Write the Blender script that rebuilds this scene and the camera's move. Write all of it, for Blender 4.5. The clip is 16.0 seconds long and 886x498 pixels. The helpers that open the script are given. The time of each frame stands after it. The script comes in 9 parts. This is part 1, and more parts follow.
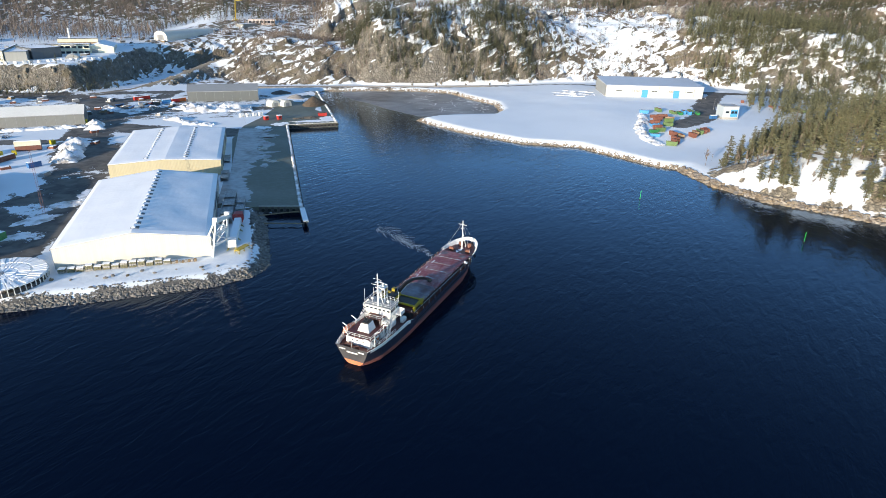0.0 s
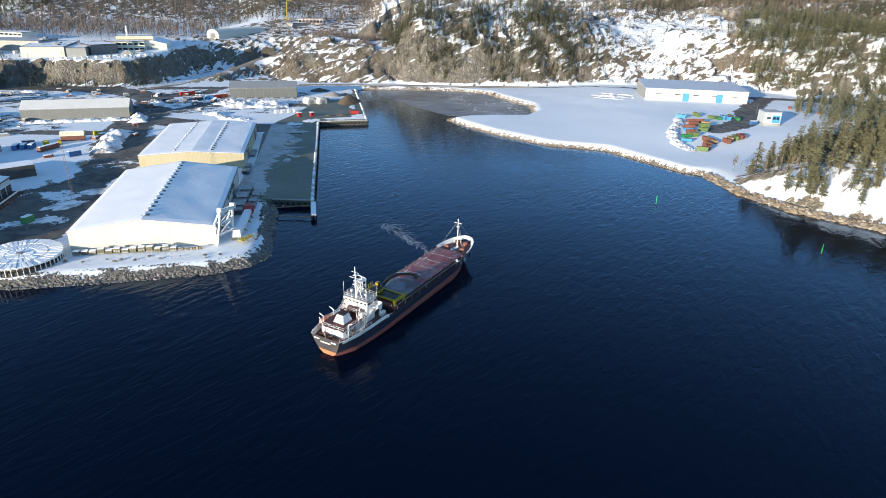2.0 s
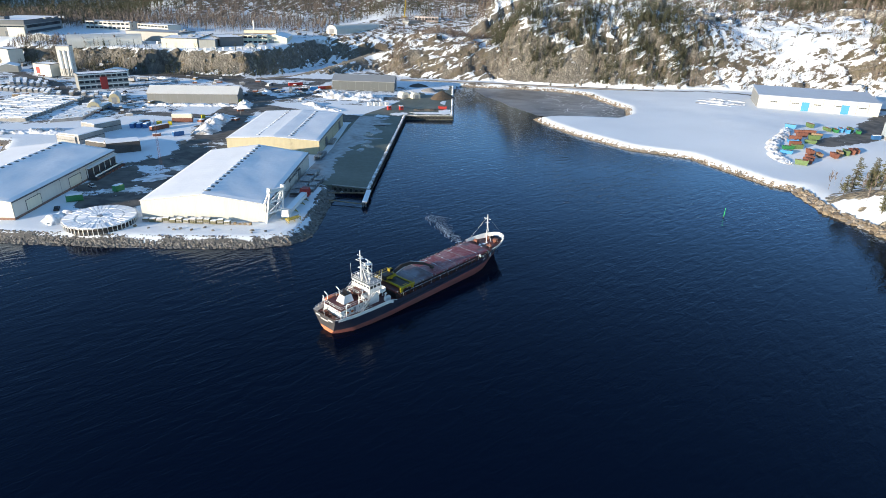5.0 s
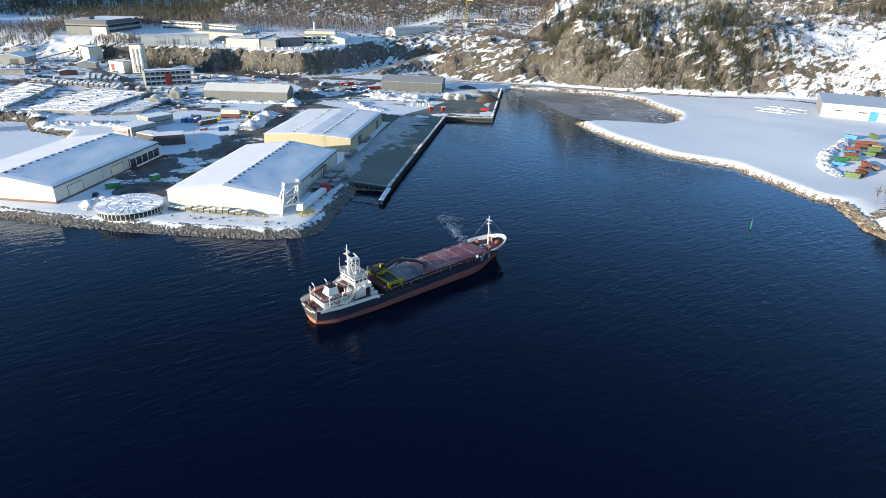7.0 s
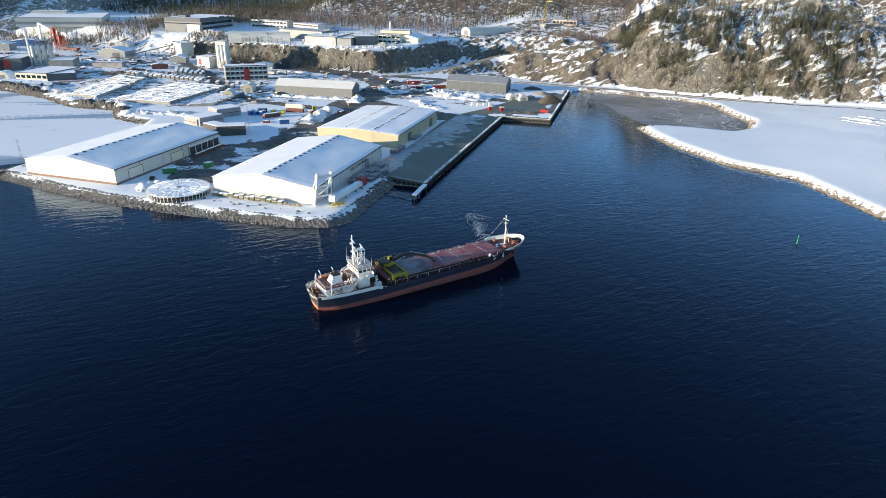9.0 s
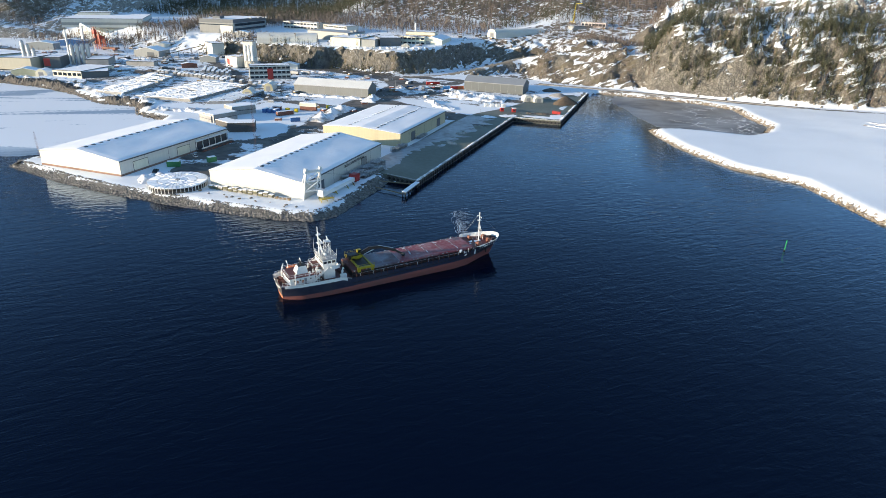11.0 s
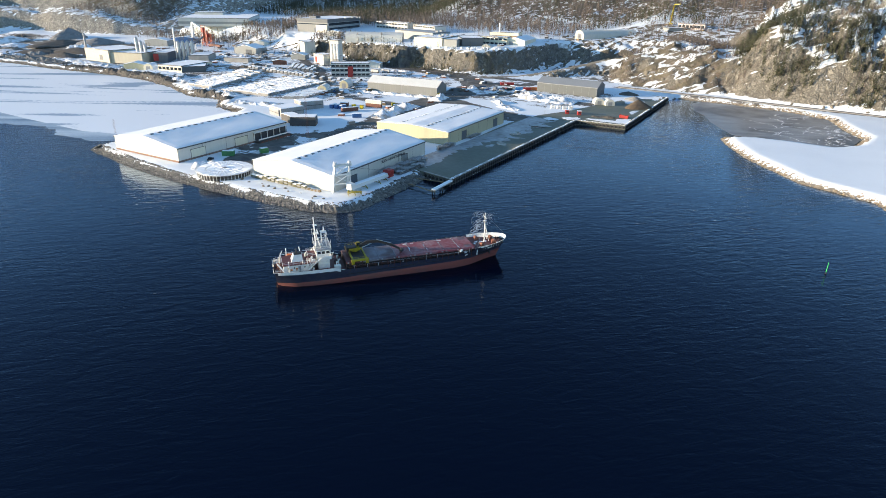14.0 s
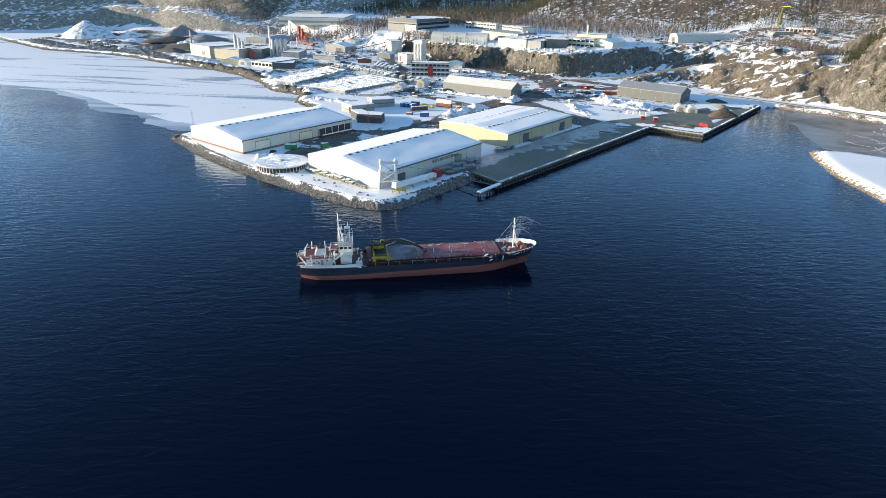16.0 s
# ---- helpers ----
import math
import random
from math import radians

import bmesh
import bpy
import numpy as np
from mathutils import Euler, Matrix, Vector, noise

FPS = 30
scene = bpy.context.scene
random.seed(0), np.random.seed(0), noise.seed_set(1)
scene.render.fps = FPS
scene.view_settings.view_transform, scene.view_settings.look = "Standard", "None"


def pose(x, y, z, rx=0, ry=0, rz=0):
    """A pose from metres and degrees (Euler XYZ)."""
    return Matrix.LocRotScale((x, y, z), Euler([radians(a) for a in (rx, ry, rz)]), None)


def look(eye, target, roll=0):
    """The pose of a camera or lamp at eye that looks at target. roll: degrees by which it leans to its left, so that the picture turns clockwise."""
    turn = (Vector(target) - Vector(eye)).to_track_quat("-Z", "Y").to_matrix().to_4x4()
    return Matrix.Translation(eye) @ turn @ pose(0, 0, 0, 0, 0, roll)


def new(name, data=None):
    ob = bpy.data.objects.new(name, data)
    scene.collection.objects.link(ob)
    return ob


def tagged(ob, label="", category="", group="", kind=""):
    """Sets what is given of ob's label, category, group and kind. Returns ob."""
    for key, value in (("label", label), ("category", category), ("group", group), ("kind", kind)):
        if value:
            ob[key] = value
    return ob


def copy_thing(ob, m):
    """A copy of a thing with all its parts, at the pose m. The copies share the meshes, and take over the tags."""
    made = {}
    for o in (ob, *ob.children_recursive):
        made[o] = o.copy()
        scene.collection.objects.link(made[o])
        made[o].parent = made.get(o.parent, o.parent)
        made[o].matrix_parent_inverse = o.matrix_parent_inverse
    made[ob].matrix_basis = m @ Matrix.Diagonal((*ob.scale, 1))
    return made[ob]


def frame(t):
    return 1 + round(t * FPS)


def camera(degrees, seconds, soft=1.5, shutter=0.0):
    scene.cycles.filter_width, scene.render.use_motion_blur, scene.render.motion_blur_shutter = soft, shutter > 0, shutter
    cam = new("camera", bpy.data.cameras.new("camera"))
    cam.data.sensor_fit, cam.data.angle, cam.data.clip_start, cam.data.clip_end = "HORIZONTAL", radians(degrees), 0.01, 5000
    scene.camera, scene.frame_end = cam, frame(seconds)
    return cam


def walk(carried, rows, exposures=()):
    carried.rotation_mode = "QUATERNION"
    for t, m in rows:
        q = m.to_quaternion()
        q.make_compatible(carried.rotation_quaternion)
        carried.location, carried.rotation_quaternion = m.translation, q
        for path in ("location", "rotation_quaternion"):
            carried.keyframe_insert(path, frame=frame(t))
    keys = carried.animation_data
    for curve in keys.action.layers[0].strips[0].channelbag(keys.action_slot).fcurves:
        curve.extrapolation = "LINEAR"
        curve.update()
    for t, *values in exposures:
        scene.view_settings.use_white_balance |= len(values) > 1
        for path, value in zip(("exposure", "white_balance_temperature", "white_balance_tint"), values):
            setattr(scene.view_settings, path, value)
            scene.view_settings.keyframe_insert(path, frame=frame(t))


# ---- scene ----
cam = camera(71.5, 16.0, soft=0.5)
PATH = [
    (0, (2.384, -0.862, 90.007), (2.731, 0.944, 89.22), 1.5),
    (0.5, (7.44, -2.064, 90.11), (7.74, -0.25, 89.323), 1.5),
    (1, (12.336, -3.19, 90.185), (12.592, -1.37, 89.397), 1.5),
    (1.5, (17.184, -4.377, 90.243), (17.398, -2.552, 89.455), 1.5),
    (2, (21.993, -5.658, 90.282), (22.17, -3.829, 89.493), 1.6),
    (2.5, (26.827, -6.815, 90.197), (26.957, -4.982, 89.407), 1.5),
    (3, (31.827, -7.665, 90.044), (31.903, -5.829, 89.255), 1.5),
    (3.5, (36.985, -8.231, 89.869), (36.995, -6.394, 89.08), 1.6),
    (4, (42.309, -8.556, 89.763), (42.247, -6.721, 88.972), 1.6),
    (4.2, (44.516, -8.523, 89.755), (44.423, -6.69, 88.962), 1.7),
    (6.3, (68.624, -6.461, 89.972), (68.277, -4.66, 89.173), 1.5),
    (6.5, (70.927, -6.222, 89.965), (70.563, -4.424, 89.168), 1.6),
    (7, (76.675, -5.385, 89.905), (76.253, -3.6, 89.107), 1.6),
    (7.5, (82.368, -4.3, 89.87), (81.878, -2.533, 89.071), 1.6),
    (8, (88.031, -3.047, 89.799), (87.485, -1.297, 89.0), 1.6),
    (8.5, (93.586, -1.584, 89.663), (92.975, 0.145, 88.863), 1.5),
    (9, (99.157, -0.051, 89.574), (98.482, 1.652, 88.773), 1.6),
    (11.3, (124.506, 7.648, 88.666), (123.685, 9.289, 87.869), 1.4),
    (11.5, (126.571, 8.503, 88.643), (125.728, 10.131, 87.844), 1.3),
    (12, (131.439, 11.121, 88.59), (130.544, 12.722, 87.792), 1.3),
    (12.5, (136.084, 13.98, 88.512), (135.151, 15.558, 87.713), 1.2),
    (13, (140.63, 17.011, 88.419), (139.658, 18.567, 87.621), 1.2),
    (13.5, (145.102, 20.296, 88.337), (144.087, 21.823, 87.538), 1.2),
    (14, (149.509, 23.892, 88.281), (148.438, 25.38, 87.482), 1.2),
    (14.5, (153.638, 27.73, 88.183), (152.511, 29.177, 87.384), 1.2),
    (15, (157.429, 31.83, 88.094), (156.244, 33.23, 87.295), 1.2),
    (15.5, (160.907, 36.003, 88.046), (159.661, 37.348, 87.246), 1.2),
    (16, (164.144, 40.285, 87.979), (162.849, 41.582, 87.177), 1.2),
]
walk(cam, [(t, look(eye, target, roll)) for t, eye, target, roll in PATH], [(0, 1.02, 7250, 10), (8, 1.06, 7500, 10), (16, 1.28, 8000, 10)])

# ---- light ----
SUN_AZ, SUN_EL = 224.0, 8.8          # degrees clockwise from +y, degrees above the horizon
world = bpy.data.worlds.new("sky")
scene.world = world
world.use_nodes = True
wn = world.node_tree
sky = wn.nodes.new("ShaderNodeTexSky")
sky.sky_type, sky.sun_disc = "NISHITA", False
sky.sun_elevation, sky.sun_rotation = radians(SUN_EL), radians(SUN_AZ)
sky.air_density, sky.dust_density, sky.ozone_density = 1.0, 0.0, 4.0
wn.links.new(sky.outputs[0], wn.nodes["Background"].inputs[0])
wn.nodes["Background"].inputs[1].default_value = 0.17
sun_data = bpy.data.lights.new("sun", "SUN")
sun_data.energy, sun_data.angle, sun_data.color = 4.0, radians(0.5), (1.0, 0.90, 0.77)
sun = new("sun", sun_data)
sa, se = radians(SUN_AZ), radians(SUN_EL)
sun.matrix_world = look((500 * math.sin(sa) * math.cos(se), 500 * math.cos(sa) * math.cos(se), 500 * math.sin(se)), (0, 0, 0))


# ---- materials ----
def node(tree, kind, **sets):
    n = tree.nodes.new(kind)
    for key, value in sets.items():
        n.inputs[key.replace("_", " ")].default_value = value
    return n


def ramp(tree, source, stops):
    r = tree.nodes.new("ShaderNodeValToRGB")
    while len(r.color_ramp.elements) < len(stops):
        r.color_ramp.elements.new(0.5)
    for e, (at, col) in zip(r.color_ramp.elements, stops):
        e.position, e.color = at, (*col, 1)
    tree.links.new(source, r.inputs[0])
    return r.outputs[0]


def base(name, rough=0.7, metal=0.0):
    m = bpy.data.materials.new(name)
    m.use_nodes = True
    b = m.node_tree.nodes["Principled BSDF"]
    b.inputs["Roughness"].default_value, b.inputs["Metallic"].default_value = rough, metal
    return m, m.node_tree, b


def worn(name, colour, rough=0.7, metal=0.0, grain=2.0, stain=0.15, amount=0.25, bump=0.1, dirt=None):
    """A surface of one colour with grain at one scale and stains at a larger one."""
    m, t, b = base(name, rough, metal)
    co = t.nodes.new("ShaderNodeTexCoord").outputs["Object"]
    n1, n2 = node(t, "ShaderNodeTexNoise", Scale=grain, Detail=6.0), node(t, "ShaderNodeTexNoise", Scale=stain, Detail=4.0)
    for n in (n1, n2):
        t.links.new(co, n.inputs["Vector"])
    dirt = dirt or tuple(c * 0.55 for c in colour)
    mix = t.nodes.new("ShaderNodeMix")
    mix.data_type = "RGBA"
    mix.inputs[6].default_value, mix.inputs[7].default_value = (*colour, 1), (*dirt, 1)
    add = t.nodes.new("ShaderNodeMath")
    add.operation = "ADD"
    t.links.new(ramp(t, n1.outputs[0], [(0.40, (0, 0, 0)), (0.75, (amount,) * 3)]), add.inputs[0])
    t.links.new(ramp(t, n2.outputs[0], [(0.45, (0, 0, 0)), (0.8, (amount * 1.6,) * 3)]), add.inputs[1])
    t.links.new(add.outputs[0], mix.inputs[0])
    t.links.new(mix.outputs[2], b.inputs["Base Color"])
    if bump:
        bm_ = node(t, "ShaderNodeBump", Strength=bump, Distance=0.1)
        t.links.new(n1.outputs[0], bm_.inputs["Height"])
        t.links.new(bm_.outputs[0], b.inputs["Normal"])
    return m


def varied(name, colours, rough=0.8, bump=0.3, grain=1.5):
    """Pieces that differ one from another, each by its own mesh island."""
    m, t, b = base(name, rough)
    geo = t.nodes.new("ShaderNodeNewGeometry")
    n = len(colours)
    c = ramp(t, geo.outputs["Random Per Island"], [(i / (n - 1), col) for i, col in enumerate(colours)])
    noise_ = node(t, "ShaderNodeTexNoise", Scale=grain, Detail=5.0)
    t.links.new(t.nodes.new("ShaderNodeTexCoord").outputs["Object"], noise_.inputs["Vector"])
    mix = t.nodes.new("ShaderNodeMix")
    mix.data_type, mix.blend_type = "RGBA", "MULTIPLY"
    mix.inputs[0].default_value = 0.6
    t.links.new(c, mix.inputs[6])
    t.links.new(ramp(t, noise_.outputs[0], [(0.3, (0.5, 0.5, 0.5)), (0.7, (1.2, 1.2, 1.2))]), mix.inputs[7])
    t.links.new(mix.outputs[2], b.inputs["Base Color"])
    if bump:
        bm_ = node(t, "ShaderNodeBump", Strength=bump, Distance=0.15)
        t.links.new(noise_.outputs[0], bm_.inputs["Height"])
        t.links.new(bm_.outputs[0], b.inputs["Normal"])
    return m


def snow_material(name, tone=(0.90, 0.915, 0.93), scale=0.25, bump=0.2, dirt=(0.70, 0.72, 0.75), soil=((0.5, 0.0), (0.9, 0.5))):
    m, t, b = base(name, 0.75)
    co = t.nodes.new("ShaderNodeTexCoord").outputs["Object"]
    n1, n2 = node(t, "ShaderNodeTexNoise", Scale=scale, Detail=8.0), node(t, "ShaderNodeTexNoise", Scale=scale * 0.2, Detail=3.0)
    for n in (n1, n2):
        t.links.new(co, n.inputs["Vector"])
    mix = t.nodes.new("ShaderNodeMix")
    mix.data_type = "RGBA"
    mix.inputs[6].default_value, mix.inputs[7].default_value = (*tone, 1), (*dirt, 1)
    t.links.new(ramp(t, n2.outputs[0], [(a, (k,) * 3) for a, k in soil]), mix.inputs[0])
    t.links.new(mix.outputs[2], b.inputs["Base Color"])
    bm_ = node(t, "ShaderNodeBump", Strength=bump, Distance=0.4)
    t.links.new(n1.outputs[0], bm_.inputs["Height"])
    t.links.new(bm_.outputs[0], b.inputs["Normal"])
    return m


def cladding(name, colour, pitch=1.0, rough=0.5, bump=0.25):
    """Ribbed steel sheet with streaks that run down it."""
    m, t, b = base(name, rough)
    co = t.nodes.new("ShaderNodeTexCoord").outputs["Object"]
    mp = t.nodes.new("ShaderNodeMapping")
    mp.inputs["Scale"].default_value = (1, 1, 0.06)
    t.links.new(co, mp.inputs["Vector"])
    streak = node(t, "ShaderNodeTexNoise", Scale=1.2, Detail=5.0)
    big = node(t, "ShaderNodeTexNoise", Scale=0.12, Detail=3.0)
    t.links.new(mp.outputs[0], streak.inputs["Vector"])
    t.links.new(co, big.inputs["Vector"])
    mul = t.nodes.new("ShaderNodeMix")
    mul.data_type, mul.blend_type = "RGBA", "MULTIPLY"
    mul.inputs[0].default_value = 1.0
    t.links.new(ramp(t, streak.outputs[0], [(0.3, tuple(c * 0.92 for c in colour)), (0.65, colour)]), mul.inputs[6])
    t.links.new(ramp(t, big.outputs[0], [(0.3, (0.93, 0.93, 0.92)), (0.7, (1, 1, 1))]), mul.inputs[7])
    t.links.new(mul.outputs[2], b.inputs["Base Color"])
    w = node(t, "ShaderNodeTexWave", Scale=pitch, Distortion=0.0)
    w.bands_direction = "DIAGONAL"
    mp2 = t.nodes.new("ShaderNodeMapping")
    mp2.inputs["Scale"].default_value = (1, 1, 0)
    t.links.new(co, mp2.inputs["Vector"])
    t.links.new(mp2.outputs[0], w.inputs["Vector"])
    bm_ = node(t, "ShaderNodeBump", Strength=bump, Distance=0.05)
    t.links.new(w.outputs[1], bm_.inputs["Height"])
    t.links.new(bm_.outputs[0], b.inputs["Normal"])
    return m


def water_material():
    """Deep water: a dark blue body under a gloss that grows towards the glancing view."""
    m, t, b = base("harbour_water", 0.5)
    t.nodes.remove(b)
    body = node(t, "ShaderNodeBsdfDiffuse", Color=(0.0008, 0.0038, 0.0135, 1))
    # blue tint paints the colour of the reflected sky into the gloss
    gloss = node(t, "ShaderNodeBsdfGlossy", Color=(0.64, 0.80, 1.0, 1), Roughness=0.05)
    # falloff steeper than plain Fresnel, imitating a polarised sky's reflection
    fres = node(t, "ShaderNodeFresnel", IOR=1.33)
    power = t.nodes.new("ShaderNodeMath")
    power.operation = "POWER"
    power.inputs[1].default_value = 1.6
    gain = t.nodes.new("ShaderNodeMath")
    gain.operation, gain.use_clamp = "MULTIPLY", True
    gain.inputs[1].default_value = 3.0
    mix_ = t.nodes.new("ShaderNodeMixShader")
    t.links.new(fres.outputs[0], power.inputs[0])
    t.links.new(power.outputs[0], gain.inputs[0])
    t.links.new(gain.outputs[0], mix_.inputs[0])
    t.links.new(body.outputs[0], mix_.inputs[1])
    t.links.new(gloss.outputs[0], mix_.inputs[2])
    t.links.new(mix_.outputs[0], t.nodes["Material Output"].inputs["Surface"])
    co = t.nodes.new("ShaderNodeTexCoord").outputs["Object"]
    mp = t.nodes.new("ShaderNodeMapping")
    mp.vector_type = "TEXTURE"
    mp.inputs["Rotation"].default_value = (0, 0, radians(48))
    mp.inputs["Scale"].default_value = (2.8, 1.0, 1.0)
    t.links.new(co, mp.inputs["Vector"])
    n1 = node(t, "ShaderNodeTexNoise", Scale=0.40, Detail=3.0, Roughness=0.5, Distortion=0.7)
    n2 = node(t, "ShaderNodeTexNoise", Scale=1.7, Detail=3.0)
    calm = node(t, "ShaderNodeTexNoise", Scale=0.012, Detail=3.0, Distortion=0.8)
    for n in (n1, n2):
        t.links.new(mp.outputs[0], n.inputs["Vector"])
    t.links.new(co, calm.inputs["Vector"])
    add = t.nodes.new("ShaderNodeMath")
    add.operation = "MULTIPLY_ADD"
    add.inputs[1].default_value = 0.24
    t.links.new(n2.outputs[0], add.inputs[0])
    t.links.new(n1.outputs[0], add.inputs[2])
    bm_ = node(t, "ShaderNodeBump", Distance=0.55)
    t.links.new(ramp(t, calm.outputs[0], [(0.35, (0.20,) * 3), (0.65, (0.42,) * 3)]), bm_.inputs["Strength"])
    t.links.new(add.outputs[0], bm_.inputs["Height"])
    for n in (gloss, fres):
        t.links.new(bm_.outputs[0], n.inputs["Normal"])
    return m


def ice_material(name, pale, dark, lo, hi, scale, stretch=0.35, turn=20):
    m, t, b = base(name, 0.35)
    co = t.nodes.new("ShaderNodeTexCoord").outputs["Object"]
    mp = t.nodes.new("ShaderNodeMapping")
    mp.vector_type = "TEXTURE"
    mp.inputs["Scale"].default_value = (1 / stretch, 1.0, 1.0)
    mp.inputs["Rotation"].default_value = (0, 0, radians(turn))
    t.links.new(co, mp.inputs["Vector"])
    n1 = node(t, "ShaderNodeTexNoise", Scale=scale, Detail=4.0, Distortion=1.1)
    n2 = node(t, "ShaderNodeTexNoise", Scale=scale * 12, Detail=6.0)
    t.links.new(mp.outputs[0], n1.inputs["Vector"])
    t.links.new(co, n2.inputs["Vector"])
    add = t.nodes.new("ShaderNodeMath")
    add.operation = "MULTIPLY_ADD"
    add.inputs[1].default_value = 0.16
    t.links.new(n2.outputs[0], add.inputs[0])
    t.links.new(n1.outputs[0], add.inputs[2])
    t.links.new(ramp(t, add.outputs[0], [(lo, dark), (hi, pale)]), b.inputs["Base Color"])
    return m


def ground_material():
    """Snow, bare asphalt or gravel, rock on the steep parts, and withered brush, by masks on the sheet and by its slope."""
    m, t, b = base("winter_ground", 0.85)
    co = t.nodes.new("ShaderNodeTexCoord").outputs["Object"]

    def noise_at(scale, detail=6.0, dist=0.0):
        n = node(t, "ShaderNodeTexNoise", Scale=scale, Detail=detail, Distortion=dist)
        t.links.new(co, n.inputs["Vector"])
        return n.outputs[0]

    def mask(name):
        a = t.nodes.new("ShaderNodeAttribute")
        a.attribute_name = name
        return a.outputs["Fac"]

    def math_(op, a, b_):
        n = t.nodes.new("ShaderNodeMath")
        n.operation = op
        for i, s in enumerate((a, b_)):
            if isinstance(s, (int, float)):
                n.inputs[i].default_value = s
            else:
                t.links.new(s, n.inputs[i])
        return n.outputs[0]

    def mixed(f, c1, c2):
        n = t.nodes.new("ShaderNodeMix")
        n.data_type = "RGBA"
        for i, s in ((0, f), (6, c1), (7, c2)):
            if isinstance(s, tuple):
                n.inputs[i].default_value = (*s, 1)
            else:
                t.links.new(s, n.inputs[i])
        return n.outputs[2]

    fine, mid, wide = noise_at(1.3), noise_at(0.16, 7.0, 0.5), noise_at(0.03, 5.0)
    strata = t.nodes.new("ShaderNodeMapping")
    strata.vector_type = "TEXTURE"
    strata.inputs["Scale"].default_value = (3.4, 2.0, 0.62)
    strata.inputs["Rotation"].default_value = (radians(10), radians(-24), 0)
    t.links.new(co, strata.inputs["Vector"])
    ledge = node(t, "ShaderNodeTexNoise", Scale=0.20, Detail=5.0, Distortion=0.7)
    t.links.new(strata.outputs[0], ledge.inputs["Vector"])
    patchy = ledge.outputs[0]
    snow = mixed(ramp(t, wide, [(0.4, (0, 0, 0)), (0.75, (0.6,) * 3)]), (0.79, 0.835, 0.87), (0.71, 0.76, 0.80))
    asphalt = mixed(ramp(t, mid, [(0.35, (0, 0, 0)), (0.65, (1, 1, 1))]), (0.050, 0.050, 0.050), (0.15, 0.14, 0.125))
    grey_rock = mixed(ramp(t, mid, [(0.3, (0, 0, 0)), (0.7, (1, 1, 1))]), (0.10, 0.095, 0.084), (0.30, 0.284, 0.25))
    tan_rock = mixed(ramp(t, mid, [(0.3, (0, 0, 0)), (0.7, (1, 1, 1))]), (0.24, 0.195, 0.135), (0.50, 0.43, 0.31))
    rock = mixed(mask("tan"), grey_rock, tan_rock)
    rock = mixed(mask("pale"), rock, mixed(ramp(t, mid, [(0.3, (0, 0, 0)), (0.7, (1, 1, 1))]), (0.25, 0.245, 0.235), (0.56, 0.53, 0.46)))
    vor = t.nodes.new("ShaderNodeTexVoronoi")
    vor.feature = "DISTANCE_TO_EDGE"
    vor.inputs["Scale"].default_value = 0.34
    vmap = t.nodes.new("ShaderNodeMapping")
    vmap.inputs["Scale"].default_value = (1, 1, 0.5)
    warp = node(t, "ShaderNodeTexNoise", Scale=0.3, Detail=4.0)
    t.links.new(co, warp.inputs["Vector"])
    bend = t.nodes.new("ShaderNodeVectorMath")
    bend.operation = "MULTIPLY_ADD"
    bend.inputs[1].default_value = (7, 7, 7)
    t.links.new(warp.outputs["Color"], bend.inputs[0])
    t.links.new(co, bend.inputs[2])
    t.links.new(bend.outputs[0], vmap.inputs["Vector"])
    t.links.new(vmap.outputs[0], vor.inputs["Vector"])
    seam = ramp(t, vor.outputs["Distance"], [(0.0, (0.75,) * 3), (0.16, (0, 0, 0))])
    rock = mixed(seam, rock, (0.07, 0.062, 0.052))
    rock = mixed(ramp(t, fine, [(0.40, (0, 0, 0)), (0.75, (0.7,) * 3)]), rock, (0.07, 0.062, 0.052))
    brush = mixed(ramp(t, fine, [(0.3, (0, 0, 0)), (0.7, (1, 1, 1))]), (0.075, 0.059, 0.049), (0.23, 0.178, 0.146))
    brush = mixed(ramp(t, patchy, [(0.45, (0, 0, 0)), (0.62, (0.6,) * 3)]), brush, (0.105, 0.098, 0.058))
    geo = t.nodes.new("ShaderNodeNewGeometry")
    sep = t.nodes.new("ShaderNodeSeparateXYZ")
    t.links.new(geo.outputs["Normal"], sep.inputs[0])
    wild = ramp(t, math_("ADD", mask("veg"), mask("stone")), [(0.02, (0.12,) * 3), (0.25, (1, 1, 1))])
    rough_ = math_("ADD", math_("MULTIPLY", math_("SUBTRACT", mid, 0.5), 0.9), math_("MULTIPLY", math_("SUBTRACT", patchy, 0.5), 2.5))
    steep = math_("ADD", math_("MULTIPLY", math_("SUBTRACT", 0.74, sep.outputs[2]), 1.6), math_("ADD", mask("stone"), math_("MULTIPLY", rough_, wild)))
    low = ramp(t, steep, [(0.0, (0, 0, 0)), (0.12, (1, 1, 1))])
    c = mixed(low, snow, rock)
    tufts = math_("ADD", math_("MULTIPLY", math_("SUBTRACT", mid, 0.5), 1.2), math_("MULTIPLY", math_("SUBTRACT", patchy, 0.5), 2.0))
    brushy = math_("ADD", mask("veg"), math_("MULTIPLY", tufts, ramp(t, mask("veg"), [(0.0, (0.2,) * 3), (0.1, (1, 1, 1))])))
    c = mixed(ramp(t, brushy, [(0.44, (0, 0, 0)), (0.60, (1, 1, 1))]), c, brush)
    ragged = math_("ADD", math_("MULTIPLY", math_("SUBTRACT", mid, 0.5), 2.0), math_("MULTIPLY", math_("SUBTRACT", wide, 0.5), 1.2))
    ragged = math_("ADD", ragged, math_("MULTIPLY", math_("SUBTRACT", fine, 0.5), 0.9))
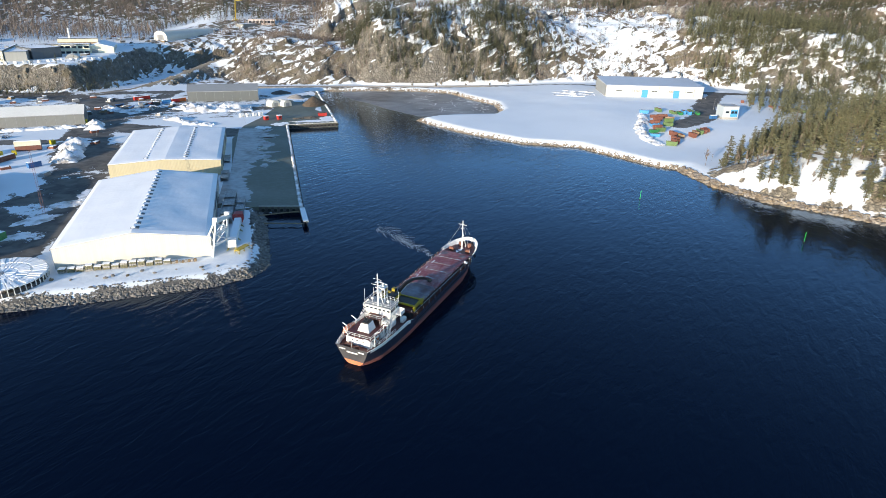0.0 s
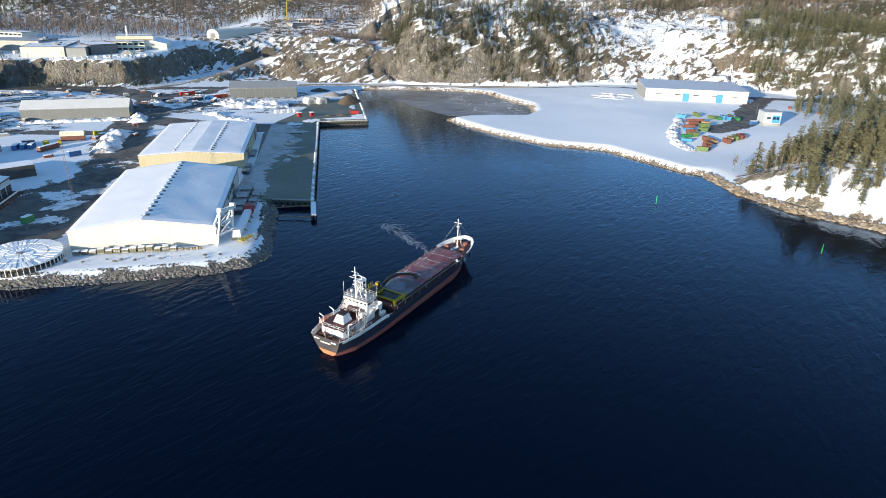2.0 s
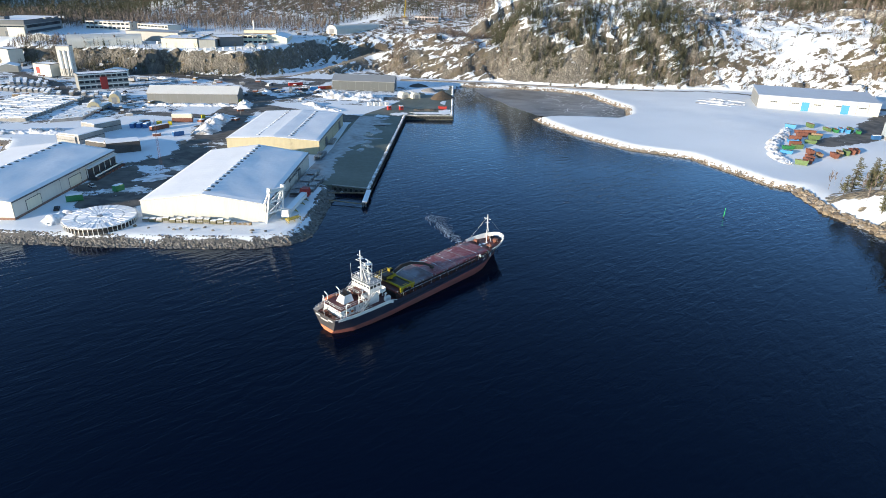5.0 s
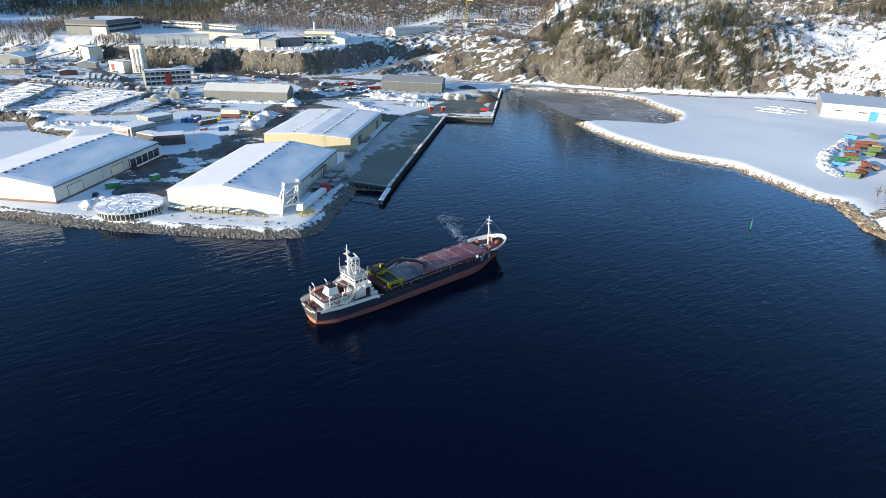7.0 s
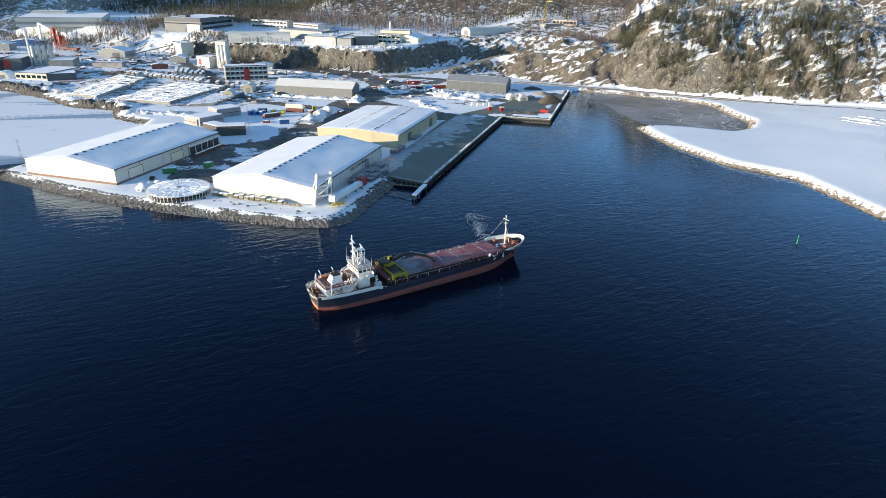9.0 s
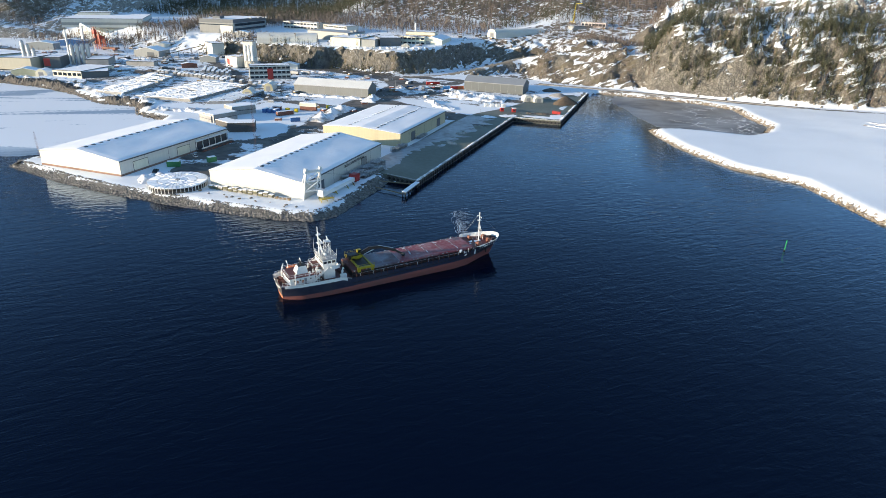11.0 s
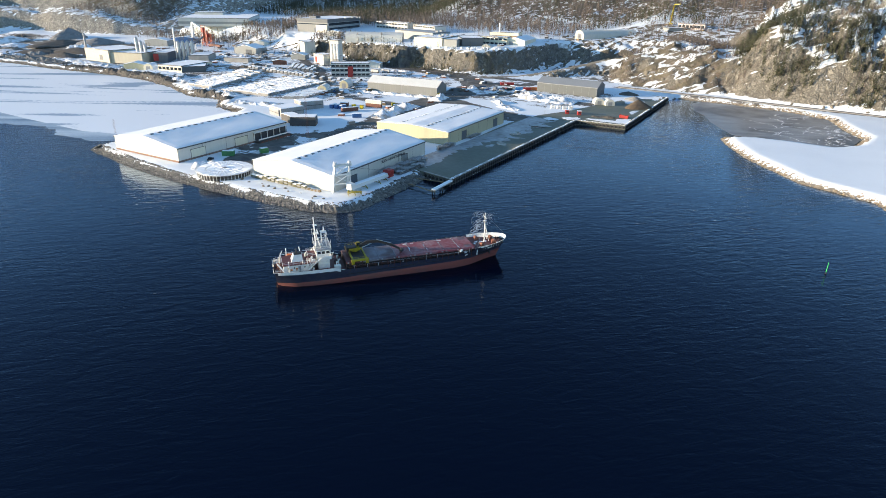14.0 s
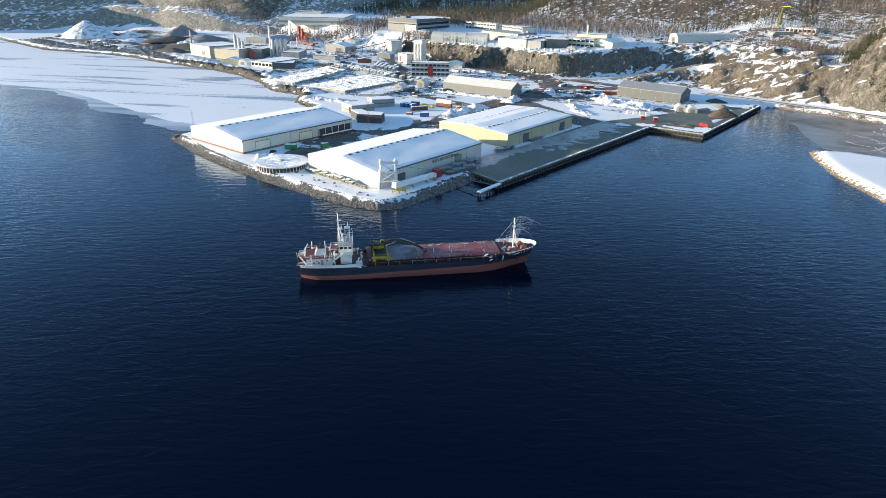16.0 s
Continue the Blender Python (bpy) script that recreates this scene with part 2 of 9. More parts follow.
    bare = math_("ADD", mask("bare"), math_("MULTIPLY", ragged, ramp(t, mask("bare"), [(0.0, (0.2,) * 3), (0.12, (1, 1, 1))])))
    c = mixed(ramp(t, bare, [(0.45, (0, 0, 0)), (0.6, (1, 1, 1))]), c, mixed(mask("tan"), asphalt, (0.24, 0.205, 0.155)))
    t.links.new(c, b.inputs["Base Color"])
    bm_ = node(t, "ShaderNodeBump", Distance=0.9)
    t.links.new(ramp(t, math_("MAXIMUM", low, mask("veg")), [(0.1, (0.05,) * 3), (0.5, (0.9,) * 3)]), bm_.inputs["Strength"])
    t.links.new(math_("ADD", math_("MULTIPLY", math_("MINIMUM", vor.outputs["Distance"], 0.35), 1.6), math_("ADD", mid, math_("MULTIPLY", math_("ADD", fine, patchy), 0.45))), bm_.inputs["Height"])
    t.links.new(bm_.outputs[0], b.inputs["Normal"])
    return m


GROUND = ground_material()
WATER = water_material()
ICE = ice_material("pale_lake_ice", (0.91, 0.93, 0.96), (0.30, 0.40, 0.51), 0.468, 0.515, 0.036, 0.13, 38)
ICE_FRINGE = ice_material("grey_new_ice", (0.55, 0.64, 0.72), (0.10, 0.19, 0.29), 0.42, 0.66, 0.05, 0.16, 38)
THIN_ICE = ice_material("thin_grey_ice", (0.30, 0.32, 0.34), (0.09, 0.10, 0.11), 0.40, 0.75, 0.05, 0.6)
SNOW = snow_material("roof_snow")
SNOW_PILE = snow_material("ploughed_snow", (0.84, 0.86, 0.89), 0.9, 0.7, (0.28, 0.26, 0.235), ((0.47, 0.0), (0.68, 0.9)))
WHITE_CLAD = cladding("white_sheet_steel", (0.63, 0.61, 0.55))
CREAM_CLAD = cladding("cream_sheet_steel", (0.74, 0.70, 0.56))
YELLOW_CLAD = cladding("yellow_sheet_steel", (0.50, 0.445, 0.295))
GREY_CLAD = cladding("grey_sheet_steel", (0.30, 0.31, 0.30))
GREY_ROOF = cladding("grey_roof_sheet", (0.42, 0.43, 0.44), 0.6)
PALE_SHEET = cladding("pale_tent_sheet", (0.62, 0.62, 0.58), 0.25)
OLIVE_CLAD = cladding("olive_grey_sheet", (0.128, 0.140, 0.140))
FROST_CLAD = cladding("pale_blue_grey_sheet", (0.47, 0.53, 0.57))
MID_CLAD = cladding("mid_grey_sheet", (0.205, 0.213, 0.208))
SLATE_ROOF = cladding("slate_grey_roof_sheet", (0.25, 0.27, 0.29), 0.6)
DUSTED_SHEET = cladding("snow_dusted_tent_sheet", (0.74, 0.74, 0.71), 0.25)
BEIGE_CLAD = cladding("beige_works_sheet", (0.47, 0.43, 0.34))
SAGE_CLAD = cladding("pale_sage_sheet", (0.42, 0.42, 0.30))
PINK_CLAD = cladding("pinkish_white_sheet", (0.62, 0.53, 0.50))
DARK_CLAD = cladding("dark_sheet_steel", (0.10, 0.115, 0.13))
BLUE_ROOF = cladding("bluish_roof_sheet", (0.50, 0.56, 0.64), 0.5)
TRIM = worn("dark_trim", (0.05, 0.055, 0.065), 0.5)
BRICK = worn("red_brick", (0.25, 0.15, 0.115), 0.85, grain=3.0, amount=0.4)
CONCRETE = worn("weathered_concrete", (0.36, 0.35, 0.33), 0.85, grain=1.5, amount=0.4, bump=0.3)
DARK_CONCRETE = worn("wet_dark_concrete", (0.085, 0.08, 0.075), 0.7, grain=1.5, amount=0.5, bump=0.4)
APRON = worn("quay_asphalt", (0.100, 0.112, 0.082), 0.6, grain=0.5, stain=0.05, amount=0.5, bump=0.2, dirt=(0.16, 0.172, 0.14))
ASPHALT_ICE = worn("icy_asphalt", (0.36, 0.40, 0.43), 0.4, grain=0.35, stain=0.08, amount=0.6, bump=0.2, dirt=(0.12, 0.12, 0.12))
STONE = varied("armour_stone", [(0.075, 0.072, 0.068), (0.155, 0.148, 0.137), (0.26, 0.24, 0.212), (0.105, 0.102, 0.096)])
TAN_STONE = varied("tan_shore_stone", [(0.13, 0.10, 0.075), (0.27, 0.21, 0.14), (0.36, 0.31, 0.25), (0.18, 0.155, 0.13)])
SPOIL = varied("dark_spoil", [(0.05, 0.05, 0.05), (0.09, 0.08, 0.07), (0.14, 0.12, 0.10)])
SAND = worn("brown_sand", (0.115, 0.085, 0.06), 0.95, grain=1.2, amount=0.5, bump=0.6)
GRAVEL = worn("grey_gravel", (0.26, 0.255, 0.25), 0.95, grain=1.0, amount=0.4, bump=0.6)
GREY_TIMBER = worn("weathered_green_timber", (0.19, 0.18, 0.115), 0.9, grain=2.5, amount=0.5)
TIMBER = worn("old_timber", (0.28, 0.20, 0.12), 0.85, grain=2.5, amount=0.5)
RED = worn("red_paint", (0.42, 0.035, 0.03), 0.5, amount=0.4)
ORANGE = worn("orange_paint", (0.62, 0.17, 0.05), 0.5, amount=0.35)
RUST = worn("rusty_red_steel", (0.215, 0.085, 0.058), 0.75, grain=1.5, amount=0.6)
BLUE = worn("blue_paint", (0.035, 0.14, 0.33), 0.5, amount=0.35)
SKYBLUE = worn("bright_blue_paint", (0.06, 0.30, 0.58), 0.5, amount=0.25)
GREEN = worn("green_paint", (0.03, 0.22, 0.08), 0.5, amount=0.4)
LIME = worn("faded_green_paint", (0.12, 0.20, 0.075), 0.6, amount=0.5)
PLANT_RED = worn("orange_red_plant_paint", (0.44, 0.095, 0.05), 0.55, amount=0.5)
YELLOW = worn("yellow_paint", (0.55, 0.42, 0.02), 0.45, amount=0.25)
WHITE = worn("white_paint", (0.80, 0.79, 0.76), 0.45, amount=0.15)
GREY = worn("grey_steel", (0.30, 0.31, 0.32), 0.5, 0.3)
STEEL = worn("bright_steel", (0.55, 0.56, 0.57), 0.4, 0.6)
BLACK = worn("black_steel", (0.02, 0.02, 0.022), 0.5)
RUBBER = worn("black_rubber", (0.018, 0.018, 0.018), 0.85)
GLASS = worn("dark_window_glass", (0.02, 0.03, 0.04), 0.08, amount=0.05, bump=0)
BRIGHT_GREEN = worn("signal_green_paint", (0.02, 0.75, 0.10), 0.4, amount=0.1)
HULL_BLUE = worn("dark_blue_hull_paint", (0.012, 0.019, 0.045), 0.35, grain=0.8, stain=0.1, amount=0.35, dirt=(0.05, 0.05, 0.06))
HULL_BLACK = worn("grey_black_transom_paint", (0.05, 0.05, 0.055), 0.45, grain=0.8, amount=0.4, dirt=(0.11, 0.10, 0.10))
BOOT_RED = worn("faded_red_boot_top", (0.25, 0.070, 0.060), 0.6, grain=0.7, stain=0.09, amount=0.5, dirt=(0.17, 0.075, 0.068))
BOOT_ORANGE = worn("orange_red_boot_top", (0.58, 0.20, 0.10), 0.6, grain=0.7, amount=0.3)
DECK_RED = worn("red_deck_paint", (0.115, 0.026, 0.025), 0.55, grain=0.9, amount=0.4, dirt=(0.12, 0.06, 0.05))
HATCH_RED = worn("red_hatch_paint", (0.205, 0.024, 0.031), 0.5, grain=1.1, stain=0.22, amount=0.26, dirt=(0.50, 0.40, 0.40))
FRAME_RED = worn("dark_red_steel", (0.10, 0.032, 0.026), 0.6, grain=1.5, amount=0.5)
CRANE_YELLOW = worn("worn_yellow_paint", (0.42, 0.31, 0.015), 0.45, grain=1.2, amount=0.5, dirt=(0.10, 0.08, 0.02))
HATCH_GREY = worn("worn_hatch_top", (0.10, 0.05, 0.055), 0.5, grain=0.4, stain=0.1, amount=0.6, dirt=(0.20, 0.19, 0.22))
BARK = worn("tree_bark", (0.11, 0.08, 0.06), 0.9, grain=3.0, amount=0.5)
NEEDLE = varied("pine_needles", [(0.072, 0.080, 0.042), (0.135, 0.138, 0.074), (0.205, 0.197, 0.112), (0.100, 0.106, 0.060)], 0.75, 0)
PINE = varied("dark_pine_needles", [(0.040, 0.048, 0.028), (0.075, 0.082, 0.046), (0.115, 0.115, 0.066), (0.055, 0.062, 0.038)], 0.8, 0)
BRUSH = varied("brown_brush_twigs", [(0.105, 0.078, 0.064), (0.17, 0.128, 0.104), (0.14, 0.105, 0.09), (0.24, 0.19, 0.158)], 0.9, 0)
WOODS = varied("far_conifers", [(0.050, 0.058, 0.030), (0.085, 0.088, 0.046), (0.060, 0.066, 0.036)], 0.85, 0)
TWIG = varied("bare_twigs", [(0.12, 0.094, 0.078), (0.21, 0.168, 0.14), (0.165, 0.134, 0.114), (0.33, 0.28, 0.24)], 0.9, 0)
CLIFF_STONE = varied("cliff_stone", [(0.085, 0.076, 0.064), (0.17, 0.152, 0.125), (0.29, 0.26, 0.21), (0.12, 0.107, 0.09), (0.22, 0.195, 0.155)], 0.9, 0.6, 0.8)
FOAM = worn("thin_foam", (0.62, 0.68, 0.72), 0.6, amount=0.2, bump=0)


# ---- mesh helpers ----
class MB:
    """A mesh that is put together from simple solids."""

    def __init__(self):
        self.v, self.f = [], []

    def add(self, vs, fs):
        o = len(self.v)
        self.v += [tuple(p) for p in vs]
        self.f += [tuple(o + i for i in f) for f in fs]
        return self

    def box(self, x0, y0, z0, x1, y1, z1, m=None):
        vs = [Vector((x, y, z)) for z in (z0, z1) for y in (y0, y1) for x in (x0, x1)]
        if m:
            vs = [m @ p for p in vs]
        return self.add(vs, [(0, 2, 3, 1), (4, 5, 7, 6), (0, 1, 5, 4), (2, 6, 7, 3), (0, 4, 6, 2), (1, 3, 7, 5)])

    def beam(self, p, q, w, h=None):
        p, q = Vector(p), Vector(q)
        h = h or w
        d = (q - p).normalized()
        side = d.cross(Vector((0, 0, 1)))
        side = Vector((1, 0, 0)) if side.length < 1e-4 else side.normalized()
        up = side.cross(d)
        vs = [e + side * (sx * w / 2) + up * (sz * h / 2) for e in (p, q) for sz in (-1, 1) for sx in (-1, 1)]
        return self.add(vs, [(0, 1, 3, 2), (4, 6, 7, 5), (0, 4, 5, 1), (2, 3, 7, 6), (0, 2, 6, 4), (1, 5, 7, 3)])

    def cyl(self, p, q, r, n=10, r2=None):
        p, q = Vector(p), Vector(q)
        r2 = r if r2 is None else r2
        d = (q - p).normalized()
        a = d.orthogonal().normalized()
        b = d.cross(a)
        ring = [a * math.cos(i * math.tau / n) + b * math.sin(i * math.tau / n) for i in range(n)]
        vs = [p + c * r for c in ring] + [q + c * r2 for c in ring]
        return self.add(vs, [tuple(range(n))[::-1], tuple(range(n, 2 * n))] + [(i, (i + 1) % n, n + (i + 1) % n, n + i) for i in range(n)])

    def prism(self, pts, z0, z1):
        n = len(pts)
        area = sum(pts[i][0] * pts[(i + 1) % n][1] - pts[(i + 1) % n][0] * pts[i][1] for i in range(n))
        pts = pts if area > 0 else pts[::-1]
        vs = [(x, y, z0) for x, y in pts] + [(x, y, z1) for x, y in pts]
        return self.add(vs, [tuple(range(n))[::-1], tuple(range(n, 2 * n))] + [(i, (i + 1) % n, n + (i + 1) % n, n + i) for i in range(n)])

    def across(self, prof, y0, y1):
        """A profile in x and z, drawn out along y."""
        n = len(prof)
        vs = [(x, y0, z) for x, z in prof] + [(x, y1, z) for x, z in prof]
        return self.add(vs, [tuple(range(n)), tuple(range(n, 2 * n))[::-1]] + [(i, n + i, n + (i + 1) % n, (i + 1) % n) for i in range(n)])

    def lump(self, c, rx, ry, rz, rng, rough=0.25):
        """A rough stone of twenty faces."""
        g = (1 + 5 ** 0.5) / 2
        base_ = [(-1, g, 0), (1, g, 0), (-1, -g, 0), (1, -g, 0), (0, -1, g), (0, 1, g), (0, -1, -g), (0, 1, -g), (g, 0, -1), (g, 0, 1), (-g, 0, -1), (-g, 0, 1)]
        fs = [(0, 11, 5), (0, 5, 1), (0, 1, 7), (0, 7, 10), (0, 10, 11), (1, 5, 9), (5, 11, 4), (11, 10, 2), (10, 7, 6), (7, 1, 8),
              (3, 9, 4), (3, 4, 2), (3, 2, 6), (3, 6, 8), (3, 8, 9), (4, 9, 5), (2, 4, 11), (6, 2, 10), (8, 6, 7), (9, 8, 1)]
        a = rng.random() * math.tau
        ca, sa_ = math.cos(a), math.sin(a)
        vs = []
        for x, y, z in base_:
            k = (1 + rng.uniform(-rough, rough)) / 1.9
            x, y, z = x * k * rx, y * k * ry, z * k * rz
            vs.append((c[0] + x * ca - y * sa_, c[1] + x * sa_ + y * ca, c[2] + z))
        return self.add(vs, fs)


def mesh_of(name, mb, material):
    me = bpy.data.meshes.new(name)
    me.from_pydata(mb.v, [], mb.f)
    me.validate()
    if not isinstance(material, (list, tuple)):
        material = [material]
    for m in material:
        me.materials.append(m)
    return me


def part(name, mb, material, parent=None, label="", smooth=False, bevel=0.0, kind=""):
    me = mesh_of(name, mb, material)
    if bevel:
        bm = bmesh.new()
        bm.from_mesh(me)
        bmesh.ops.remove_doubles(bm, verts=bm.verts, dist=1e-4)
        bmesh.ops.bevel(bm, geom=bm.edges, offset=bevel, segments=2, affect="EDGES", clamp_overlap=True)
        bm.to_mesh(me)
        bm.free()
    if smooth:
        me.polygons.foreach_set("use_smooth", [True] * len(me.polygons))
    ob = new(name, me)
    ob.parent = parent
    return tagged(ob, label, kind=kind)


def thing(name, label, category, m=None, group=""):
    ob = new(name)
    ob.empty_display_size = 0.5
    if m is not None:
        ob.matrix_world = m
    return tagged(ob, label, category, group)


def solo(name, mb, material, label, category, m=None, group="", kind="", **kw):
    """A thing that is one mesh."""
    ob = part(name, mb, material, None, **kw)
    if m is not None:
        ob.matrix_world = m
    return tagged(ob, label, category, group, kind)


def at(x, y, z, turn=0):
    return pose(x, y, z, 0, 0, turn)


# ---- the lie of the land ----
def lattice(ix, iy, seed):
    h = (ix.astype(np.int64) * 374761393 + iy.astype(np.int64) * 668265263 + seed * 974634777) & 0x7FFFFFFF
    h = ((h ^ (h >> 13)) * 1274126177) & 0x7FFFFFFF
    return ((h ^ (h >> 16)) & 0xFFFF) / 65535.0


def value_noise(x, y, seed=0):
    ix, iy = np.floor(x), np.floor(y)
    fx, fy = x - ix, y - iy
    fx, fy = fx * fx * (3 - 2 * fx), fy * fy * (3 - 2 * fy)
    a, b = lattice(ix, iy, seed), lattice(ix + 1, iy, seed)
    c, d = lattice(ix, iy + 1, seed), lattice(ix + 1, iy + 1, seed)
    return (a * (1 - fx) + b * fx) * (1 - fy) + (c * (1 - fx) + d * fx) * fy


def fbm(x, y, scale, octaves=4, seed=0):
    out, amp, total = 0, 1.0, 0.0
    for o in range(octaves):
        out = out + amp * value_noise(x / scale * 2 ** o, y / scale * 2 ** o, seed + o * 17)
        total += amp
        amp *= 0.5
    return out / total


def smooth(t):
    t = np.clip(t, 0, 1)
    return t * t * (3 - 2 * t)


def inside(poly, x, y):
    """Signed distance to a closed outline, positive within it."""
    d = np.full(np.shape(x), 1e12)
    sign = np.zeros(np.shape(x), bool)
    n = len(poly)
    for i in range(n):
        (ax, ay), (bx, by) = poly[i], poly[(i + 1) % n]
        ex, ey = bx - ax, by - ay
        wx, wy = x - ax, y - ay
        k = np.clip((wx * ex + wy * ey) / (ex * ex + ey * ey), 0, 1)
        d = np.minimum(d, (wx - ex * k) ** 2 + (wy - ey * k) ** 2)
        cross = (ay > y) != (by > y)
        if ey != 0:
            sign ^= cross & (x < ex * (y - ay) / ey + ax)
    d = np.sqrt(d)
    return np.where(sign, d, -d)


def off_line(pts, x, y):
    d = np.full(np.shape(x), 1e12)
    for (ax, ay), (bx, by) in zip(pts, pts[1:]):
        ex, ey = bx - ax, by - ay
        k = np.clip(((x - ax) * ex + (y - ay) * ey) / (ex * ex + ey * ey), 0, 1)
        d = np.minimum(d, (x - ax - ex * k) ** 2 + (y - ay - ey * k) ** 2)
    return np.sqrt(d)


PENINSULA = [(-206, 262), (-202, 200), (-199, 178), (-156, 174), (-119, 174), (-89, 177), (-60, 181), (-37, 185), (-25, 191), (-21, 199), (-22, 212), (-24, 229), (-26, 246)]
QUAY = [(-28, 253), (-10.3, 251.5), (-24, 417), (8.5, 423), (-5.5, 556)]
COVE = [(-2, 572), (45, 574), (86, 570), (113, 557), (126, 523), (139, 498), (136, 469), (125, 453), (110, 453), (84, 451), (66, 440)]
SPIT = [(73, 424), (90, 397), (121, 364), (153, 352), (170, 324), (181, 305), (190, 299), (192, 268), (204, 241), (225, 221), (236, 208)]
WEST = [(-895, 236), (-784, 244), (-733, 248), (-645, 291), (-595, 304), (-541, 308), (-500, 318), (-450, 327), (-408, 330), (-352, 322), (-309, 309), (-276, 315), (-252, 296), (-225, 292)]
LAND = [(-3200, -200), (-1500, 50), (-1000, 225)] + WEST + PENINSULA + QUAY + COVE + SPIT + [(300, 150), (420, 40), (900, -300), (3200, -900), (3200, 3200), (-3200, 3200)]
PLATEAU = [(-1500, 760), (-1000, 690), (-760, 560), (-560, 548), (-430, 540), (-330, 546), (-255, 550), (-205, 553), (-184, 572), (-172, 620), (-156, 668), (-112, 700), (-84, 716), (-40, 720), (30, 724), (60, 800), (60, 1600), (-1500, 1600)]
CRAG = [(-16, 740), (-8, 690), (2, 645), (16, 612), (40, 592), (120, 588), (230, 590), (300, 586), (345, 574), (385, 545), (402, 490), (450, 440), (700, 430), (1600, 300), (1600, 1700), (30, 1700)]
WOODED = [(199, 284), (222, 302), (260, 330), (302, 352), (340, 366), (375, 390), (440, 405), (800, 380), (1300, 100), (900, -250), (430, 50), (305, 158), (240, 213), (210, 240), (196, 268)]
QUARRY = [(-1010, 210), (-1005, 330), (-985, 400), (-945, 432), (-880, 462), (-800, 505), (-735, 545), (-770, 640), (-900, 1500), (-2600, 1500), (-2600, -50), (-1500, 60)]
KNOLL = [(-88, 612), (-62, 598), (-30, 594), (0, 594), (36, 598), (60, 640), (50, 760), (-60, 780), (-84, 730), (-80, 690), (-94, 650)]
RAMP = [(-160, 566, 3), (-152, 580, 4.5), (-134, 604, 8), (-118, 640, 12.5), (-106, 660, 16), (-86, 670, 20), (-60, 680, 23.5), (-30, 690, 26)]
RIM = [(62, 655), (85, 676), (120, 694), (170, 706), (206, 713), (244, 700), (285, 722), (325, 742), (370, 730), (410, 705), (450, 716), (510, 735), (560, 760)]
BENCH = [(110, 872), (150, 858), (210, 866), (300, 852), (345, 868), (380, 960), (90, 980)]
ROADS = [([(-110, 215), (-112, 250), (-122, 320), (-138, 385), (-146, 455), (-160, 505), (-205, 540), (-300, 546), (-380, 530)], 13),
         ([(-141, 420), (-95, 404), (-55, 396)], 11), ([(-146, 450), (-115, 475), (-70, 478), (-20, 480)], 7), ([(-160, 505), (-128, 528), (-122, 556), (-180, 548)], 7),
         ([(-180, 550), (-152, 580), (-134, 604), (-118, 640), (-106, 660), (-86, 670), (-60, 680), (-30, 690)], 2.6), ([(-400, 505), (-330, 470), (-250, 400), (-205, 380), (-150, 380)], 4.5),
         ([(258, 566), (318, 528), (352, 520), (392, 508), (430, 470)], 5), ([(352, 518), (325, 485), (298, 450), (288, 426), (264, 402), (240, 388)], 8),
         ([(-60, 577), (20, 579), (120, 579), (222, 579), (262, 566)], 1.2)]


